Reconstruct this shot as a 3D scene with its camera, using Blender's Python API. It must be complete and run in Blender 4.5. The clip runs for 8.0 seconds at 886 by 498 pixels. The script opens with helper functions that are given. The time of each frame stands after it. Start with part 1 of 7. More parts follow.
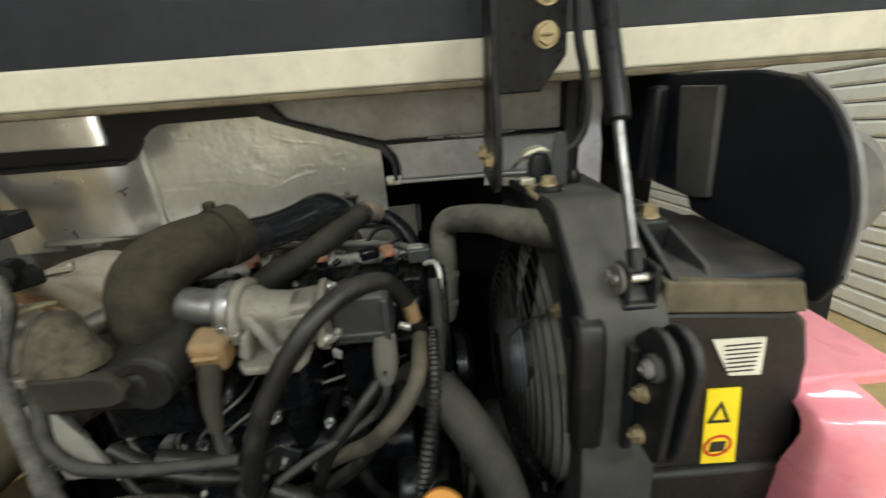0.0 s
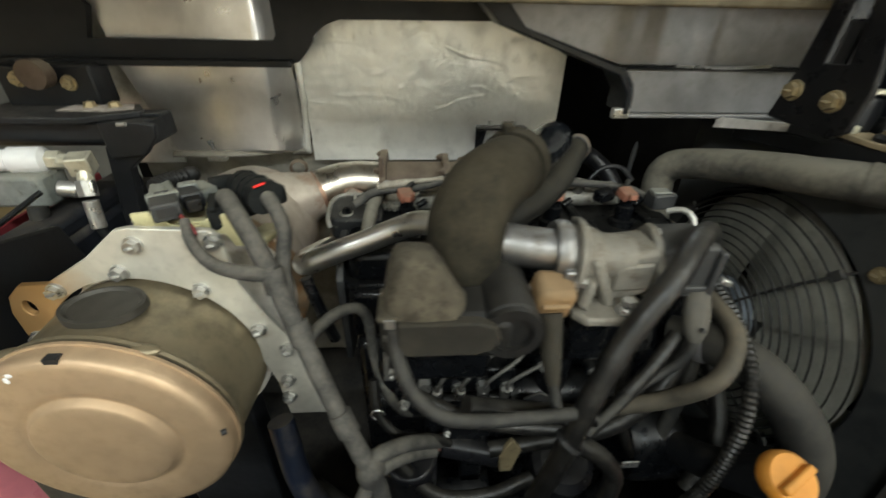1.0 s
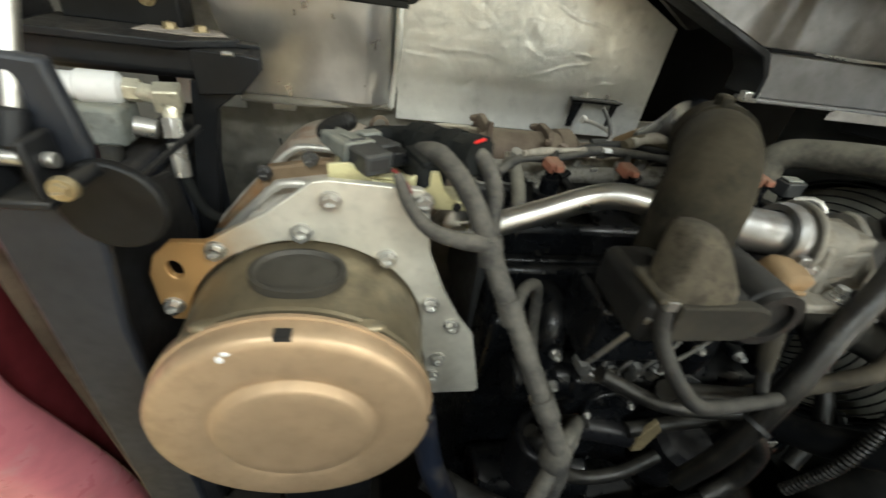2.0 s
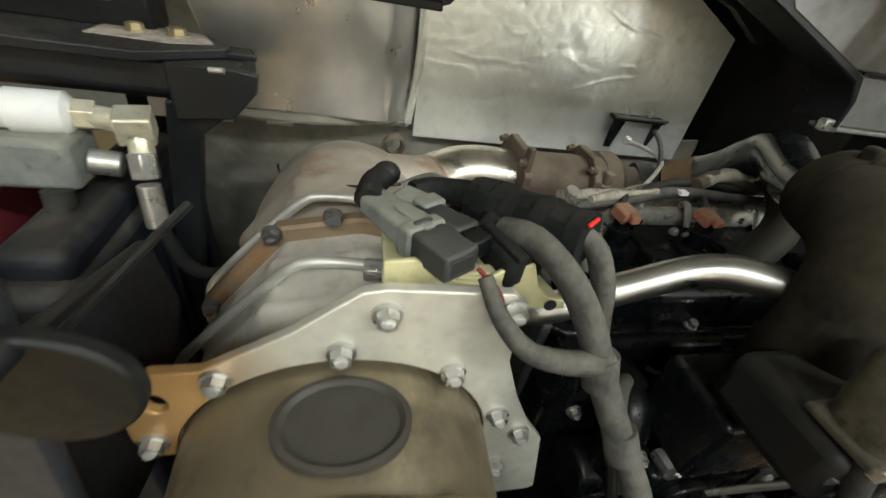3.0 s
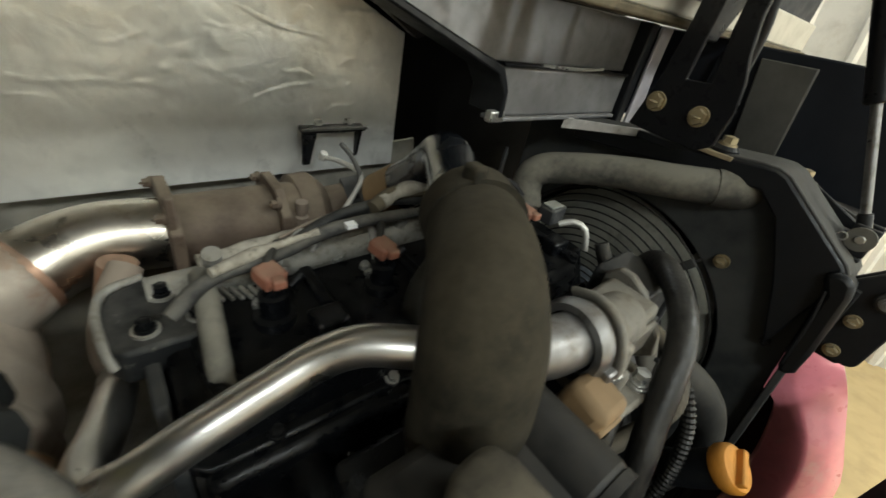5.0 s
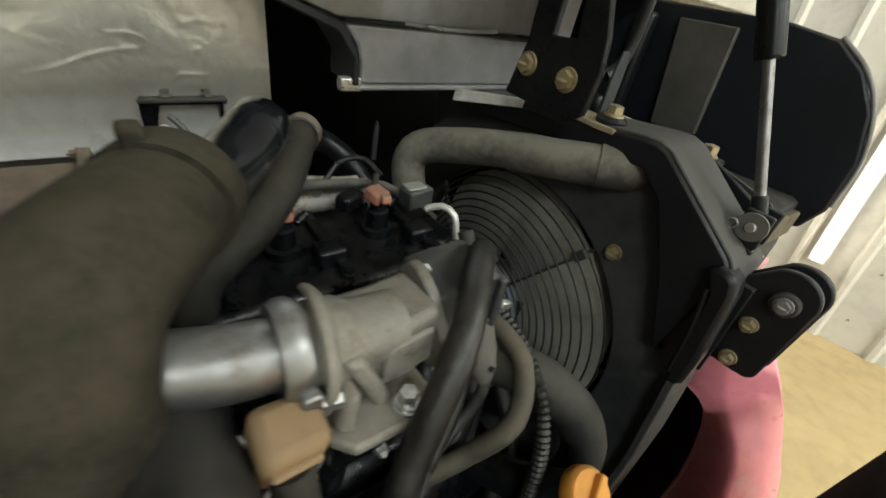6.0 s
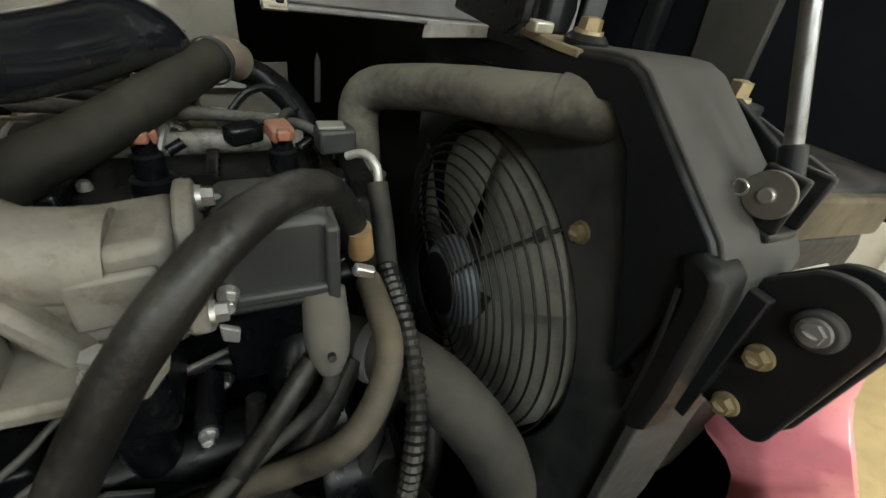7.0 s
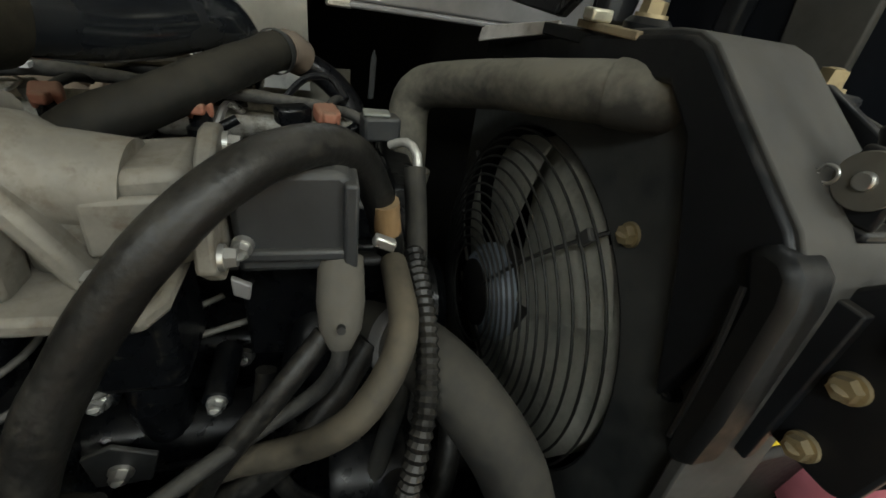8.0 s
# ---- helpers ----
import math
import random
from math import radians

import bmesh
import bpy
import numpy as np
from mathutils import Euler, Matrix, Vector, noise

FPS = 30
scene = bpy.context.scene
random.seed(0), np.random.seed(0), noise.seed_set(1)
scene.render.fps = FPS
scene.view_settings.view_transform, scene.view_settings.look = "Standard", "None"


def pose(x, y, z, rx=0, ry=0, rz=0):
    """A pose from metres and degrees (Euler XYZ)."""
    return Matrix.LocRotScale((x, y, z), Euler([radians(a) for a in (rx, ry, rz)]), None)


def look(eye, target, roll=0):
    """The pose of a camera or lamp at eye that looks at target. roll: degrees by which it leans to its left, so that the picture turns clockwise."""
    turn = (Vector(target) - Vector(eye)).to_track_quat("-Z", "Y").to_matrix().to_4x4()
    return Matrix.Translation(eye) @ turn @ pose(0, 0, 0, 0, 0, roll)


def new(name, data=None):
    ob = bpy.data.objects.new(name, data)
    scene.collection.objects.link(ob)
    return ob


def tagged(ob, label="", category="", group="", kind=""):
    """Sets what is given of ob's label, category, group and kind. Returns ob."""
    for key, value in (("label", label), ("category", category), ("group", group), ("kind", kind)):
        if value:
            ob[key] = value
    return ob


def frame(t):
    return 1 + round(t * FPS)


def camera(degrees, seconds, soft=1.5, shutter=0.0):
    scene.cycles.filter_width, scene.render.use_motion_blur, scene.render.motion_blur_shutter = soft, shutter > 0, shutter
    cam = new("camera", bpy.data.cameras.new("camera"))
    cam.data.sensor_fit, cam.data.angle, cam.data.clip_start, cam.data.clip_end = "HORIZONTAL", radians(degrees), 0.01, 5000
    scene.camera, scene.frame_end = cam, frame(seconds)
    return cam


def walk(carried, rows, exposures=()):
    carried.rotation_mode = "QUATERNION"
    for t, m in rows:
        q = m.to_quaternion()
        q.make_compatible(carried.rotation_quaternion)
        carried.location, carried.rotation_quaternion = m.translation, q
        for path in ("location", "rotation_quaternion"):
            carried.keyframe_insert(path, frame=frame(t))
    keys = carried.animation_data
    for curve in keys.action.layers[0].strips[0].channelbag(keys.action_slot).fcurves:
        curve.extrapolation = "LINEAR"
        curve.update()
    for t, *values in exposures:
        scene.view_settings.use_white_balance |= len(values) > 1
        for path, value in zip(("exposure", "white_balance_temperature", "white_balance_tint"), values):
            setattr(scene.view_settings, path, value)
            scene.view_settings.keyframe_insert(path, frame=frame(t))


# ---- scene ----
cam = camera(95.8, 8.0, soft=1.5, shutter=0.4)
# the machine stands nose up by a few degrees; its own axes: x across, y to its front, z up
MACH = pose(0, 0.4, 1.2) @ pose(0, 0, 0, 6.5) @ pose(0, -0.4, -1.2)
PATH = [
    (0, (0.016, 0.037, 1.412), (0.058, 1.879, 0.635), -4.2),
    (0.5, (-0.142, 0.038, 1.418), (-0.185, 1.829, 0.529), -2.9),
    (1, (-0.344, 0.108, 1.4), (-0.226, 1.803, 0.345), 1.3),
    (1.5, (-0.483, 0.127, 1.375), (-0.199, 1.753, 0.246), 5.8),
    (2, (-0.581, 0.16, 1.36), (-0.228, 1.762, 0.216), 9.0),
    (2.2, (-0.624, 0.173, 1.363), (-0.311, 1.793, 0.232), 8.9),
    (3.3, (-0.636, 0.319, 1.37), (-0.071, 1.827, 0.184), 12.1),
    (3.5, (-0.622, 0.321, 1.383), (0.023, 1.806, 0.208), 12.0),
    (4, (-0.574, 0.338, 1.39), (0.33, 1.715, 0.257), 12.5),
    (4.5, (-0.512, 0.349, 1.387), (0.594, 1.609, 0.296), 12.9),
    (4.7, (-0.482, 0.351, 1.386), (0.679, 1.575, 0.312), 12.6),
    (5.8, (-0.294, 0.286, 1.387), (0.869, 1.504, 0.309), 10.8),
    (6, (-0.253, 0.273, 1.382), (0.871, 1.486, 0.257), 11.6),
    (6.5, (-0.136, 0.254, 1.346), (0.847, 1.54, 0.172), 11.2),
    (7, (-0.077, 0.239, 1.322), (0.709, 1.648, 0.141), 10.0),
    (7.5, (-0.056, 0.23, 1.305), (0.59, 1.749, 0.175), 9.7),
    (8, (-0.058, 0.228, 1.287), (0.498, 1.812, 0.2), 9.7),
]
EXPOSURES = [(0, -0.15), (0.5, -0.2), (1, -0.1), (2, 0.05), (3.5, -0.1), (4.5, -0.3), (6, -0.15), (7, -0.15), (8, -0.55)]
walk(cam, [(t, MACH @ look(eye, target, roll)) for t, eye, target, roll in PATH], EXPOSURES)

# ---------------------------------------------------------------- light
world = bpy.data.worlds.new("world")
scene.world = world
world.use_nodes = True
world.node_tree.nodes["Background"].inputs[0].default_value = (0.95, 0.96, 0.95, 1)
world.node_tree.nodes["Background"].inputs[1].default_value = 0.05


def area_lamp(name, at, target, wide, high, watts, colour):
    lamp = bpy.data.lights.new(name, "AREA")
    lamp.shape, lamp.size, lamp.size_y = "RECTANGLE", wide, high
    lamp.energy, lamp.color = watts, colour
    ob = new(name, lamp)
    ob.matrix_world = look(at, target)
    return ob


WARM, COOL = (0.93, 0.99, 0.95), (0.84, 0.94, 0.95)
# The second tube is unseen, added to brighten the foil and red rim.
WALL_TUBES = [(0.47, 1.05, 0), (-2.5, 1.05, 28)]
# Strips are out of view; the last is added to backlight the hood side.
LAMPS = [(-2.4, -2.4, 3.6, 110, WARM), (-0.3, -2.9, 3.6, 85, COOL), (1.7, -2.2, 3.6, 140, WARM), (1.7, 0.9, 3.9, 40, WARM), (0.9, 3.2, 3.6, 35, COOL)]
for lx, ly, lz, watts, colour in LAMPS:
    area_lamp("shop_light", (lx, ly, lz - 0.09), (lx, ly, 0), 1.5, 0.25, watts, colour)

for ty, tz, watts in WALL_TUBES:
    if watts:
        area_lamp("tube_fill", (2.58, ty, tz), (1.58, ty + 0.6, tz), 0.12, 1.3, watts, WARM)


# ---------------------------------------------------------------- materials
def material(name, colour, rough=0.5, metal=0.0, dust=0.0, dust_colour=(0.2, 0.165, 0.115), grain=60.0, vary=0.25,
             bump=0.15, stain=None, stain_amount=0.0, stain_scale=14.0, spec=0.3, coat=0.0, crinkle=0.0):
    m = bpy.data.materials.new(name)
    m.use_nodes = True
    nodes, links = m.node_tree.nodes, m.node_tree.links
    bsdf = nodes["Principled BSDF"]
    coord = nodes.new("ShaderNodeTexCoord")
    fine = nodes.new("ShaderNodeTexNoise")
    fine.inputs["Scale"].default_value, fine.inputs["Detail"].default_value = grain, 6
    broad = nodes.new("ShaderNodeTexNoise")
    broad.inputs["Scale"].default_value, broad.inputs["Detail"].default_value = stain_scale, 5
    broad.inputs["Roughness"].default_value = 0.62
    for n in (fine, broad):
        links.new(coord.outputs["Object"], n.inputs["Vector"])

    def mix(a, b, fac):
        n = nodes.new("ShaderNodeMix")
        n.data_type = "RGBA"
        for socket, value in ((n.inputs[6], a), (n.inputs[7], b), (n.inputs[0], fac)):
            if isinstance(value, (tuple, float)):
                socket.default_value = (*value, 1) if isinstance(value, tuple) else value
            else:
                links.new(value, socket)
        return n.outputs[2]

    def ramp(src, lo, hi, top=1.0):
        n = nodes.new("ShaderNodeMapRange")
        n.inputs["From Min"].default_value, n.inputs["From Max"].default_value = lo, hi
        n.inputs["To Max"].default_value = top
        links.new(src, n.inputs["Value"])
        return n.outputs["Result"]

    dark = tuple(c * (1 - vary) for c in colour)
    light = tuple(min(1, c * (1 + vary)) for c in colour)
    out = mix(dark, light, ramp(broad.outputs["Fac"], 0.3, 0.7))
    out = mix(out, tuple(c * 0.75 for c in colour), ramp(fine.outputs["Fac"], 0.5, 0.75, 0.5))
    if stain:
        patch = nodes.new("ShaderNodeTexNoise")
        patch.inputs["Scale"].default_value, patch.inputs["Detail"].default_value = stain_scale * 1.7, 8
        patch.inputs["Roughness"].default_value = 0.7
        links.new(coord.outputs["Object"], patch.inputs["Vector"])
        out = mix(out, stain, ramp(patch.outputs["Fac"], 0.62 - 0.3 * stain_amount, 0.72 - 0.2 * stain_amount, min(1.0, 0.4 + stain_amount)))
    rough_out = ramp(fine.outputs["Fac"], 0.2, 0.8, 1.0)
    rr = nodes.new("ShaderNodeMapRange")
    rr.inputs["To Min"].default_value, rr.inputs["To Max"].default_value = max(0.05, rough - 0.1), min(1, rough + 0.12)
    links.new(rough_out, rr.inputs["Value"])
    final_rough = rr.outputs["Result"]
    metal_out = None
    if dust:
        geo = nodes.new("ShaderNodeNewGeometry")
        split = nodes.new("ShaderNodeSeparateXYZ")
        links.new(geo.outputs["Normal"], split.inputs[0])
        up = ramp(split.outputs["Z"], -0.5, 0.9)
        add = nodes.new("ShaderNodeMath")
        add.operation = "MULTIPLY_ADD"
        links.new(up, add.inputs[0])
        add.inputs[1].default_value = 0.55
        add.inputs[2].default_value = dust - 0.45
        spread = nodes.new("ShaderNodeMath")
        spread.operation = "MULTIPLY_ADD"
        links.new(broad.outputs["Fac"], spread.inputs[0])
        spread.inputs[1].default_value = 0.9
        links.new(add.outputs[0], spread.inputs[2])
        grit = nodes.new("ShaderNodeMath")
        grit.operation = "MULTIPLY_ADD"
        links.new(fine.outputs["Fac"], grit.inputs[0])
        grit.inputs[1].default_value = 0.5
        links.new(spread.outputs[0], grit.inputs[2])
        amount = ramp(grit.outputs[0], 0.66, 1.2, min(0.95, 0.38 + dust))
        out = mix(out, dust_colour, amount)
        rm = nodes.new("ShaderNodeMapRange")
        links.new(amount, rm.inputs["Value"])
        links.new(final_rough, rm.inputs["To Min"])
        rm.inputs["To Max"].default_value = 0.95
        final_rough = rm.outputs["Result"]
        if metal:
            mm = nodes.new("ShaderNodeMapRange")
            links.new(amount, mm.inputs["Value"])
            mm.inputs["To Min"].default_value, mm.inputs["To Max"].default_value = metal, 0.0
            metal_out = mm.outputs["Result"]
    links.new(out, bsdf.inputs["Base Color"])
    links.new(final_rough, bsdf.inputs["Roughness"])
    if metal_out:
        links.new(metal_out, bsdf.inputs["Metallic"])
    else:
        bsdf.inputs["Metallic"].default_value = metal
    bsdf.inputs["Coat Weight"].default_value = coat
    bsdf.inputs["Specular IOR Level"].default_value = 0.5 if metal else spec
    height = fine.outputs["Fac"]
    b = nodes.new("ShaderNodeBump")
    b.inputs["Strength"].default_value, b.inputs["Distance"].default_value = bump, 0.001
    links.new(height, b.inputs["Height"])
    if crinkle:
        wave = nodes.new("ShaderNodeTexNoise")
        wave.inputs["Scale"].default_value, wave.inputs["Detail"].default_value = 26.0, 3
        wave.inputs["Distortion"].default_value = 1.2
        links.new(coord.outputs["Object"], wave.inputs["Vector"])
        c = nodes.new("ShaderNodeBump")
        c.inputs["Strength"].default_value, c.inputs["Distance"].default_value = crinkle, 0.006
        links.new(wave.outputs["Fac"], c.inputs["Height"])
        links.new(c.outputs["Normal"], b.inputs["Normal"])
    links.new(b.outputs["Normal"], bsdf.inputs["Normal"])
    return m


def half_rusty():
    m = material("half_rusty_plate", (0.6, 0.585, 0.52), 0.42, 0.5, grain=80, stain=(0.42, 0.26, 0.12), stain_amount=0.15, stain_scale=7)
    nodes, links = m.node_tree.nodes, m.node_tree.links
    bsdf = nodes["Principled BSDF"]
    old = bsdf.inputs["Base Color"].links[0].from_socket
    coord, split = nodes.new("ShaderNodeTexCoord"), nodes.new("ShaderNodeSeparateXYZ")
    wob = nodes.new("ShaderNodeTexNoise")
    wob.inputs["Scale"].default_value, wob.inputs["Detail"].default_value = 30, 6
    links.new(coord.outputs["Object"], split.inputs[0])
    links.new(coord.outputs["Object"], wob.inputs["Vector"])
    shift = nodes.new("ShaderNodeMath")
    shift.operation = "MULTIPLY_ADD"
    links.new(wob.outputs["Fac"], shift.inputs[0])
    shift.inputs[1].default_value = 0.06
    links.new(split.outputs["X"], shift.inputs[2])
    ramp = nodes.new("ShaderNodeMapRange")
    ramp.inputs["From Min"].default_value, ramp.inputs["From Max"].default_value = -0.64, -0.69
    links.new(shift.outputs[0], ramp.inputs["Value"])
    mix = nodes.new("ShaderNodeMix")
    mix.data_type = "RGBA"
    links.new(ramp.outputs["Result"], mix.inputs[0])
    links.new(old, mix.inputs[6])
    mix.inputs[7].default_value = (0.52, 0.31, 0.13, 1)
    links.new(mix.outputs[2], bsdf.inputs["Base Color"])
    return m


def glow(name, colour, strength):
    m = bpy.data.materials.new(name)
    m.use_nodes = True
    bsdf = m.node_tree.nodes["Principled BSDF"]
    bsdf.inputs["Base Color"].default_value = (0.9, 0.9, 0.88, 1)
    bsdf.inputs["Emission Color"].default_value = (*colour, 1)
    bsdf.inputs["Emission Strength"].default_value = strength
    return m


BLACK = material("black_paint", (0.011, 0.012, 0.014), 0.4, dust=0.06, dust_colour=(0.12, 0.105, 0.08), grain=90)
BLACK_CLEAN = material("black_gloss", (0.007, 0.0072, 0.0085), 0.3, dust=0.02, dust_colour=(0.06, 0.055, 0.045), grain=90, spec=0.2)
ENGINE = material("engine_black", (0.0035, 0.004, 0.005), 0.28, dust=0.01, dust_colour=(0.03, 0.027, 0.02), grain=70, spec=0.25, bump=0.3, stain=(0.03, 0.028, 0.022), stain_amount=0.12, stain_scale=50)
PLASTIC = material("black_plastic", (0.009, 0.009, 0.009), 0.5, dust=0.07, dust_colour=(0.06, 0.052, 0.038), grain=140)
HOOD_BLACK = material("hood_black", (0.01, 0.012, 0.017), 0.5, dust=0.04, grain=50)
RUBBER = material("dusty_rubber", (0.018, 0.018, 0.017), 0.7, dust=0.27, dust_colour=(0.085, 0.077, 0.06), grain=120)
ELBOW = material("dusty_elbow_rubber", (0.017, 0.0152, 0.011), 0.9, dust=0.34, dust_colour=(0.058, 0.049, 0.033), grain=160, bump=0.4, spec=0.15, stain=(0.035, 0.029, 0.019), stain_amount=0.25, stain_scale=30)
LOOM = material("dusty_loom", (0.015, 0.015, 0.015), 0.6, dust=0.22, dust_colour=(0.078, 0.073, 0.06), grain=240, bump=0.5, vary=0.4, stain=(0.012, 0.011, 0.01), stain_amount=0.25, stain_scale=50)
WIRE = material("black_guard_wire", (0.016, 0.016, 0.015), 0.5, dust=0.1, dust_colour=(0.06, 0.055, 0.045), grain=120, spec=0.3)
FAN_DUST = material("dust_greyed_fan_plastic", (0.46, 0.46, 0.41), 0.7, dust=0.2, dust_colour=(0.48, 0.47, 0.4), grain=110, stain=(0.26, 0.25, 0.215), stain_amount=0.25, stain_scale=14)
FLANGE = material("dusty_black_flange", (0.038, 0.039, 0.039), 0.55, dust=0.33, dust_colour=(0.09, 0.084, 0.073), grain=90)
# Dusty black with base and dust lifted to paint in the lens haze.
SHROUD = material("haze_greyed_black_paint", (0.034, 0.038, 0.04), 0.5, dust=0.38, dust_colour=(0.095, 0.093, 0.084), grain=70, stain_scale=9)
BREATHER = material("oily_dusty_hose", (0.013, 0.0125, 0.0105), 0.65, dust=0.33, dust_colour=(0.05, 0.044, 0.032), grain=120, stain_scale=22)
PALE_CAST = material("pale_cast_rail", (0.32, 0.312, 0.285), 0.5, 0.35, dust=0.3, dust_colour=(0.25, 0.225, 0.175), grain=120, bump=0.4, stain=(0.07, 0.056, 0.04), stain_amount=0.42, stain_scale=40)
PIPE = material("bright_sensor_pipe", (0.62, 0.605, 0.56), 0.36, 0.55, dust=0.1, grain=60)
DULL_PIPE = material("dull_dusty_pipe", (0.1, 0.097, 0.09), 0.5, 0.4, dust=0.2, dust_colour=(0.11, 0.1, 0.08), grain=80)
SILICONE = material("glossy_black_duct", (0.01, 0.0115, 0.014), 0.24, grain=25, bump=0.02, coat=1.0, spec=0.8)
SILICONE.node_tree.nodes["Principled BSDF"].inputs["Coat Roughness"].default_value = 0.09
FOIL = material("foil", (0.82, 0.825, 0.79), 0.36, 0.6, dust=0.06, dust_colour=(0.4, 0.39, 0.34), grain=40, bump=0.1, crinkle=0.14, vary=0.12, stain=(0.42, 0.42, 0.39), stain_amount=0.2, stain_scale=7)
FOIL_DIRTY = material("dirty_foil", (0.31, 0.298, 0.26), 0.5, 0.7, dust=0.42, dust_colour=(0.155, 0.132, 0.095), grain=40, bump=0.3, crinkle=0.4)
HOOD_FOIL = material("tan_hood_foil", (0.56, 0.47, 0.36), 0.45, 0.4, dust=0.2, dust_colour=(0.4, 0.33, 0.24), grain=40, bump=0.2, crinkle=0.2, vary=0.15)
SHEET = material("bright_sheet", (0.76, 0.755, 0.75), 0.33, 0.85, grain=30, stain_scale=5)
GALV_RUST = material("rusty_galvanised_plate", (0.3, 0.215, 0.135), 0.5, 0.3, grain=80, stain=(0.34, 0.16, 0.06), stain_amount=0.5)
CAP = material("heat_tinted_cap", (0.49, 0.35, 0.22), 0.46, 0.45, grain=70, stain=(0.34, 0.24, 0.15), stain_amount=0.3, stain_scale=5)
CAN = material("heat_tinted_can", (0.24, 0.2, 0.13), 0.4, 0.6, grain=60, stain=(0.1, 0.085, 0.06), stain_amount=0.35, stain_scale=6)
SHELL = material("heat_shield_shell", (0.74, 0.71, 0.65), 0.36, 0.35, dust=0.08, dust_colour=(0.36, 0.3, 0.22), grain=50, stain=(0.32, 0.22, 0.13), stain_amount=0.22, stain_scale=12)
LINING = material("grey_hood_lining", (0.085, 0.083, 0.075), 0.5, dust=0.15, dust_colour=(0.15, 0.14, 0.115), grain=60)
WASHER = material("dusty_dark_washer", (0.13, 0.128, 0.115), 0.5, 0.3, dust=0.3, dust_colour=(0.16, 0.145, 0.11), grain=90)
COPPER = material("heat_browned_steel", (0.42, 0.25, 0.17), 0.38, 0.8, dust=0.2, grain=50, stain=(0.2, 0.11, 0.07), stain_amount=0.3)
EXHAUST = material("rusty_exhaust", (0.098, 0.068, 0.047), 0.72, 0.1, dust=0.26, dust_colour=(0.2, 0.165, 0.115), grain=80, stain=(0.055, 0.033, 0.022), stain_amount=0.4, stain_scale=18)
DUSTY_BLACK = material("dust_grey_plastic", (0.017, 0.0155, 0.012), 0.85, dust=0.3, dust_colour=(0.045, 0.038, 0.026), grain=90, stain_scale=30)
COPPER_SHELL = material("heat_browned_shell", (0.46, 0.4, 0.33), 0.38, 0.45, dust=0.18, dust_colour=(0.24, 0.2, 0.145), grain=50, stain=(0.28, 0.145, 0.085), stain_amount=0.35, stain_scale=8)
STAINLESS_WARM = material("warm_stainless", (0.56, 0.515, 0.44), 0.3, 1.0, grain=40, bump=0.08, stain=(0.36, 0.25, 0.16), stain_amount=0.2, stain_scale=18)
CAP_STAMP = material("stamped_cap_marks", (0.36, 0.26, 0.165), 0.42, 0.5, grain=70)
PORT = material("dark_pressed_port", (0.05, 0.046, 0.038), 0.55, 0.3, grain=60)
COVER = material("black_rubber_cover", (0.006, 0.0065, 0.007), 0.45, grain=140, spec=0.3, vary=0.3, stain=(0.018, 0.0175, 0.016), stain_amount=0.15, stain_scale=30)
TAPE = material("black_cloth_tape", (0.008, 0.009, 0.009), 0.75, dust=0.08, dust_colour=(0.06, 0.056, 0.045), grain=220, bump=0.5, spec=0.2, stain_scale=40)
LOOM_DARK = material("dark_loom", (0.008, 0.0078, 0.0074), 0.38, dust=0.1, dust_colour=(0.07, 0.062, 0.047), grain=240, bump=0.45, spec=0.4, vary=0.4, stain=(0.035, 0.031, 0.025), stain_amount=0.14, stain_scale=40)
HEAD_DUST = material("dusted_black_casting", (0.016, 0.017, 0.018), 0.5, dust=0.12, dust_colour=(0.15, 0.14, 0.12), grain=120, stain=(0.2, 0.19, 0.16), stain_amount=0.12, stain_scale=45)
GREYBLACK = material("dark_grey_casting", (0.03, 0.032, 0.034), 0.5, 0.2, dust=0.15, dust_colour=(0.13, 0.12, 0.1), grain=110)
PINKISH = material("pink_rubber", (0.42, 0.2, 0.16), 0.6, dust=0.2, grain=80)
PINKISH_DUST = material("dusty_beige_rubber", (0.2, 0.155, 0.12), 0.75, dust=0.3, dust_colour=(0.24, 0.2, 0.155), grain=80)
REDLOCK = material("red_plastic", (0.7, 0.02, 0.015), 0.4, grain=40)
STAINLESS = material("stainless", (0.62, 0.615, 0.595), 0.32, 1.0, grain=30, bump=0.05, vary=0.12)
CAST = material("cast_aluminium", (0.19, 0.18, 0.156), 0.58, 0.3, dust=0.22, dust_colour=(0.16, 0.137, 0.098), grain=170, bump=0.5, stain=(0.085, 0.066, 0.042), stain_amount=0.32, stain_scale=26)
STEEL = material("zinc_steel", (0.55, 0.55, 0.53), 0.3, 0.9, dust=0.12, grain=60)
BRASS = material("yellow_zinc", (0.4, 0.325, 0.19), 0.42, 0.65, dust=0.25, dust_colour=(0.17, 0.135, 0.09), grain=60, stain=(0.2, 0.135, 0.075), stain_amount=0.25, stain_scale=60)
CHANNEL = material("grey_channel", (0.215, 0.212, 0.215), 0.4, 0.35, dust=0.2, dust_colour=(0.17, 0.15, 0.125), grain=60)
BEAM = material("cream_beam_paint", (0.5, 0.47, 0.39), 0.5, grain=40, vary=0.1, stain=(0.36, 0.31, 0.23), stain_amount=0.12)
# Red paint, base paled and blotched to carry its washed-out sheen.
RED = material("sheen_paled_red", (0.73, 0.24, 0.29), 0.3, coat=0.8, grain=30, vary=0.08, bump=0.04, stain=(0.68, 0.36, 0.39), stain_amount=0.2, stain_scale=9)
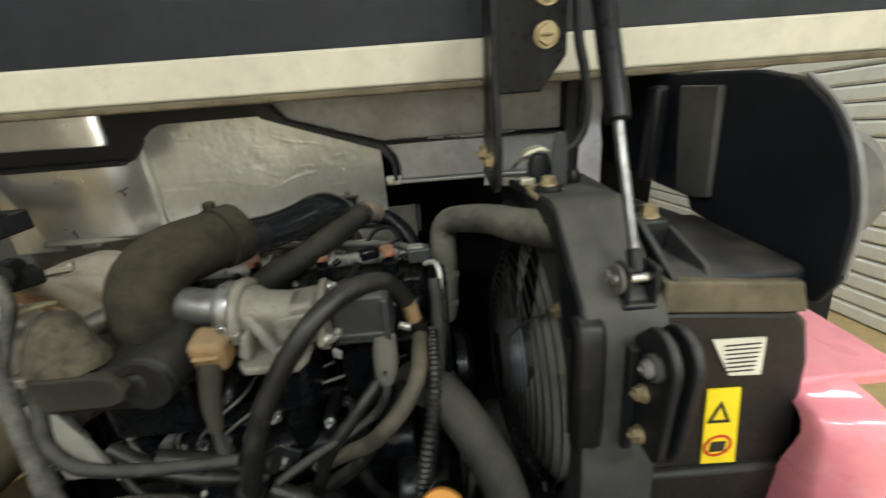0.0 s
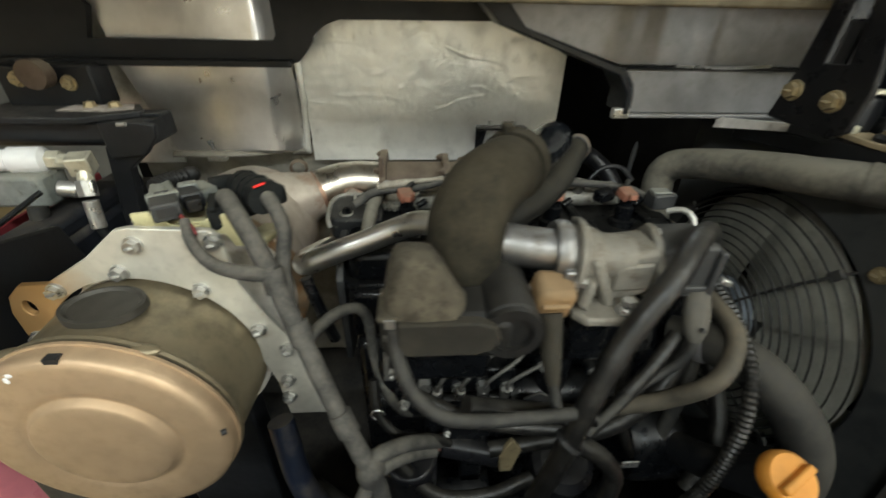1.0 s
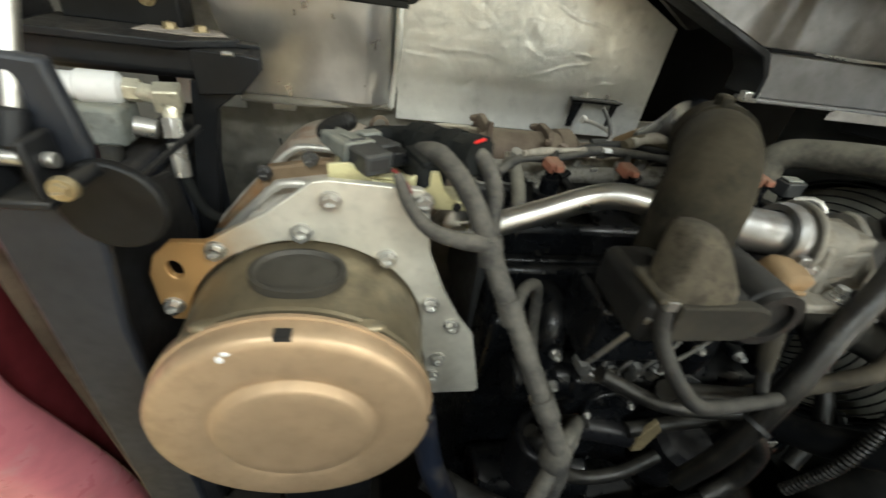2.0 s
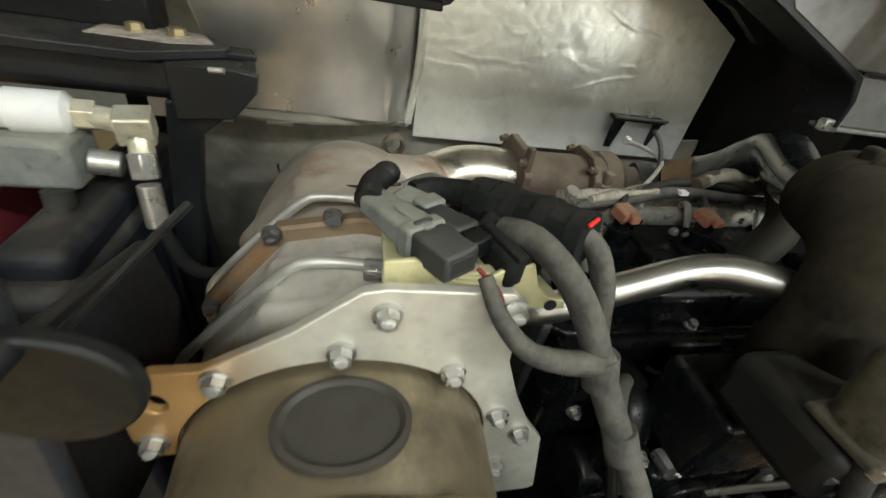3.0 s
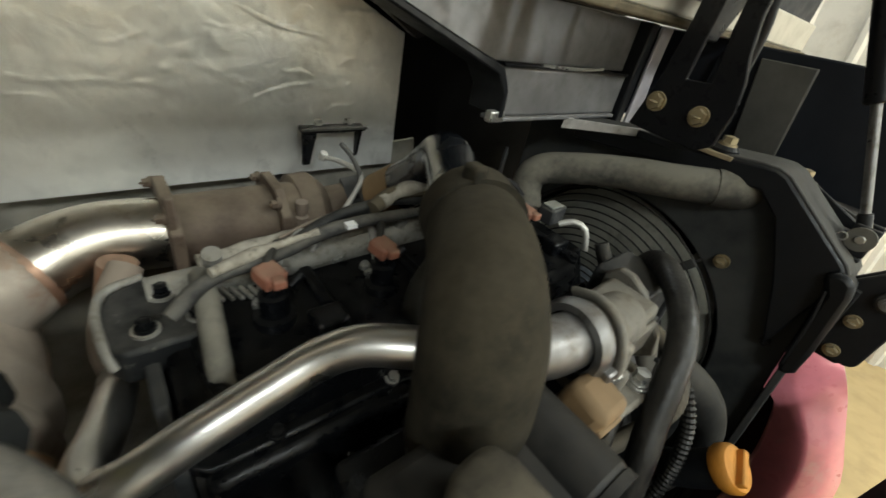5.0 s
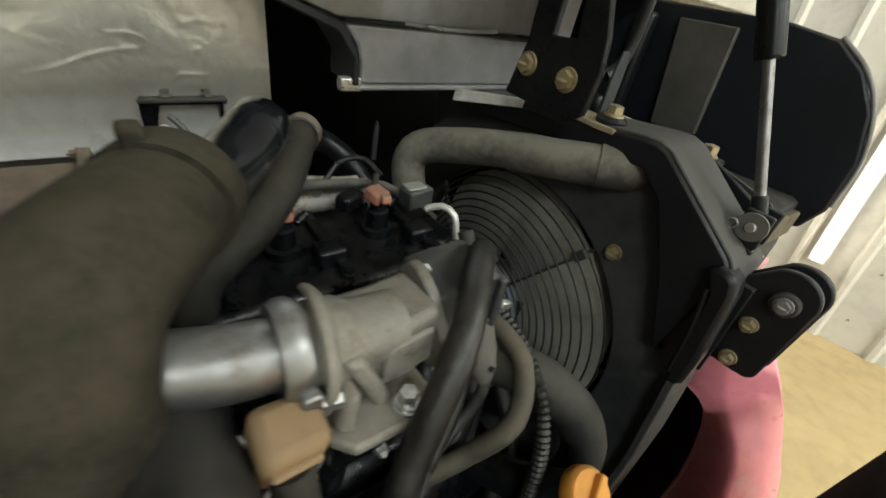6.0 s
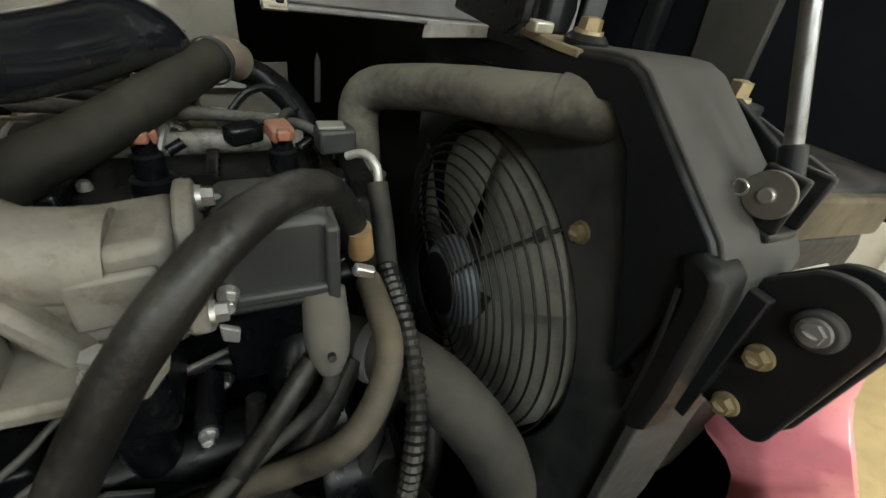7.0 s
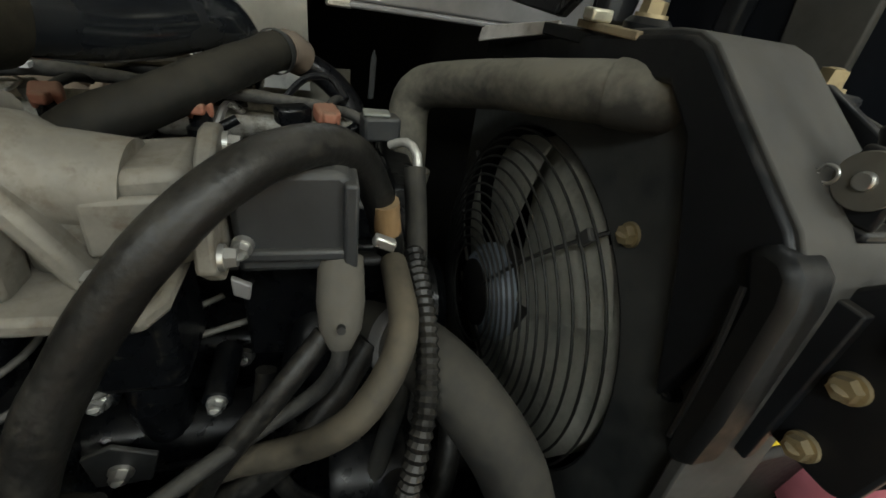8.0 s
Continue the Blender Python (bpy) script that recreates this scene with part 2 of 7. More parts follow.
SALMON = material("salmon_connector", (0.31, 0.125, 0.08), 0.65, dust=0.27, dust_colour=(0.22, 0.16, 0.11), grain=90, stain_scale=50)
ORANGE = material("orange_cap", (0.62, 0.25, 0.035), 0.5, dust=0.15, dust_colour=(0.3, 0.18, 0.07), grain=60)
CHROMATE = material("yellow_chromate", (0.62, 0.58, 0.34), 0.45, 0.3, dust=0.12, dust_colour=(0.3, 0.27, 0.19), grain=50, stain=(0.38, 0.31, 0.17), stain_amount=0.3, stain_scale=20)
GREY = material("grey_connector", (0.19, 0.205, 0.192), 0.5, dust=0.25, dust_colour=(0.27, 0.255, 0.2), grain=90, stain=(0.09, 0.088, 0.075), stain_amount=0.25, stain_scale=40)
TAN = material("tan_cap", (0.2, 0.125, 0.06), 0.6, dust=0.25, dust_colour=(0.2, 0.145, 0.085), grain=70)
DUSTY = material("caked_dust", (0.115, 0.095, 0.062), 0.95, grain=70, vary=0.4, bump=0.6, stain=(0.05, 0.042, 0.03), stain_amount=0.2, stain_scale=20)
PLUG_DUST = material("grey_caked_dust", (0.058, 0.05, 0.035), 0.95, grain=70, vary=0.5, bump=1.0, stain=(0.018, 0.015, 0.011), stain_amount=0.45, stain_scale=28)
CRUST = material("pale_dust_crust", (0.33, 0.3, 0.245), 0.95, grain=90, vary=0.4, bump=0.8, stain=(0.09, 0.075, 0.055), stain_amount=0.3, stain_scale=60)
WHITE = material("white_paint", (0.75, 0.75, 0.74), 0.4, grain=40, vary=0.06)
YELLOW = material("yellow_sticker", (0.8, 0.62, 0.02), 0.4, grain=30, vary=0.08)
INK = material("black_ink", (0.02, 0.02, 0.02), 0.5, grain=30)
REDINK = material("red_ink", (0.5, 0.04, 0.02), 0.5, grain=30)
DARK_RED = material("dark_red_wire", (0.16, 0.02, 0.018), 0.5, grain=30)
BOOT = material("grey_boot_rubber", (0.075, 0.07, 0.06), 0.7, dust=0.2, dust_colour=(0.12, 0.105, 0.08), grain=120)
PALE_BRASS = material("pale_zinc_fitting", (0.66, 0.63, 0.5), 0.34, 0.55, dust=0.1, dust_colour=(0.3, 0.27, 0.2), grain=60, stain=(0.36, 0.31, 0.2), stain_amount=0.22, stain_scale=60)
SLEEVE = material("grey_sleeve", (0.045, 0.044, 0.042), 0.7, dust=0.28, dust_colour=(0.165, 0.152, 0.125), grain=260, bump=0.7, vary=0.4, stain=(0.022, 0.021, 0.019), stain_amount=0.22, stain_scale=45)
# Dusty rubber again, its dust paled to paint in light on the hose tops.
HOSE_TOP = material("lit_dusty_hose", (0.042, 0.041, 0.037), 0.7, dust=0.46, dust_colour=(0.215, 0.2, 0.16), grain=120, stain_scale=16)
# Near-black that puts the shade of gaps and openings into colour.
VOID = material("gap_shade_black", (0.004, 0.004, 0.004), 0.9, grain=30, spec=0.05)
PALE_HOSE = material("brown_dusty_hose", (0.045, 0.04, 0.031), 0.6, dust=0.3, dust_colour=(0.135, 0.112, 0.078), grain=120, stain_scale=25)
HUB_BLUE = material("blue_grey_hub", (0.23, 0.26, 0.3), 0.4, 0.2, grain=60)
TYRE = material("dusty_grey_tyre", (0.17, 0.17, 0.165), 0.8, dust=0.3, dust_colour=(0.26, 0.25, 0.23), grain=30, stain_scale=6)
# Darker copy of the red paint, with the post's inner shade in its colour.
SHADED_RED = material("shaded_red", (0.2, 0.03, 0.036), 0.5, grain=30, vary=0.12, stain=(0.1, 0.022, 0.024), stain_amount=0.2, stain_scale=9)
LILAC = material("pale_lilac_steel", (0.5, 0.485, 0.52), 0.45, 0.2, grain=60, stain=(0.3, 0.28, 0.29), stain_amount=0.2)
TAN_DUST = material("tan_dusted_steel", (0.3, 0.24, 0.15), 0.8, grain=90, stain=(0.16, 0.12, 0.08), stain_amount=0.25, stain_scale=30)
PALE_PATCH = material("pale_plate_end", (0.66, 0.63, 0.6), 0.5, 0.1, grain=70, stain=(0.4, 0.36, 0.31), stain_amount=0.2, stain_scale=30)
DARK_CHROME = material("dull_chrome", (0.24, 0.24, 0.24), 0.34, 0.9, grain=50, vary=0.2, dust=0.12, dust_colour=(0.13, 0.11, 0.08), stain=(0.1, 0.08, 0.06), stain_amount=0.3, stain_scale=20)
DUST_PATCH = material("pale_dusty_patch", (0.36, 0.315, 0.27), 0.7, grain=80, vary=0.35, stain=(0.16, 0.135, 0.11), stain_amount=0.35, stain_scale=45)
POST = material("satin_blue_black_paint", (0.02, 0.023, 0.03), 0.45, dust=0.1, dust_colour=(0.12, 0.11, 0.095), grain=90, spec=0.4)
PAPER = material("white_sticker", (0.6, 0.58, 0.5), 0.5, grain=40, vary=0.1)
BLUE = material("blue_black_hose", (0.008, 0.011, 0.02), 0.45, dust=0.1)
WALL = material("white_steel_wall", (0.74, 0.715, 0.655), 0.4, grain=15, vary=0.06, stain=(0.55, 0.5, 0.4), stain_amount=0.05, stain_scale=2)
FLOOR = material("tan_floor", (0.46, 0.34, 0.17), 0.5, grain=12, vary=0.15, stain=(0.34, 0.25, 0.13), stain_amount=0.2, stain_scale=2)
# Grey for unseen walls and ceiling, chosen to hold bounced light down.
DIM_WALL = material("dim_unseen_wall", (0.22, 0.22, 0.21), 0.6, grain=15, vary=0.1, stain_scale=2)
PLATE = half_rusty()
TUBE_GLOW = glow("lamp_glow", (1.0, 0.93, 0.75), 9.0)
SHOP_GLOW = glow("shop_lamp_glow", (1.0, 0.93, 0.8), 4.0)


# ---------------------------------------------------------------- building helpers
def finish(name, bm, mat, bevel=0.0, smooth=38):
    bmesh.ops.recalc_face_normals(bm, faces=bm.faces)
    me = bpy.data.meshes.new(name)
    bm.to_mesh(me)
    bm.free()
    me.materials.append(mat)
    me.polygons.foreach_set("use_smooth", [True] * len(me.polygons))
    me.set_sharp_from_angle(angle=radians(smooth))
    ob = new(name, me)
    if bevel:
        mod = ob.modifiers.new("bevel", "BEVEL")
        mod.width, mod.segments, mod.limit_method, mod.angle_limit = bevel, 2, "ANGLE", radians(40)
    return ob


def thing(name, base, label, category, group="", kind=""):
    ob = new(name)
    ob.empty_display_size = 0.02
    ob.matrix_world = MACH @ Matrix.Translation(base)
    ob["base"] = base
    return tagged(ob, label, category, group, kind)


def part(name, bm, mat, parent, label="", bevel=0.0, smooth=38):
    ob = finish(name, bm, mat, bevel, smooth)
    ob.parent = parent
    if parent.data is None:
        ob.location = [-v for v in parent["base"]]
    return tagged(ob, label)


def solo(name, bm, mat, label, category, group="", kind="", bevel=0.0, smooth=38, at=None):
    ob = finish(name, bm, mat, bevel, smooth)
    ob.matrix_world = MACH if at is None else at
    return tagged(ob, label, category, group, kind)


def turn_to(direction):
    return Vector(direction).normalized().to_track_quat("Z", "Y").to_matrix().to_4x4()


def box(lo, hi, bm=None, turn=None):
    bm = bm or bmesh.new()
    c = [(a + b) / 2 for a, b in zip(lo, hi)]
    m = Matrix.Translation(c) @ (turn or Matrix()) @ Matrix.Diagonal([b - a for a, b in zip(lo, hi)] + [1])
    bmesh.ops.create_cube(bm, size=1, matrix=m)
    return bm


def cyl(p, q, r, r2=None, seg=20, bm=None):
    bm = bm or bmesh.new()
    p, q = Vector(p), Vector(q)
    m = Matrix.Translation((p + q) / 2) @ turn_to(q - p)
    bmesh.ops.create_cone(bm, cap_ends=True, segments=seg, radius1=r, radius2=r if r2 is None else r2, depth=(q - p).length, matrix=m)
    return bm


def ball(c, r, scale=(1, 1, 1), bm=None, seg=16):
    bm = bm or bmesh.new()
    bmesh.ops.create_uvsphere(bm, u_segments=seg, v_segments=seg * 2 // 3, radius=r, matrix=Matrix.Translation(c) @ Matrix.Diagonal((*scale, 1)))
    return bm


def spline(points, step=0.006):
    pts = [Vector(p) for p in points]
    pts = [2 * pts[0] - pts[1]] + pts + [2 * pts[-1] - pts[-2]]
    out = []
    for i in range(1, len(pts) - 2):
        a, b, c, d = pts[i - 1:i + 3]
        n = max(2, int((c - b).length / step))
        for k in range(n):
            u = k / n
            out.append(0.5 * (2 * b + (c - a) * u + (2 * a - 5 * b + 4 * c - d) * u * u + (3 * b - a - 3 * c + d) * u ** 3))
    out.append(pts[-2])
    return out


def tube(points, r, seg=12, bm=None, step=0.007, ribs=0.0, r_end=None, flat=1.0, wobble=0.0):
    """A round hose along a smooth line; ribs: the depth of rings, as on a corrugated sleeve."""
    bm = bm or bmesh.new()
    line = spline(points, 0.003 if ribs else step)
    tangent = (line[1] - line[0]).normalized()
    side = tangent.orthogonal().normalized()
    rings = []
    for i, p in enumerate(line):
        t = (line[min(i + 1, len(line) - 1)] - line[max(i - 1, 0)]).normalized()
        side = (side - t * side.dot(t)).normalized()
        up = t.cross(side)
        u = i / (len(line) - 1)
        rad = r + ((r_end or r) - r) * u
        if ribs:
            rad += ribs * (1 if i % 2 else -1)
        if wobble:
            rad *= 1 + wobble * noise.noise(p * 40)
        rings.append([bm.verts.new(p + side * math.cos(2 * math.pi * k / seg) * rad + up * math.sin(2 * math.pi * k / seg) * rad * flat) for k in range(seg)])
    for a, b in zip(rings, rings[1:]):
        for k in range(seg):
            bm.faces.new((a[k], a[(k + 1) % seg], b[(k + 1) % seg], b[k]))
    bm.faces.new(rings[0][::-1])
    bm.faces.new(rings[-1])
    return bm


def lathe(profile, origin, axis, seg=40, bm=None, ring=False):
    """Rings of (distance along axis, radius) round an axis; ring: the profile closes on itself, as on a clamp."""
    bm = bm or bmesh.new()
    m = Matrix.Translation(origin) @ turn_to(axis)
    rings = []
    for h, r in profile:
        if r < 1e-5:
            rings.append([bm.verts.new(m @ Vector((0, 0, h)))])
        else:
            rings.append([bm.verts.new(m @ Vector((r * math.cos(2 * math.pi * k / seg), r * math.sin(2 * math.pi * k / seg), h))) for k in range(seg)])
    for a, b in zip(rings, rings[1:] + (rings[:1] if ring else [])):
        for k in range(seg):
            if len(a) == 1 and len(b) > 1:
                bm.faces.new((a[0], b[k], b[(k + 1) % seg]))
            elif len(b) == 1 and len(a) > 1:
                bm.faces.new((a[k], a[(k + 1) % seg], b[0]))
            elif len(a) > 1:
                bm.faces.new((a[k], a[(k + 1) % seg], b[(k + 1) % seg], b[k]))
    for loop, flip in ((rings[0], True), (rings[-1], False)):
        if len(loop) > 1 and not ring:
            bm.faces.new(loop[::-1] if flip else loop)
    return bm


def slab(outline, axis, lo, hi, holes=(), bm=None):
    """A sheet of even thickness: an outline in the plane square to axis, from lo to hi along it, with holes."""
    bm = bm or bmesh.new()

    def place(u, v, w):
        return {"x": (w, u, v), "y": (u, w, v), "z": (u, v, w)}[axis]
    if not holes:
        low = [bm.verts.new(place(u, v, lo)) for u, v in outline]
        high = [bm.verts.new(place(u, v, hi)) for u, v in outline]
        bm.faces.new(low[::-1])
        bm.faces.new(high)
        for k in range(len(low)):
            j = (k + 1) % len(low)
            bm.faces.new((low[k], low[j], high[j], high[k]))
        return bm
    for w in (lo, hi):
        edges = []
        for loop in (outline, *holes):
            vs = [bm.verts.new(place(u, v, w)) for u, v in loop]
            edges += [bm.edges.new((vs[k], vs[(k + 1) % len(vs)])) for k in range(len(vs))]
        bmesh.ops.triangle_fill(bm, edges=edges, use_beauty=True)
    bm.verts.ensure_lookup_table()
    total = sum(len(loop) for loop in (outline, *holes))
    start = len(bm.verts) - 2 * total
    at = start
    for loop in (outline, *holes):
        n = len(loop)
        for k in range(n):
            j = (k + 1) % n
            bm.faces.new((bm.verts[at + k], bm.verts[at + j], bm.verts[at + total + j], bm.verts[at + total + k]))
        at += n
    return bm


def ring2d(cu, cv, r, a0=0, a1=360, n=24, rv=None):
    full = abs(a1 - a0) >= 360
    return [(cu + r * math.cos(radians(a0 + (a1 - a0) * k / (n if full else n - 1))), cv + (rv or r) * math.sin(radians(a0 + (a1 - a0) * k / (n if full else n - 1)))) for k in range(n)]


def bolt(parent, at, direction, r=0.008, mat=None, name="bolt", tall=0.008, label=""):
    d = Vector(direction).normalized()
    p = Vector(at)
    bm = cyl(p - d * 0.002, p + d * 0.0025, r * 1.3, r * 1.2, 18)
    cyl(p + d * 0.002, p + d * tall, r, r * 0.92, 6, bm)
    ball(p + d * tall, r * 0.62, (1, 1, 0.25), bm, 8)
    return part(name, bm, mat or STEEL, parent, label)


# ---------------------------------------------------------------- the workshop
def room():
    solo("floor", box((-5, -4, -0.1), (2.8, 5, 0)), FLOOR, "tan sealed workshop floor", "floor", kind="structure", at=Matrix())
    # corrugated steel wall with upright ribs
    outline = []
    y = -4.0
    while y < 1.45:
        outline += [(2.69, y), (2.69, y + 0.2), (2.665, y + 0.215), (2.665, y + 0.24), (2.69, y + 0.255)]
        y += 0.255
    outline += [(2.8, y), (2.8, -4.0)]
    solo("wall_east", slab(outline, "z", 0, 4.2), WALL, "cream ribbed steel workshop wall", "wall", kind="structure", at=Matrix(), smooth=20)
    wall = bpy.data.objects["wall_east"]
    for k in range(9):
        for z in (0.16, 0.46):
            s = cyl((2.688, -0.55 + 0.255 * k, z), (2.682, -0.55 + 0.255 * k, z), 0.008, 0.006, 8)
            p = finish("screw", s, STEEL)
            p.parent = wall
    # door of level slats further along the wall
    bm = bmesh.new()
    z = 0.0
    while z < 4.2:
        slab([(2.69, z + 0.004), (2.672, z + 0.02), (2.672, z + 0.085), (2.69, z + 0.1), (2.76, z + 0.1), (2.76, z + 0.004)], "y", 1.4, 5.0, bm=bm)
        z += 0.104
    door = finish("roller_door", bm, WALL)
    tagged(door, "white roller door of level steel slats", "roller door", kind="structure")
    # Unseen sides added to shape bounce: grey ones dim it, cream lights the foil.
    solo("wall_west", box((-5.1, -4, 0), (-5, 5, 4.2)), DIM_WALL, "unseen wall, grey to cut bounced light", "wall", kind="structure", at=Matrix())
    solo("wall_north", box((-5.1, 5, 0), (2.8, 5.1, 4.2)), DIM_WALL, "unseen wall, grey to cut bounced light", "wall", kind="structure", at=Matrix())
    solo("wall_south", box((-5.1, -4.1, 0), (2.8, -4, 4.2)), WALL, "unseen cream wall that brightens the foil", "wall", kind="structure", at=Matrix())
    solo("ceiling", box((-5.1, -4.1, 4.2), (2.8, 5.1, 4.3)), DIM_WALL, "unseen ceiling, grey to cut bounced light", "ceiling", kind="structure", at=Matrix())
    for lx, ly, lz, watts, colour in LAMPS:
        lamp = tagged(new("ceiling_light"), "long white ceiling strip light, unseen", "ceiling light", "ceiling lights")
        lamp.location = (lx, ly, lz)
        housing = finish("housing", box((-0.8, -0.14, -0.02), (0.8, 0.14, 4.2 - lz)), WHITE)
        housing.parent = lamp
        diffuser = finish("diffuser", box((-0.77, -0.11, -0.06), (0.77, 0.11, -0.02)), SHOP_GLOW)
        diffuser.parent = lamp
    # upright light tubes on the ribbed wall; the second is an unseen, added fill
    for ty, tz, watts in WALL_TUBES:
        lamp = tagged(new("tube_light"), "glowing upright tube light on the ribbed wall; the second is added fill", "wall light", "wall tube lights")
        lamp.location = (2.63, ty, tz)
        t = finish("tube", cyl((0, 0, -0.62), (0, 0, 0.75), 0.019, seg=14), TUBE_GLOW)
        t.parent = lamp
        h = finish("backplate", box((0.02, -0.04, -0.64), (0.045, 0.04, 0.77)), WHITE, 0.004)
        h.parent = lamp


room()


# ---------------------------------------------------------------- bulkhead behind the engine
def crumpled(x0, x1, z0, z1, y, amp, nx, nz, shape=None, thick=0.006, relief=None):
    """A dimpled sheet facing -y."""
    bm = bmesh.new()
    grid = []
    for i in range(nx + 1):
        col = []
        for k in range(nz + 1):
            x, z = x0 + (x1 - x0) * i / nx, z0 + (z1 - z0) * k / nz
            if shape:
                x, z = shape(i / nx, k / nz)
            p = Vector((x * 22, 3.1, z * 22))
            d = noise.noise(p) * amp + abs(noise.noise(p * 2.6)) * amp * 0.7 - max(0, noise.noise(p * 1.3 + Vector((5, 0, 2))) - 0.25) * amp * 3
            if relief:
                d += relief(x, z)
            col.append(bm.verts.new((x, y - d, z)))
        grid.append(col)
    for i in range(nx):
        for k in range(nz):
            bm.faces.new((grid[i][k], grid[i + 1][k], grid[i + 1][k + 1], grid[i][k + 1]))
    bmesh.ops.recalc_face_normals(bm, faces=bm.faces)
    bmesh.ops.solidify(bm, geom=bm.faces[:], thickness=thick)
    return bm


def pressed_folds(x0, x1, z0, z1, seed, folds, dents):
    """Height of a beaten foil sheet: long sideways folds and small dents, most of them in the upper half."""
    rng = random.Random(seed)
    lines = []
    for _ in range(folds):
        cx, cz = x0 + (x1 - x0) * rng.random() ** 1.4, z0 + (z1 - z0) * (0.28 + 0.72 * rng.random() ** 0.8)
        lines.append((cx, cz, rng.uniform(0.012, 0.05), rng.uniform(-0.3, 0.3), rng.uniform(0.0013, 0.0026), rng.uniform(0.0002, 0.0007), rng.uniform(0, 6)))
    pits = [(rng.uniform(x0, x1), z0 + (z1 - z0) * (0.2 + 0.8 * rng.random() ** 0.7), rng.uniform(0.0018, 0.0045), rng.uniform(0.0003, 0.0009) * rng.choice((-1, 1))) for _ in range(dents)]

    def height(x, z):
        h = 0.0
        for cx, cz, half, slope, wide, tall, phase in lines:
            u = (x - cx) / half
            if abs(u) < 1.6:
                off = (z - cz - slope * (x - cx) - 0.0025 * math.sin(u * 3 + phase)) / wide
                if abs(off) < 3:
                    h += tall * math.exp(-off * off - u ** 4)
        for cx, cz, r, deep in pits:
            q = ((x - cx) ** 2 + (z - cz) ** 2) / (r * r)
            if q < 6:
                h += deep * math.exp(-q)
        return h
    return height


def bulkhead():
    b = thing("heat_shield", (-0.4, 0.9, 0.8), "dented silver foil heat shield on the bulkhead behind the engine", "heat shield")
    def foil(u, v):
        x0, x1 = -0.545, -0.078
        z = 1.13 + 0.33 * v
        right = x1 if z < 1.325 else x1 - (z - 1.325) * 2.2
        return x0 + (right - x0) * u, z
    part("foil_sheet", crumpled(0, 0, 0, 0, 0.885, 0.0006, 260, 190, foil, relief=pressed_folds(-0.545, -0.078, 1.13, 1.46, 11, 26, 46)), FOIL, b, "crinkled silver foil insulation", smooth=80)
    bm = tube([(-0.555, 0.878, 1.15), (-0.548, 0.874, 1.25), (-0.553, 0.876, 1.4)], 0.006, 8)
    part("seam", bm, FOIL, b, "folded foil seam")
    # smooth bright box panel beside it
    bm = bmesh.new()
    # section from the slanted side to the seam, and how far the slanted side leans out at each height
    ring = [(-0.80, 0.902), (-0.782, 0.862), (-0.70, 0.858), (-0.60, 0.852), (-0.587, 0.858), (-0.553, 0.885)]
    rows = []
    for z, lean, near in ((1.152, 0.0, 0.0), (1.16, 0.0, 0.012), (1.20, -0.009, 0.018), (1.25, -0.022, 0.024), (1.30, -0.035, 0.03), (1.45, -0.05, 0.03)):
        rows.append([bm.verts.new((x + (lean if k < 2 else 0), y - (near if 0 < k < 5 else 0), z)) for k, (x, y) in enumerate(ring)])
    for a, c in zip(rows, rows[1:]):
        for k in range(len(ring) - 1):
            bm.faces.new((a[k], a[k + 1], c[k + 1], c[k]))
    bmesh.ops.recalc_face_normals(bm, faces=bm.faces)
    bmesh.ops.solidify(bm, geom=bm.faces[:], thickness=0.004)
    part("box_panel", bm, SHEET, b, "smooth bright folded sheet panel", bevel=0.003)
    part("lower_sheet", crumpled(-0.875, -0.02, 0.6, 1.16, 0.905, 0.004, 60, 40), FOIL_DIRTY, b, "dust-covered lower foil sheet", smooth=80)
    part("side_sheet", crumpled(-0.9, -0.8, 1.12, 1.46, 0.9, 0.003, 10, 24), FOIL, b, smooth=80)
    part("bottom_lip", tube([(-0.79, 0.85, 1.152), (-0.68, 0.845, 1.154), (-0.56, 0.88, 1.152)], 0.007, 8, flat=0.6), FOIL_DIRTY, b)
    for x, z in ((-0.735, 1.13), (-0.57, 1.145)):
        part("foil_patch", box((x - 0.018, 0.885, z - 0.006), (x + 0.018, 0.9, z + 0.008)), FOIL, b, bevel=0.003)
    # near-black sheet that paints in the dark gap toward the cab
    solo("dark_gap_sheet", box((-1.0, 1.05, 0.5), (0.6, 1.07, 1.5)), VOID, "near-black sheet for the dark gap behind the bay", "bulkhead", kind="structure")


def crossmember():
    c = thing("cab_crossmember", (-0.5, 0.82, 1.3), "black steel cab crossmember plate with a rounded cut-out", "frame member")
    top = 1.47
    sheet = slab([(-1.0, top), (-1.0, 1.342), (-0.838, 1.342), (-0.822, 1.384), (-0.838, 1.408), (-0.838, top)], "y", 0.816, 0.828)
    slab([(-1.0, 1.306), (-0.545, 1.308), (-0.53, 1.313), (-0.519, 1.325), (-0.505, 1.342), (-1.0, 1.342)], "y", 0.816, 0.828, bm=sheet)
    slab([(-0.565, 1.342), (-0.505, 1.342), (-0.503, 1.35), (-0.485, 1.364), (-0.462, 1.372), (-0.21, 1.374), (-0.16, 1.36), (-0.1, 1.328), (-0.075, 1.335), (-0.02, 1.32), (0.36, 1.32), (0.36, top), (-0.56, top), (-0.56, 1.35)], "y", 0.816, 0.828, bm=sheet)
    slab([(-0.838, 1.412), (-0.56, 1.412), (-0.56, top), (-0.838, top)], "y", 0.816, 0.828, bm=sheet)
    part("plate", sheet, BLACK, c)
    part("lower_flange", box((-0.99, 0.80, 1.306), (-0.54, 0.817, 1.316)), BLACK, c, bevel=0.002)
    return c


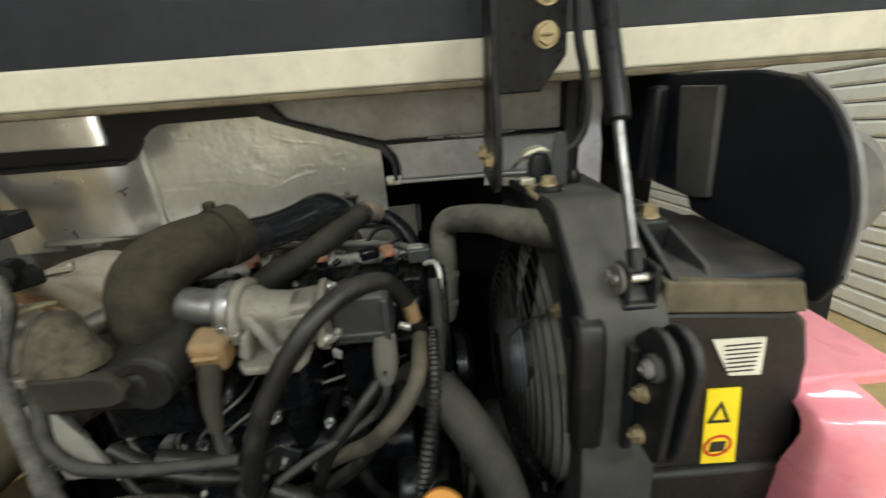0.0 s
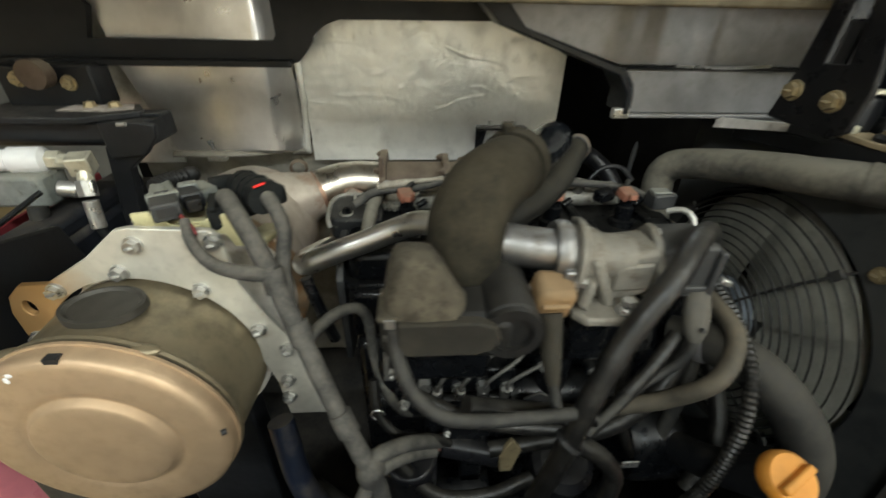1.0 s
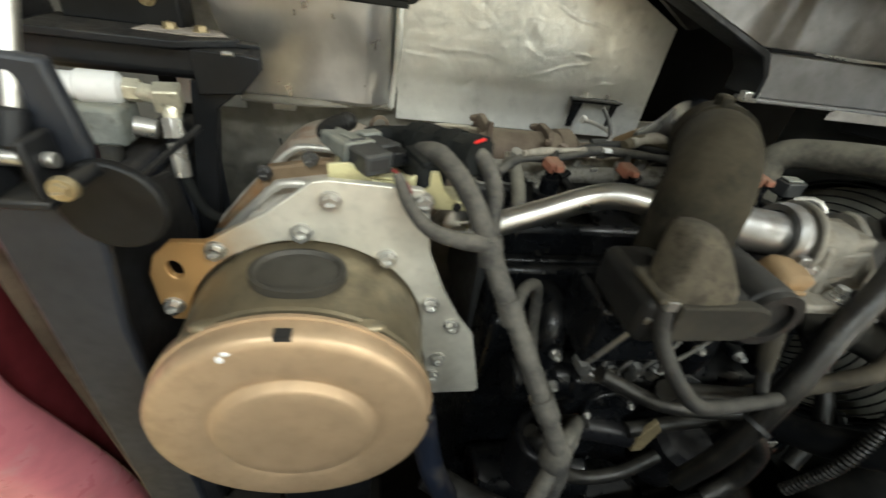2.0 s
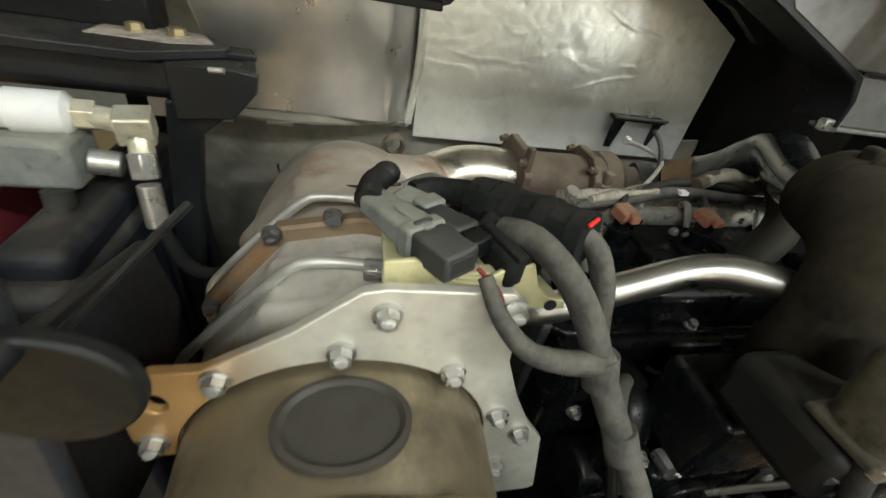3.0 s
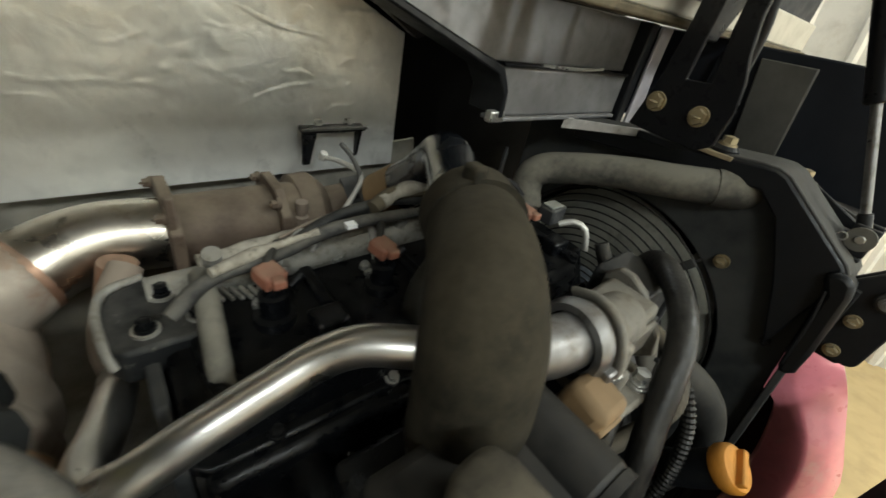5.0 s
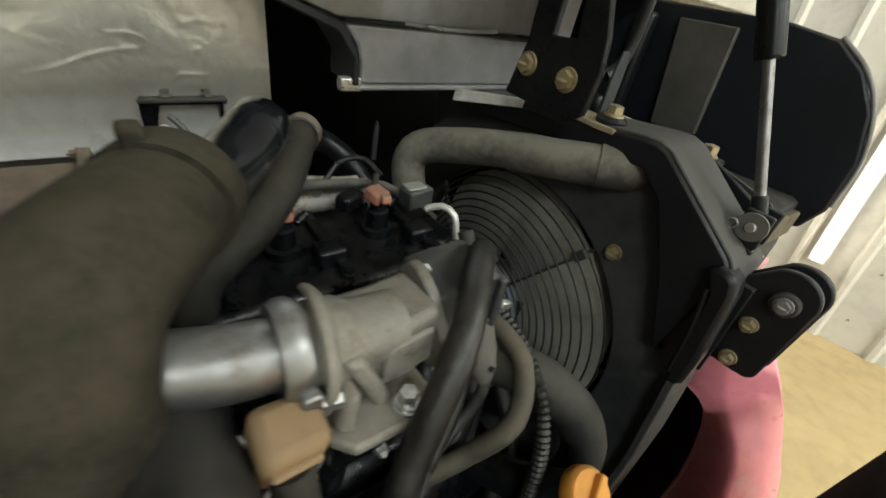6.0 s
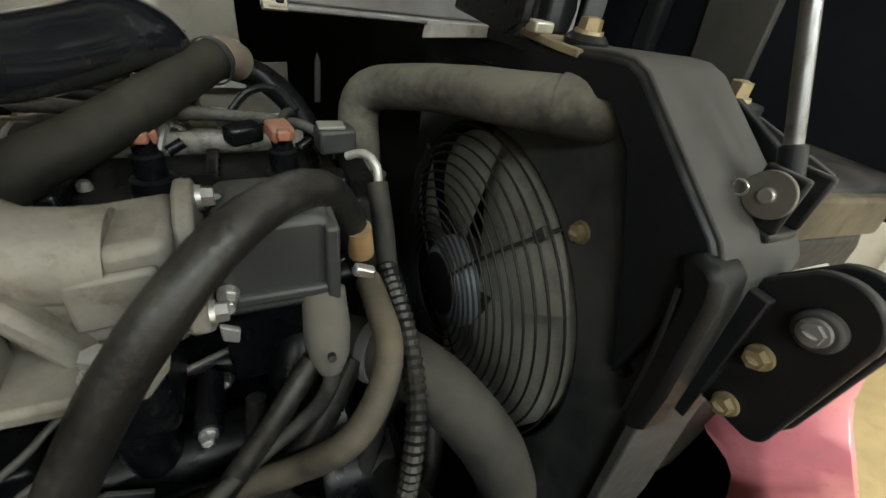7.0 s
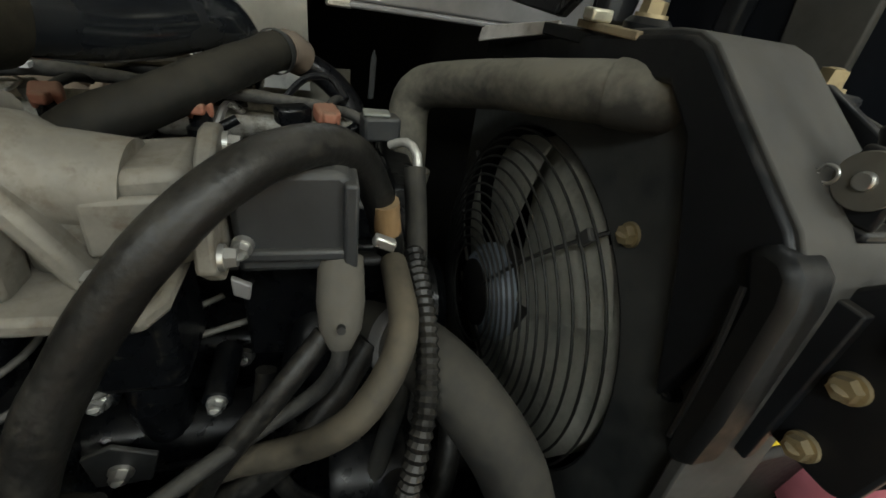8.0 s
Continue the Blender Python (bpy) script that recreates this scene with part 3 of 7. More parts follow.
def channel():
    c = thing("grey_channel", (0.15, 0.71, 1.26), "grey steel box channel with a dusty lower lip", "frame member")
    upper = [(-0.225, 1.40), (-0.20, 1.37), (-0.055, 1.326), (0.24, 1.326), (0.24, 1.40)]
    part("upper_face", slab(upper, "y", 0.715, 0.75), CHANNEL, c, bevel=0.002)
    lower = [(-0.05, 1.322), (-0.034, 1.302), (-0.03, 1.285), (-0.03, 1.262), (0.24, 1.262), (0.24, 1.322)]
    part("lower_face", slab(lower, "y", 0.705, 0.75), CHANNEL, c, bevel=0.003)
    part("lip", box((-0.05, 0.70, 1.256), (0.24, 0.725, 1.262)), CHANNEL, c, bevel=0.002)
    part("end_tab", box((-0.055, 0.70, 1.255), (-0.03, 0.712, 1.27)), STEEL, c, bevel=0.002)
    part("weld_bead", tube([(0.02, 0.703, 1.327), (0.1, 0.702, 1.326), (0.16, 0.702, 1.329)], 0.0025, 6), STEEL, c)
    part("cable_rod", tube([(-0.05, 0.703, 1.325), (0.12, 0.703, 1.325), (0.238, 0.703, 1.323)], 0.0022, 6), BLACK, c)
    part("end_post", box((0.2405, 0.694, 1.22), (0.262, 0.76, 1.40)), BLACK, c, "black end post", bevel=0.003)
    stay = slab([(0.2625, 1.225), (0.303, 1.225), (0.301, 1.30), (0.296, 1.33), (0.298, 1.398), (0.263, 1.398)], "y", 0.688, 0.693)
    part("pale_stay", stay, LILAC, c, "pale lilac-grey steel stay", bevel=0.0015)
    strip = [(-0.26, 1.40), (-0.235, 1.375), (-0.06, 1.315), (-0.042, 1.29), (-0.042, 1.262), (-0.034, 1.262), (-0.036, 1.295), (-0.052, 1.323), (-0.2, 1.372), (-0.225, 1.40)]
    part("edge_strip", slab(strip, "y", 0.698, 0.76), BLACK, c, bevel=0.002)


def hood():
    h = thing("raised_hood", (-0.3, 0.65, 1.45), "raised black hood with a cream painted lower rail", "hood")
    part("rail", box((-1.15, 0.62, 1.409), (0.75, 0.68, 1.459)), BEAM, h, "cream painted lower rail", bevel=0.004)
    part("rail_seal", box((-1.15, 0.612, 1.399), (0.75, 0.66, 1.409)), DUSTY, h, "dusty rubber seal under the rail", bevel=0.003)
    part("inner_panel", slab([(-0.542, 1.459), (0.75, 1.459), (0.75, 2.0), (-0.68, 2.0), (-0.58, 1.62)], "y", 0.635, 0.65), HOOD_BLACK, h, bevel=0.002)
    part("outer_skin", box((-1.15, 0.72, 1.459), (0.75, 0.735, 2.0)), HOOD_BLACK, h, bevel=0.002)
    part("hood_foil", crumpled(-1.14, -0.5, 1.46, 1.96, 0.672, 0.004, 60, 50, relief=pressed_folds(-1.14, -0.5, 1.46, 1.96, 3, 26, 20)), HOOD_FOIL, h, "tan crinkled foil lining", smooth=80)


bulkhead()
crossmember()
channel()
hood()


# ---------------------------------------------------------------- machine body
RIM_SECTION = ((0.015, -0.004), (0.004, 0.0), (0.0, 0.006), (0.003, 0.02), (0.012, 0.042), (0.034, 0.062), (0.075, 0.076), (0.14, 0.085), (0.31, 0.095), (0.31, 0.07), (0.14, 0.06), (0.06, 0.04), (0.025, 0.01))


def rounded_post(x0, side, line, brow, label):
    """A chassis post: sheet rolled round a curved opening; the section runs outward from the rim."""
    p = thing("chassis_post", (x0, 0.45, 0.4), label, "chassis", "red chassis posts")
    rim = spline([(0, y, z) for y, z in line], 0.012)
    bm = bmesh.new()
    rows = []
    for k, q in enumerate(rim):
        t = (rim[min(k + 1, len(rim) - 1)] - rim[max(k - 1, 0)]).normalized()
        out = Vector((0, t.z, -t.y)) * max(brow, min(1, -t.z * 1.3))
        rows.append([bm.verts.new((x0 + side * h, q.y + out.y * d, q.z + out.z * d)) for h, d in RIM_SECTION])
    for a, b in zip(rows, rows[1:]):
        for k in range(len(RIM_SECTION)):
            j = (k + 1) % len(RIM_SECTION)
            bm.faces.new((a[k], a[j], b[j], b[k]))
    for k in (0, -1):
        bm.faces.new(rows[k])
    part("rolled_rim", bm, RED, p, smooth=60)
    # The liner's dark red stands for red paint in shade.
    part("shade_liner", box((x0 + side * 0.062 - 0.004, line[3][0] + 0.035, 0.44), (x0 + side * 0.062 + 0.004, 0.93, line[0][1] - 0.006)), SHADED_RED, p, "inner liner in red darkened for shade", bevel=0.002)
    return p


post = rounded_post(-0.94, -1, [(0.60, 1.092), (0.505, 1.09), (0.476, 1.073), (0.465, 1.03), (0.466, 0.95), (0.486, 0.85), (0.515, 0.70), (0.532, 0.55), (0.54, 0.44)], 0.22,
                    "glossy red chassis post rolled round a curved opening beside the hydraulics")
part("upright", box((-0.944, 0.492, 1.09), (-0.934, 0.503, 1.3)), RED, post, bevel=0.003)


def bent_post():
    """The near chassis post: a folded plate between a curved opening and its leaning outer edge."""
    p = thing("chassis_post", (0.38, 0.3, 0.4), "glossy red chassis post with a curved opening beside the cooler", "chassis", "red chassis posts")
    inner = spline([(0, y, z) for y, z in ((0.42, 1.086), (0.352, 1.085), (0.33, 1.08), (0.32, 1.06), (0.328, 1.02), (0.336, 0.96), (0.334, 0.915), (0.308, 0.906), (0.28, 0.892), (0.257, 0.83), (0.238, 0.73), (0.225, 0.55), (0.22, 0.44))], 10)
    outer = spline([(0, y, z) for y, z in ((0.42, 1.104), (0.35, 1.103), (0.3, 1.095), (0.283, 1.07), (0.27, 1.028), (0.25, 0.996), (0.226, 0.966), (0.19, 0.897), (0.165, 0.85), (0.135, 0.79), (0.115, 0.70), (0.10, 0.56), (0.09, 0.44))], 10)
    bm = bmesh.new()
    rows = []
    for a, b in zip(inner, outer):
        row = []
        for u, x in ((-0.06, 0.388), (-0.02, 0.372), (0.0, 0.37), (0.25, 0.371), (0.48, 0.374), (0.56, 0.378), (0.8, 0.398), (1.0, 0.417), (0.985, 0.43)):
            q = a.lerp(b, u)
            under = max(0.0, u - 0.5) * 0.04 * min(1.0, max(0.0, (0.965 - q.z) / 0.04))
            row.append(bm.verts.new((x + under, q.y, q.z)))
        rows.append(row)
    for a, b in zip(rows, rows[1:]):
        for k in range(len(a) - 1):
            bm.faces.new((a[k], a[k + 1], b[k + 1], b[k]))
    bmesh.ops.recalc_face_normals(bm, faces=bm.faces)
    bmesh.ops.solidify(bm, geom=bm.faces[:], thickness=0.005)
    part("folded_plate", bm, RED, p, smooth=50)
    part("upper_rail", box((0.37, 0.345, 1.087), (0.5, 0.9, 1.104)), RED, p, bevel=0.004)
    # Near-black sheet added so the curved opening reads as dark.
    part("shade_liner", slab([(0.3, 1.08), (0.93, 1.08), (0.93, 0.44), (0.2, 0.44), (0.235, 0.86)], "x", 0.44, 0.448), VOID, p, "near-black sheet for the shade inside the opening", bevel=0.002)
    part("bolt_hole", cyl((0.395, 0.28, 0.99), (0.41, 0.285, 0.99), 0.006, seg=14), INK, p)


bent_post()
solo("bay_floor", box((-0.93, 0.12, 0.42), (0.38, 1.05, 0.44)), BLACK, "black steel belly pan under the engine", "belly pan", kind="structure")
solo("machine_front", box((-0.97, 1.072, 0.3), (0.35, 1.1, 1.4)), BLACK, "black steel wall before the bay", "bulkhead", kind="structure")
# Unseen sill, raised to keep lamp light off the lower bay.
solo("unseen_sill", box((-0.92, 0.06, 0.35), (0.37, 0.12, 1.08)), RED, "unseen red sill, raised to shade the low bay", "chassis", kind="structure", bevel=0.01)
# Unseen near-black sheet, added to stop light bouncing off the sill.
solo("sill_blackout", box((-0.91, 0.1225, 0.44), (0.36, 0.13, 1.07)), VOID, "unseen near-black sheet behind the raised sill", "chassis", kind="structure", bevel=0.002)
for x in (-0.8, 0.18):
    solo("track_block", box((x - 0.15, 0.2, 0.0), (x + 0.15, 1.0, 0.42)), RUBBER, "dark track block carrying the machine", "track", kind="structure", bevel=0.05)


# ---------------------------------------------------------------- cooler and fan
FAN = Vector((0.15, 0.575, 0.985))


def cooler():
    c = thing("cooler_housing", (0.24, 0.5, 0.8), "black cooler housing with fan opening and chamfered front corner", "cooler")
    outline = [(0.80, 0.70), (0.80, 1.235), (0.69, 1.25), (0.59, 1.266), (0.455, 1.28), (0.435, 1.276), (0.35, 1.207), (0.335, 1.19), (0.322, 1.08), (0.305, 0.95), (0.30, 0.70)]
    part("shroud_plate", slab(outline, "x", 0.157, 0.165, [ring2d(FAN.y, FAN.z, 0.199, n=56)]), SHROUD, c, bevel=0.0015)
    part("edge_band", slab([(0.345, 1.09), (0.378, 1.17), (0.412, 1.235), (0.44, 1.258), (0.70, 1.228), (0.70, 1.25), (0.45, 1.2835), (0.436, 1.2845), (0.424, 1.281), (0.336, 1.2185), (0.326, 1.207)], "x", 0.139, 0.157), BLACK, c, "raised black border of the shroud", bevel=0.003)
    flange = [(0.80, 1.242), (0.69, 1.257), (0.59, 1.27), (0.452, 1.287), (0.435, 1.2875), (0.421, 1.283), (0.333, 1.22), (0.322, 1.206), (0.31, 1.08), (0.297, 0.95), (0.29, 0.78)]
    inner = [(a - 0.0 + 0.008, b - 0.008) for a, b in flange][::-1]
    part("rim_flange", slab(flange + inner, "x", 0.142, 0.214), FLANGE, c, bevel=0.0015)
    part("flange_hole", cyl((0.152, 0.3095, 1.078), (0.152, 0.312, 1.078), 0.0035, seg=12), INK, c)
    corner = [(0.3450, 1.205), (0.3350, 1.2125), (0.3250, 1.212), (0.3170, 1.206), (0.3125, 1.192), (0.3050, 1.12), (0.3040, 1.085), (0.3110, 1.076), (0.3210, 1.08), (0.3260, 1.12), (0.3330, 1.185)]
    part("corner_cover", slab(corner, "x", 0.13, 0.158), COVER, c, "rounded black corner cover", bevel=0.006)
    part("corner_rib", tube([(0.1305, 0.334, 1.19), (0.1295, 0.326, 1.15), (0.1305, 0.32, 1.09)], 0.0022, 8), COVER, c)
    part("cooler_core", box((0.25, 0.345, 0.44), (0.32, 0.8, 1.22)), BLACK, c, bevel=0.006)
    part("core_top", slab([(0.342, 1.2), (0.342, 1.234), (0.35, 1.238), (0.5, 1.236), (0.51, 1.23), (0.8, 1.2)], "x", 0.205, 0.346), HOOD_BLACK, c, bevel=0.003)
    part("core_post", box((0.226, 0.408, 1.23), (0.256, 0.44, 1.267)), BLACK, c, bevel=0.003)
    bolt(c, (0.241, 0.424, 1.267), (0, 0, 1), 0.0085, BRASS, tall=0.012)
    part("core_arm", slab([(0.41, 1.272), (0.43, 1.262), (0.36, 1.222), (0.335, 1.225), (0.337, 1.24)], "x", 0.219, 0.226), BLACK, c, bevel=0.0015)
    part("core_gusset", slab([(0.42, 1.262), (0.41, 1.236), (0.345, 1.236), (0.35, 1.244)], "x", 0.256, 0.26), FLANGE, c, bevel=0.001)
    bolt(c, (0.157, 0.434, 1.155), (-1, 0, 0), 0.008, BRASS)
    bolt(c, (0.157, 0.345, 1.09), (-1, 0, 0), 0.005, BLACK)
    # top mounting plate
    part("top_plate", slab([(0.13, 0.60), (0.133, 0.575), (0.16, 0.45), (0.24, 0.44), (0.24, 0.605)], "z", 1.264, 1.274), BLACK, c, bevel=0.0015)
    tail = Matrix.Translation((0.13, 0.598, 1.2735)) @ Matrix.Rotation(radians(-11.4), 4, "X")
    bm = slab([(0.01, -0.006), (-0.01, 0.105), (-0.002, 0.125), (0.11, 0.125), (0.11, 0.0)], "z", -0.011, -0.0015)
    bm.transform(tail)
    part("plate_tail", bm, BLACK, c, bevel=0.0015)
    # the plate's bent-down pale edge
    a, b = Vector((0.109, 0.706, 1.25)), Vector((0.138, 0.588, 1.272))
    bm = bmesh.new()
    side = Vector((0.0035, 0.001, 0.0))
    corners = [a + Vector((0, 0, -0.0085)), b + Vector((0, 0, -0.005)), b + Vector((0, 0, 0.005)), a + Vector((0.002, 0, 0.0075))]
    near, far = [bm.verts.new(q) for q in corners], [bm.verts.new(q + side) for q in corners]
    bm.faces.new(near)
    bm.faces.new(far[::-1])
    for k in range(4):
        bm.faces.new((near[k], far[k], far[(k + 1) % 4], near[(k + 1) % 4]))
    bmesh.ops.recalc_face_normals(bm, faces=bm.faces)
    top = slab([(0.012, -0.004), (-0.0085, 0.103), (-0.001, 0.122), (0.016, 0.122), (0.026, 0.002)], "z", -0.0013, 0.0006)
    top.transform(tail)
    part("plate_patch", top, PALE_PATCH, c, "pale end of the plate")
    part("plate_lip", bm, PALE_PATCH, c, "pale lip of the plate", bevel=0.001)
    # front cover
    f = slab([(0.208, 1.0), (0.208, 1.198), (0.216, 1.206), (0.346, 1.193), (0.358, 1.182), (0.372, 1.136), (0.388, 1.0)], "y", 0.337, 0.362)
    part("front_cover", f, PLASTIC, c, "black plastic front cover", bevel=0.006)
    part("cover_foot", box((0.2, 0.33, 0.8), (0.39, 0.362, 1.0)), PLASTIC, c, bevel=0.006)
    part("dust_ledge", slab([(0.214, 1.206), (0.214, 1.238), (0.34, 1.227), (0.352, 1.194)], "y", 0.334, 0.365), DUSTY, c, "ledge caked with brown dust", bevel=0.003)
    part("white_sticker", slab([(0.267, 1.172), (0.319, 1.17), (0.324, 1.126), (0.292, 1.128)], "y", 0.3345, 0.3365), PAPER, c, "faded white sticker")
    for k in range(7):
        z = 1.164 - 0.0052 * k
        part("text_bar", box((0.28 + 0.0014 * k, 0.3335, z), (0.315, 0.3342, z + 0.0013)), INK, c)
    part("yellow_sticker", slab([(0.274, 1.112), (0.308, 1.111), (0.324, 1.006), (0.286, 1.008)], "y", 0.3345, 0.3365), YELLOW, c, "yellow warning sticker")
    tri = slab([(0.281, 1.068), (0.306, 1.067), (0.291, 1.097)], "y", 0.3335, 0.3342, [[(0.286, 1.071), (0.301, 1.0705), (0.2915, 1.09)]])
    part("warning_triangle", tri, INK, c)
    part("warning_ring", slab(ring2d(0.299, 1.034, 0.0155), "y", 0.3335, 0.3342, [ring2d(0.299, 1.034, 0.0124)]), REDINK, c)
    part("warning_mark", box((0.291, 0.3335, 1.026), (0.307, 0.3342, 1.04)), INK, c)
    # fan guard: dark wire rings over a dome, with spokes and a clip at each spoke's end
    def dome(r):
        return FAN.x + 0.006 - 0.05 * (1 - (r / 0.2) ** 4)

    def rim_point(r, a, lift=0.0):
        return Vector((dome(r) + lift, FAN.y + r * math.cos(a), FAN.z + r * math.sin(a)))
    for k in range(14):
        r = 0.058 + 0.0104 * k
        bm = bmesh.new()
        m = Matrix.Translation((dome(r), FAN.y, FAN.z)) @ turn_to((1, 0, 0))
        n, w = 72, 0.0014
        loops = [[bm.verts.new(m @ Vector(((r + w * math.cos(q)) * math.cos(2 * math.pi * j / n), (r + w * math.cos(q)) * math.sin(2 * math.pi * j / n), w * math.sin(q)))) for q in (0, 1.05, 2.09, 3.14, 4.19, 5.24)] for j in range(n)]
        for j in range(n):
            for q in range(6):
                bm.faces.new((loops[j][q], loops[(j + 1) % n][q], loops[(j + 1) % n][(q + 1) % 6], loops[j][(q + 1) % 6]))
        part("guard_ring", bm, WIRE, c)
    for k in range(4):
        a = radians(127 + 90 * k)
        part("guard_spoke", tube([rim_point(r, a, 0.003) for r in (0.04, 0.09, 0.14, 0.18, 0.2)], 0.002, 6), WIRE, c)
        p = rim_point(0.187, a)
        part("spoke_clip", box((p.x - 0.004, p.y - 0.009, p.z - 0.006), (p.x + 0.002, p.y + 0.009, p.z + 0.006), turn=Matrix.Rotation(a, 4, "X")), FLANGE, c, "dusty spoke clip", bevel=0.0015)
    part("guard_hub", lathe([(0.004, 0.0), (0.004, 0.034), (0.007, 0.041), (0.012, 0.041)], (dome(0.03) - 0.002, FAN.y, FAN.z), (1, 0, 0)), PLASTIC, c)
    part("hub_ring", lathe([(0.008, 0.034), (0.006, 0.038), (0.007, 0.044), (0.0105, 0.045), (0.0105, 0.05), (0.016, 0.051), (0.018, 0.057), (0.026, 0.06), (0.034, 0.06), (0.034, 0.034)], (dome(0.03), FAN.y, FAN.z), (1, 0, 0), ring=True), HUB_BLUE, c, "blue-grey hub ring")
    part("shroud_throat", lathe([(0.0, 0.198), (0.0, 0.204), (0.05, 0.204), (0.05, 0.198)], (0.158, FAN.y, FAN.z), (1, 0, 0), 48, ring=True), BLACK, c)
    part("fan_hub", lathe([(0, 0), (0, 0.03), (0.012, 0.06), (0.03, 0.06)], (0.128, FAN.y, FAN.z), (1, 0, 0)), PLASTIC, c)
    # broad dusty blades, pitched so that those toward the opening face upward
    for k in range(6):
        a = radians(124 + 60 * k)
        bm = bmesh.new()
        rows = []
        for r in (0.055, 0.085, 0.115, 0.145, 0.17, 0.188):
            row = []
            for u in range(8):
                s = u / 7
                ang = a + radians(86) * s + 0.06 * math.sin(math.pi * (r - 0.055) / 0.133)
                dip = 0.04 * (s - 0.5) + 0.006 * math.sin(math.pi * s)
                row.append(bm.verts.new((dome(r) * 0.55 + 0.45 * FAN.x + 0.032 - dip, FAN.y + r * math.cos(ang), FAN.z + r * math.sin(ang))))
            rows.append(row)
        for u, v in zip(rows, rows[1:]):
            for q in range(7):
                bm.faces.new((u[q], u[q + 1], v[q + 1], v[q]))
        bmesh.ops.solidify(bm, geom=bm.faces[:], thickness=0.003)
        part("fan_blade", bm, FAN_DUST, c, "dust-greyed fan blade", smooth=60)
    # Near-black face paints in the shade behind the blades.
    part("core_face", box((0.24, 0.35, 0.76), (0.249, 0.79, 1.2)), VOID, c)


def latch():
    p = thing("latch_bracket", (0.18, 0.29, 1.1), "black latch bracket plate with gold bolts and a round bush", "bracket")
    out = [(0.333, 1.1), (0.333, 1.182)] + ring2d(0.289, 1.194, 0.0265, 55, 190, 14) + ring2d(0.276, 1.111, 0.011, 180, 265, 6)
    part("plate", slab(out, "x", 0.184, 0.192), BLACK, p, bevel=0.002)
    out2 = [(y - 0.003, z + 0.004) for y, z in out[1:16]] + [(0.263, 1.12), (0.27, 1.1), (0.28, 1.09), (0.333, 1.09)]
    part("second_plate", slab(out2, "x", 0.198, 0.206), BLACK, p, bevel=0.002)
    part("bush", cyl((0.178, 0.285, 1.19), (0.212, 0.285, 1.19), 0.012, seg=24), FLANGE, p, "worn steel bush", bevel=0.002)
    bolt(p, (0.178, 0.285, 1.19), (-1, 0, 0), 0.0065, CHANNEL, tall=0.005)
    bolt(p, (0.184, 0.296, 1.154), (-1, 0, 0), 0.0068, BRASS)
    bolt(p, (0.184, 0.292, 1.111), (-1, 0, 0), 0.0068, BRASS)
    part("base_strip", slab([(0.303, 1.08), (0.308, 1.19), (0.332, 1.19), (0.33, 1.08)], "x", 0.176, 0.184), BLACK, p, bevel=0.0015)


def gas_strut(base, top, label, side):
    s = thing("gas_strut", base, label, "gas strut", "gas struts")
    b, t = Vector(base), Vector(top)
    d = (t - b).normalized()
    part("rod", cyl(b + d * 0.02, b + d * 0.15, 0.0046, seg=16), DARK_CHROME if side > 0 else STAINLESS, s, "dull steel rod" if side > 0 else "bright steel rod")
    part("cylinder", cyl(b + d * 0.14, t, 0.011, seg=20), BLACK_CLEAN, s, "black strut cylinder", bevel=0.002)
    part("rod_end", cyl(b + d * 0.004, b + d * 0.026, 0.0068, seg=16), BLACK, s, bevel=0.002)
    for k in (-1, 1):
        part("clevis_cheek", box((b.x + k * 0.012 - 0.0025, b.y - 0.012, b.z - 0.02), (b.x + k * 0.012 + 0.0025, b.y + 0.012, b.z + 0.014)), BLACK, s, bevel=0.002)
    part("clevis_base", box((b.x - 0.0145, b.y - 0.012, b.z - 0.026), (b.x + 0.0145, b.y + 0.012, b.z - 0.02)), BLACK, s, bevel=0.002)
    part("pin", cyl((b.x - 0.0215, b.y, b.z), (b.x + 0.019, b.y, b.z), 0.0045, seg=14), STEEL, s, "steel clevis pin", bevel=0.001)
    if side > 0:
        part("pin_washer", cyl((b.x - 0.0165, b.y, b.z), (b.x - 0.019, b.y, b.z), 0.0135, seg=26), WASHER, s, "dusty round pin washer", bevel=0.0006)
        part("split_ring", tube([(b.x - 0.0195, b.y + 0.0045 * math.cos(a) + 0.0145, b.z + 0.0045 * math.sin(a) - 0.003) for a in (0, 1, 2, 3, 4, 5, 6)], 0.0009, 6), STEEL, s)
    return s


cooler()
latch()
gas_strut((0.19, 0.34, 1.242), (0.187, 0.53, 1.62), "gas strut with a dull rod and black cylinder beside the cooler", 1)
gas_strut((-0.769, 0.388, 1.248), (-0.743, 0.562, 1.630), "black gas strut with dull rod beside the exhaust canister", -1)


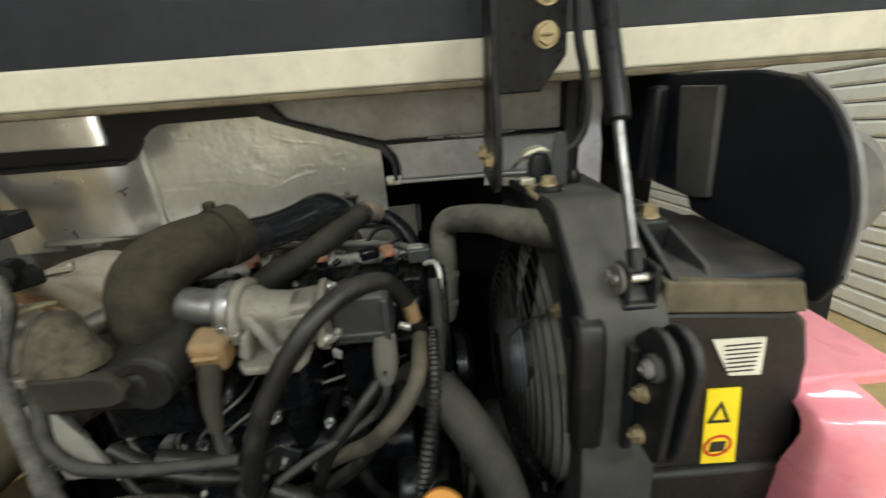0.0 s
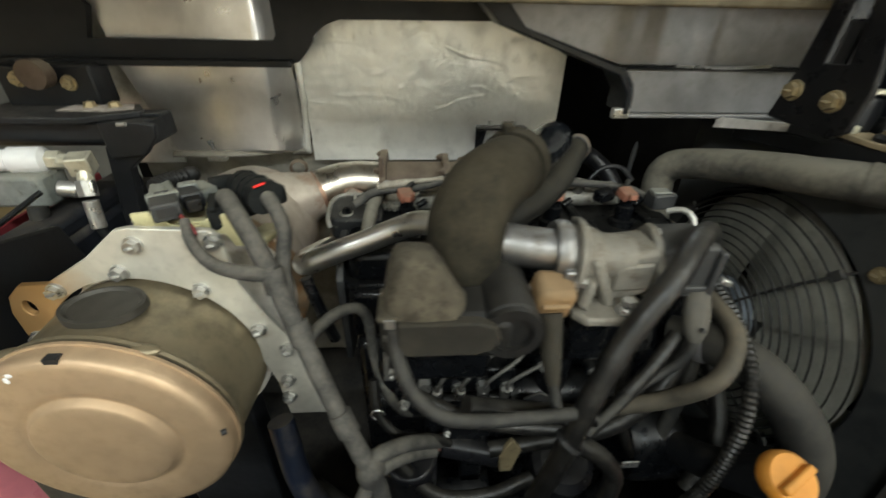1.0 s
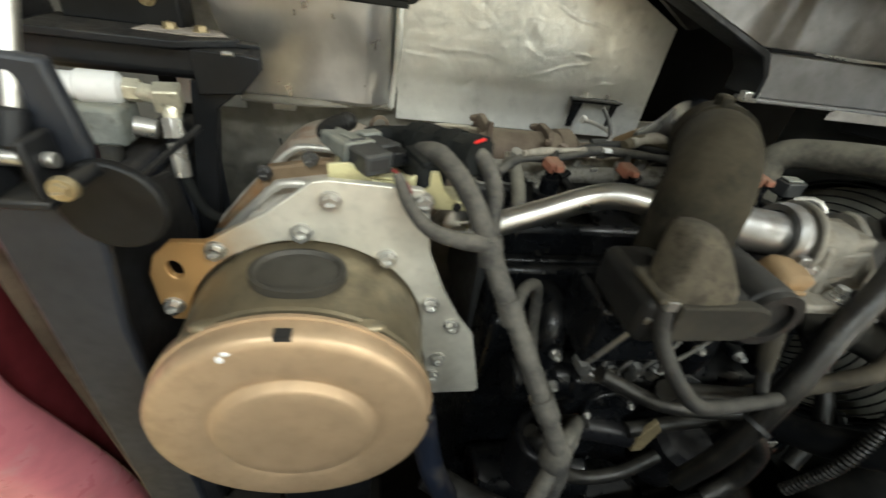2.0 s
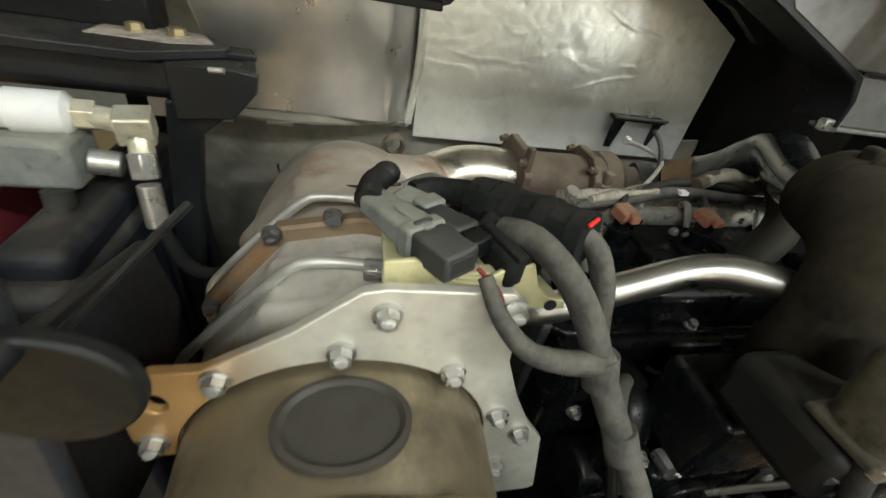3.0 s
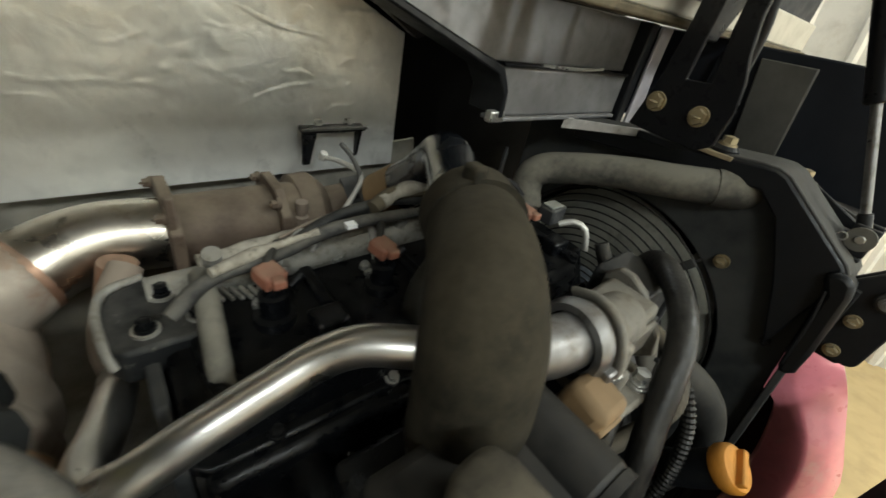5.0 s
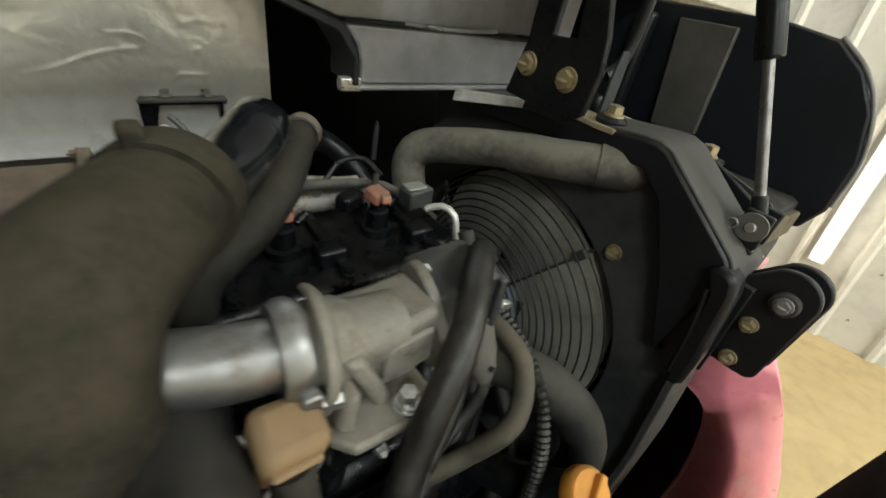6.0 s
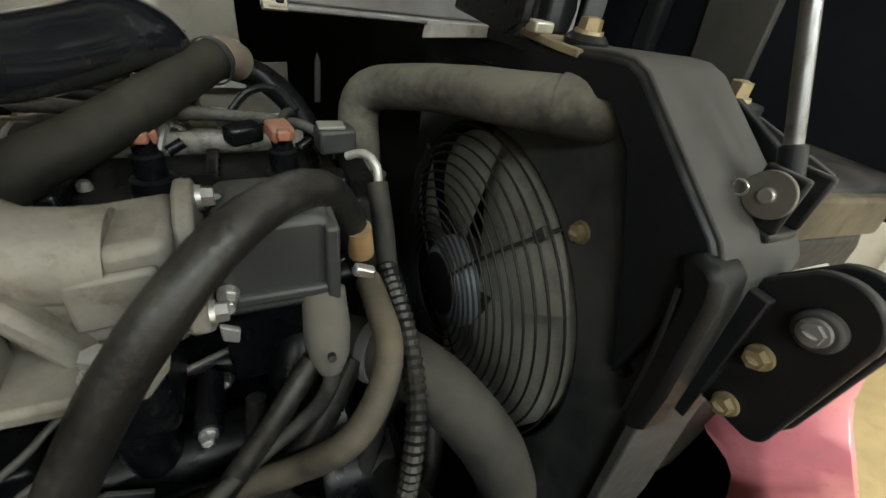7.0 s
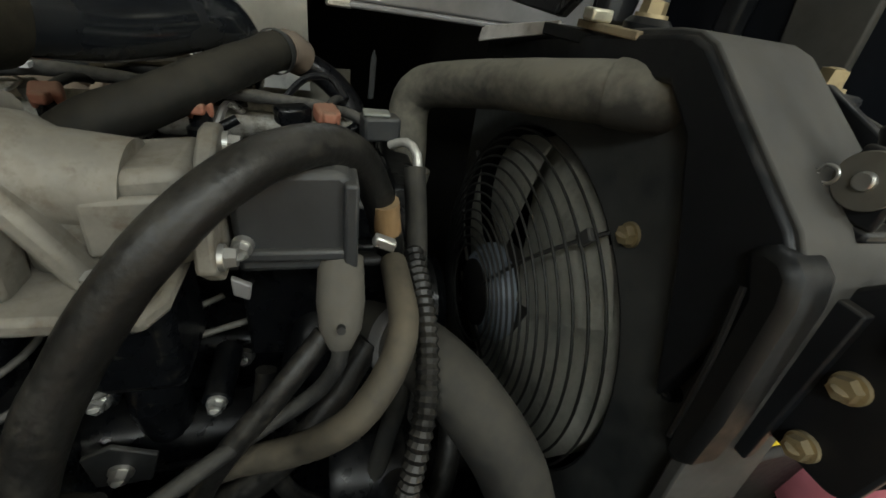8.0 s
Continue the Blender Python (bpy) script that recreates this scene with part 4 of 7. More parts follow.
# ---------------------------------------------------------------- hood fittings beside the cooler
def hinge(x, mirror, label):
    h = thing("hinge_bracket", (x, 0.55, 1.29), label, "hinge bracket", "hood hinges")
    out = [(0.60, 1.285), (0.512, 1.281), (0.496, 1.292), (0.492, 1.33), (0.497, 1.36), (0.506, 1.385), (0.513, 1.42), (0.515, 1.52), (0.575, 1.52), (0.578, 1.41), (0.586, 1.34)]
    slot = [(0.528, 1.352), (0.556, 1.35), (0.555, 1.39), (0.55, 1.49), (0.536, 1.49), (0.534, 1.40)]
    part("hinge_arm", slab(out, "x", x - 0.004, x + 0.004, [slot]), BLACK_CLEAN, h, bevel=0.0015)
    for y, z in ((0.524, 1.317), (0.577, 1.319)):
        bolt(h, (x - mirror * 0.004, y, z), (-mirror, 0, 0), 0.0095, BRASS)
    lo, hi = sorted((x + mirror * 0.012, x + mirror * 0.098))
    mid = (lo + hi) / 2
    face = [(lo, 1.39), (lo + 0.055, 1.39), (hi, 1.43), (hi, 1.56), (lo, 1.56)]
    if mirror < 0:
        face = [(2 * mid - u, v) for u, v in face][::-1]
    part("hood_plate", slab(face, "y", 0.570, 0.578), BLACK_CLEAN, h, bevel=0.002)
    for z in (1.453, 1.498):
        bolt(h, (x + mirror * 0.072, 0.570, z), (0, -1, 0), 0.0125, BRASS, tall=0.006)
    part("standoff", box((lo + 0.01, 0.578, 1.43), (hi - 0.01, 0.64, 1.55)), BLACK, h, bevel=0.003)
    return h


hinge(0.098, 1, "black hood hinge arm with gold bolts beside the cooler")
hinge(-0.86, -1, "black hood hinge arm with gold bolts above the hydraulic bracket")


def hood_latch():
    s = thing("hood_latch", (0.16, 0.53, 1.275), "dark hood latch with bright keeper and gold bolts on a plate", "latch")
    part("foot", slab([(0.136, 0.505), (0.138, 0.482), (0.178, 0.478), (0.18, 0.50), (0.172, 0.56), (0.14, 0.562)], "z", 1.2752, 1.281), TAN_DUST, s, "tan dusty foot plate", bevel=0.001)
    part("boss", lathe([(0, 0), (0, 0.016), (0.004, 0.0165), (0.008, 0.0125), (0.009, 0)], (0.157, 0.499, 1.281), (0, 0, 1), 20), BLACK, s)
    bolt(s, (0.157, 0.499, 1.289), (0, 0, 1), 0.009, BRASS, tall=0.01)
    part("strap", slab([(0.168, 1.281), (0.188, 1.281), (0.187, 1.33), (0.182, 1.346), (0.171, 1.346), (0.167, 1.32)], "y", 0.522, 0.5255), GREYBLACK, s, "worn grey strap", bevel=0.0012)
    part("body", slab([(0.145, 1.281), (0.17, 1.281), (0.173, 1.30), (0.168, 1.317), (0.152, 1.319), (0.144, 1.305)], "y", 0.536, 0.552), BLACK, s, bevel=0.003)
    part("keeper", slab([(0.134, 1.318), (0.142, 1.325), (0.157, 1.328), (0.168, 1.324), (0.169, 1.3205), (0.155, 1.3235), (0.142, 1.319)], "y", 0.533, 0.553), PALE_BRASS, s, "bright folded keeper", bevel=0.001)
    part("keeper_tab", box((0.132, 0.53, 1.281), (0.15, 0.545, 1.29)), PALE_BRASS, s, bevel=0.002)
    part("rod", tube([(0.128, 0.56, 1.298), (0.136, 0.555, 1.309), (0.15, 0.553, 1.311), (0.162, 0.548, 1.302)], 0.0024, 8), DARK_CHROME, s)
    part("knob", lathe([(0, 0), (0, 0.01), (0.005, 0.012), (0.013, 0.011), (0.019, 0.007), (0.021, 0)], (0.205, 0.555, 1.274), (0, 0, 1), 20), COVER, s, "black rubber knob")


hood_latch()
part("latch_lever", tube([(0.181, 0.54, 1.318), (0.198, 0.54, 1.326), (0.21, 0.54, 1.342), (0.213, 0.54, 1.375), (0.207, 0.54, 1.415), (0.199, 0.545, 1.46), (0.196, 0.56, 1.6)], 0.0065, 10, flat=0.7), BLACK, bpy.data.objects["raised_hood"], "curved black latch lever", smooth=60)


def hood_side():
    h = thing("hood_side_panel", (0.37, 0.5, 1.2), "black plastic hood side panel with a jagged lower edge", "panel")
    out = [(0.318, 1.235), (0.33, 1.206), (0.36, 1.199), (0.378, 1.209), (0.395, 1.195), (0.425, 1.2), (0.44, 1.225), (0.52, 1.235), (0.53, 1.25), (0.86, 1.25),
           (0.86, 1.4), (0.45, 1.4), (0.40, 1.393), (0.366, 1.37), (0.34, 1.337), (0.322, 1.29)]
    part("side_skin", slab(out, "x", 0.35, 0.358), HOOD_BLACK, h, bevel=0.003)
    part("edge_trim", tube([(0.354, 0.3175, 1.24), (0.354, 0.321, 1.29), (0.354, 0.339, 1.337), (0.354, 0.365, 1.371), (0.354, 0.4, 1.395)], 0.0024, 8), CHANNEL, h, "bright worn edge")
    part("inner_lining", slab([(0.483, 1.262), (0.505, 1.256), (0.545, 1.256), (0.567, 1.385), (0.494, 1.386)], "x", 0.342, 0.35), LINING, h, "grey inner lining plate", bevel=0.002)
    part("inner_rib", box((0.328, 0.595, 1.256), (0.35, 0.62, 1.385)), BLACK, h, bevel=0.006)


hood_side()


# ---------------------------------------------------------------- left frame and hydraulics
def side_frame():
    f = thing("side_frame", (-0.79, 0.5, 0.6), "black steel side frame of posts and brackets", "frame member")
    post = [(-0.825, 0.6), (-0.768, 0.6), (-0.766, 1.10), (-0.752, 1.2), (-0.742, 1.25), (-0.748, 1.297), (-0.80, 1.3), (-0.812, 1.29), (-0.815, 1.24)]
    part("front_post", slab(post, "y", 0.402, 0.412), POST, f, bevel=0.003)
    part("pivot_disc", cyl((-0.737, 0.394, 1.215), (-0.737, 0.402, 1.215), 0.03, seg=30), COVER, f, bevel=0.002)
    part("bolt_spacer", cyl((-0.738, 0.402, 1.24), (-0.738, 0.368, 1.242), 0.0045, seg=16), BLACK, f, bevel=0.001)
    bolt(f, (-0.738, 0.368, 1.242), (0, -1, 0), 0.0052, BRASS, tall=0.005)
    part("chrome_tip", cyl((-0.756, 0.69, 1.2465), (-0.744, 0.688, 1.2475), 0.0028, seg=10), STEEL, f, "bright pin end")
    part("rear_beam", slab([(0.715, 1.243), (0.80, 1.243), (0.80, 1.205), (0.725, 1.205), (0.715, 1.215)], "x", -0.98, -0.74), BLACK, f, bevel=0.004)
    part("beam_nose", slab([(-0.742, 1.243), (-0.722, 1.24), (-0.725, 1.222), (-0.748, 1.195), (-0.8, 1.19), (-0.8, 1.243)], "y", 0.712, 0.722), BLACK, f, bevel=0.002)
    part("rear_post", slab([(-0.90, 0.6), (-0.865, 0.6), (-0.817, 0.966), (-0.785, 1.17), (-0.752, 1.197), (-0.81, 1.205)], "y", 0.722, 0.74), BLACK, f, bevel=0.002)
    part("cross_arm", box((-1.0, 0.40, 1.195), (-0.82, 0.41, 1.235)), POST, f, bevel=0.003)
    part("stay", tube([(-0.762, 0.44, 1.195), (-0.72, 0.50, 1.23)], 0.005, 8, flat=0.5), BLACK, f)
    part("gusset", slab([(0.414, 1.2), (0.56, 1.16), (0.58, 1.08), (0.50, 1.0), (0.414, 1.02)], "x", -0.785, -0.777), BLACK, f, bevel=0.003)
    part("mount_plate", slab([(-0.98, 0.70), (-0.815, 0.70), (-0.755, 0.742), (-0.752, 0.752), (-0.78, 0.79), (-0.98, 0.80)], "z", 1.2435, 1.2525), BLACK, f, bevel=0.0015)
    part("worn_patch", slab([(-0.868, 0.738), (-0.80, 0.735), (-0.766, 0.75), (-0.784, 0.786), (-0.868, 0.79)], "z", 1.2526, 1.2538), DUST_PATCH, f, "dusty worn patch round the bolts", bevel=0.0005)
    for x in (-0.837, -0.801):
        bolt(f, (x, 0.765, 1.2525), (0, 0, 1), 0.008, BRASS)
    part("plate_finger", box((-0.765, 0.742, 1.244), (-0.728, 0.75, 1.249)), BLACK, f, bevel=0.001)
    part("upper_block", box((-0.96, 0.775, 1.25), (-0.825, 0.82, 1.31)), BLACK, f, bevel=0.004)
    part("upper_clamp", lathe([(0, 0.012), (0, 0.02), (0.02, 0.02), (0.022, 0.012)], (-0.885, 0.765, 1.30), (0, -1, 0), 18), EXHAUST, f, "rusty clamp")
    for x, z in ((-0.93, 1.29), (-0.86, 1.285)):
        bolt(f, (x, 0.775, z), (0, -1, 0), 0.009, BRASS)
    t = thing("hydraulic_tank", (-0.9, 0.65, 0.44), "dark blue-black hydraulic tank with ribs", "tank")
    part("shell", box((-0.92, 0.56, 0.44), (-0.845, 0.88, 1.10)), HOOD_BLACK, t, bevel=0.014)
    part("shoulder", box((-0.905, 0.58, 1.09), (-0.85, 0.84, 1.125)), HOOD_BLACK, t, bevel=0.012)
    for y in (0.62, 0.72, 0.82):
        part("rib", box((-0.847, y - 0.008, 0.5), (-0.838, y + 0.008, 1.06)), HOOD_BLACK, t, bevel=0.004)
    part("level_plug", cyl((-0.846, 0.60, 1.0), (-0.83, 0.60, 1.0), 0.014, seg=6), STEEL, t, bevel=0.001)
    r = thing("rusty_bar", (-0.93, 0.55, 0.8), "rust-brown bar leaning beyond the frame", "bar")
    part("bar", tube([(-0.925, 0.509, 1.2), (-0.925, 0.511, 1.08), (-0.925, 0.513, 0.95), (-0.922, 0.52, 0.7), (-0.92, 0.525, 0.45)], 0.011, 10, flat=0.6), EXHAUST, r)
    part("white_tag", slab([(0.52, 1.165), (0.56, 1.15), (0.585, 1.13), (0.552, 1.05), (0.534, 1.047), (0.522, 1.1)], "x", -0.934, -0.93), WHITE, r, "torn white tag")


def hydraulics():
    h = thing("hydraulic_valve", (-0.9, 0.69, 1.15), "pale hydraulic valve with brass fitting and steel hose end", "hydraulic valve")
    part("valve_body", lathe([(0, 0.0), (0, 0.015), (0.004, 0.018), (0.03, 0.018), (0.033, 0.015), (0.05, 0.015), (0.053, 0.0185), (0.09, 0.0185), (0.094, 0.014), (0.1, 0.0)], (-0.965, 0.675, 1.2), (0.96, 0.2, -0.05), 28), WHITE, h, "pale painted valve body")
    part("valve_block", box((-0.965, 0.66, 1.135), (-0.87, 0.71, 1.182)), GREY, h, "grey valve block", bevel=0.006)
    part("lower_port", cyl((-0.87, 0.685, 1.155), (-0.845, 0.69, 1.15), 0.012), STEEL, h, bevel=0.002)
    part("brass_nut", cyl((-0.872, 0.694, 1.195), (-0.856, 0.697, 1.194), 0.014, seg=6), PALE_BRASS, h, "pale hex nut", bevel=0.001)
    elbow = cyl((-0.862, 0.696, 1.194), (-0.828, 0.687, 1.193), 0.0112, seg=8)
    box((-0.838, 0.672, 1.179), (-0.809, 0.699, 1.206), elbow, turn=Matrix.Rotation(0.25, 4, "Z") @ Matrix.Rotation(0.2, 4, "X"))
    cyl((-0.8215, 0.683, 1.184), (-0.8195, 0.675, 1.166), 0.011, seg=8, bm=elbow)
    part("fitting_elbow", elbow, PALE_BRASS, h, "angular pale zinc elbow", bevel=0.0025, smooth=20)
    part("hose_nut", cyl((-0.8195, 0.674, 1.172), (-0.8175, 0.666, 1.15), 0.0122, seg=6), STEEL, h, bevel=0.001)
    part("crimp", cyl((-0.817, 0.664, 1.145), (-0.8145, 0.655, 1.105), 0.01, seg=18), STEEL, h, bevel=0.001)
    part("pressure_hose", tube([(-0.8145, 0.656, 1.11), (-0.806, 0.652, 1.084), (-0.797, 0.65, 1.062), (-0.782, 0.653, 1.047), (-0.763, 0.665, 1.041), (-0.757, 0.70, 1.035), (-0.76, 0.75, 1.02)], 0.0068, 12), TAPE, h, "thin black pressure hose", smooth=80)
    part("second_hose", tube([(-0.885, 0.655, 1.14), (-0.883, 0.64, 1.08), (-0.87, 0.63, 1.0)], 0.012, 12), RUBBER, h)
    for z in (1.075, 1.06, 1.045):
        part("hose_band", cyl((-0.884, 0.642, z), (-0.884, 0.64, z - 0.008), 0.0145), GREY, h)


side_frame()
hydraulics()


# ---------------------------------------------------------------- exhaust canister
CAN_C = (-0.636, 1.044)


def canister():
    c = thing("exhaust_canister", (-0.634, 0.5, 0.93), "tan heat-tinted exhaust aftertreatment canister on a bolted plate", "exhaust canister")
    cx, cz = CAN_C
    part("end_cap", lathe([(-0.001, 0), (-0.002, 0.045), (-0.002, 0.0565), (-0.0005, 0.0595), (0.0045, 0.063), (0.005, 0.0655), (0.0032, 0.0685), (0.002, 0.074), (0.002, 0.1), (0.0035, 0.1055), (0.007, 0.1085), (0.012, 0.1095), (0.02, 0.1095), (0.0205, 0.1115), (0.0235, 0.1115), (0.0235, 0.1)], (cx, 0.342, cz), (0, 1, 0), 64), CAP, c, "tan pressed end cap", smooth=50)
    part("body_shell", lathe([(0, 0.0), (0, 0.1045), (0.02, 0.1055), (0.08, 0.1085), (0.098, 0.109), (0.1, 0.0)], (cx, 0.358, cz), (0, 1, 0), 64), CAN, c, "brown heat-tinted shell")
    part("cap_seam", lathe([(0, 0.1), (0, 0.1082), (0.003, 0.1082), (0.003, 0.1)], (cx, 0.366, cz), (0, 1, 0), 64, ring=True), INK, c, "dark seam behind the cap")
    part("seam_lip", lathe([(0, 0.1), (0, 0.1105), (0.003, 0.1115), (0.006, 0.1085), (0.006, 0.1)], (cx, 0.3695, cz), (0, 1, 0), 64, ring=True), CAN, c)
    part("rim_notch", box((cx - 0.0055, 0.3455, cz + 0.1035), (cx + 0.0055, 0.353, cz + 0.1105)), INK, c, "black rim notch")
    part("rim_hole", cyl((cx + 0.1055, 0.345, cz + 0.01), (cx + 0.1095, 0.3475, cz + 0.01), 0.003, seg=12), INK, c)
    for a in (62, 118):
        p = Vector((cx + 0.106 * math.cos(radians(a)), 0.37, cz + 0.106 * math.sin(radians(a))))
        part("crimp_tab", ball(p, 0.015, (1.2, 0.5, 0.35)), CAN, c)
    # shallow round port pressed into the top
    m = Matrix.Translation((cx, 0.412, cz + 0.1092)) @ Matrix.Rotation(radians(2), 4, "X")
    bm = lathe([(0, 0), (0.0012, 0.028), (0.001, 0.030), (0.004, 0.033), (0.0035, 0.0365), (-0.004, 0.037)], (0, 0, 0), (0, 0, 1), 40)
    bmesh.ops.transform(bm, matrix=m @ Matrix.Diagonal((1, 0.72, 1, 1)), verts=bm.verts)
    part("pressed_port", bm, PORT, c, "dark round pressed port")
    part("paint_fleck", ball((cx - 0.04, 0.3442, cz + 0.09), 0.0035, (0.8, 0.2, 1)), WHITE, c, "white paint fleck")
    part("paint_fleck", ball((cx - 0.036, 0.3444, cz + 0.095), 0.003, (1.1, 0.2, 0.8)), WHITE, c)
    for k, (x, z, w) in enumerate(((-0.022, 0.091, 0.02), (0.006, 0.0905, 0.022), (-0.022, 0.0835, 0.016))):
        part("stamped_bar", box((cx + x, 0.3446, cz + z), (cx + x + w, 0.3451, cz + z + 0.004)), CAP_STAMP, c, "faint unreadable stamping")
    # bolted plate
    arch = ring2d(cx, 1.05, 0.1085, -6, 172, 40)
    outer = [(-0.757, 1.066), (-0.764, 1.085), (-0.764, 1.118), (-0.757, 1.138), (-0.742, 1.152), (-0.715, 1.153), (-0.665, 1.183), (-0.628, 1.213), (-0.615, 1.2155), (-0.542, 1.212), (-0.535, 1.205), (-0.529, 1.15), (-0.51, 1.105), (-0.49, 1.068), (-0.47, 1.04), (-0.447, 0.945), (-0.452, 0.94), (-0.514, 0.94), (-0.518, 1.0)]
    slot = ring2d(-0.743, 1.124, 0.0065, n=14, rv=0.0095)
    part("plate", slab(outer + arch, "y", 0.448, 0.455, [slot]), PLATE, c, "galvanised bracket plate, rusty toward one ear", bevel=0.001)
    for x, z in ((-0.614, 1.198), (-0.638, 1.167), (-0.567, 1.143), (-0.522, 1.087), (-0.496, 1.057), (-0.54, 1.2), (-0.707, 1.146), (-0.752, 1.084), (-0.505, 1.005), (-0.508, 0.975)):
        bolt(c, (x, 0.448, z), (0, -1, 0), 0.0072, STEEL)
    # ribbed heat shield shells behind the plate, pressed flat over the top and down one shoulder
    def flatten(bm):
        for v in bm.verts:
            dx, dz = v.co.x - cx, v.co.z - cz
            a, r = math.degrees(math.atan2(dz, dx)) % 360, math.hypot(dx, dz)
            fade = max(0.0, min(1.0, (0.80 - v.co.y) / 0.12))
            for lo, hi in ((85, 116), (116, 166), (166, 200)):
                if lo <= a < hi and r > 0.05:
                    chord = math.cos(radians((hi - lo) / 2)) / math.cos(radians(a - (lo + hi) / 2))
                    k = 1 + (chord - 1) * fade
                    v.co.x, v.co.z = cx + dx * k, cz + dz * k
        return bm
    profile = [(0.457, 0.0), (0.457, 0.114), (0.485, 0.116), (0.494, 0.122), (0.501, 0.122), (0.5025, 0.115), (0.53, 0.116), (0.54, 0.122), (0.548, 0.122), (0.5495, 0.115), (0.58, 0.116)]
    part("front_shell", flatten(lathe(profile, (cx, 0, cz), (0, 1, 0), 90)), SHELL, c, "ribbed silver heat shield", smooth=50)
    part("joint_flange", flatten(lathe([(0.577, 0.1), (0.577, 0.128), (0.58, 0.1305), (0.589, 0.1305), (0.592, 0.128), (0.592, 0.1)], (cx, 0, cz), (0, 1, 0), 90, ring=True)), GALV_RUST, c, "rusty clamp flange")
    profile = [(0.59, 0.115), (0.618, 0.116), (0.628, 0.122), (0.636, 0.122), (0.6375, 0.115), (0.67, 0.116), (0.68, 0.121), (0.688, 0.12), (0.69, 0.114), (0.75, 0.112), (0.80, 0.103), (0.85, 0.075), (0.872, 0.04), (0.878, 0.0)]
    part("rear_shell", flatten(lathe(profile, (cx, 0, cz), (0, 1, 0), 90)), COPPER_SHELL, c, "silver shell browned by heat", smooth=50)
    for x, z in ((cx - 0.012, cz + 0.131), (cx - 0.06, cz + 0.112), (cx - 0.117, cz + 0.03)):
        bolt(c, (x, 0.576, z), (0, -1, 0), 0.0065, DARK_CHROME)
    for y in (0.522, 0.612):
        part("sensor_pipe", tube([(-0.612, y - 0.004, cz + 0.129), (-0.64, y - 0.001, cz + 0.1295), (-0.661, y, cz + 0.1285), (-0.676, y, cz + 0.122), (-0.714, y, cz + 0.083), (-0.743, y, cz + 0.05), (-0.765, y, cz + 0.018), (-0.766, y, cz - 0.03)], 0.0042, 12), PIPE, c, "thin steel sensor pipe", smooth=80)
        part("pipe_nut", cyl((-0.624, y - 0.004, cz + 0.1265), (-0.606, y - 0.007, cz + 0.1275), 0.009, seg=6), STEEL, c, bevel=0.001)
    part("sensor_wire", tube([(-0.727, 0.798, 1.108), (-0.723, 0.793, 1.095), (-0.691, 0.715, 1.123), (-0.644, 0.668, 1.153), (-0.613, 0.655, 1.162), (-0.583, 0.665, 1.162)], 0.0018, 7), RUBBER, c)
    part("wire_braid", tube([(-0.583, 0.665, 1.162), (-0.56, 0.645, 1.184), (-0.544, 0.622, 1.19)], 0.0028, 8, ribs=0.0004), STEEL, c, "braided steel sensor wire")
    part("lifting_eye", lathe([(0, 0.012), (0.004, 0.017), (0.01, 0.017), (0.014, 0.012)], (-0.575, 0.868, 1.12), (0.2, -1, 0.1), 20, ring=True), EXHAUST, c)
    # outlet pipe to the turbocharger
    part("outlet_pipe", tube([(-0.54, 0.781, 1.096), (-0.50, 0.803, 1.105), (-0.46, 0.81, 1.111), (-0.405, 0.803, 1.112)], 0.0395, 32, r_end=0.0385), STAINLESS_WARM, c, "bright stainless outlet pipe")
    part("outlet_cone", tube([(-0.605, 0.755, 1.083), (-0.57, 0.768, 1.09), (-0.54, 0.781, 1.096), (-0.522, 0.79, 1.1)], 0.07, 30, r_end=0.0395), COPPER_SHELL, c, "cone browned by heat", smooth=80)
    part("weld_ring", tube([(-0.527, 0.787, 1.0985), (-0.521, 0.7905, 1.1)], 0.0407, 28), COPPER, c, "copper-tinted weld")
    part("sensor_boss", tube([(-0.45, 0.742, 1.118), (-0.466, 0.718, 1.1), (-0.477, 0.697, 1.07), (-0.476, 0.685, 1.03)], 0.0145, 14), PINKISH_DUST, c, "dusty beige hose stub", smooth=80)
    part("sensor_boss_base", tube([(-0.475, 0.745, 1.03), (-0.468, 0.75, 1.07), (-0.455, 0.752, 1.118)], 0.0165, 14), COPPER, c)
    part("support_leg", box((-0.70, 0.46, 0.60), (-0.57, 0.50, 0.96)), BLACK, c, bevel=0.004)
    part("foot_bracket", box((-0.72, 0.46, 0.44), (-0.55, 0.52, 0.60)), BLACK, c, bevel=0.004)
    return c


canister()


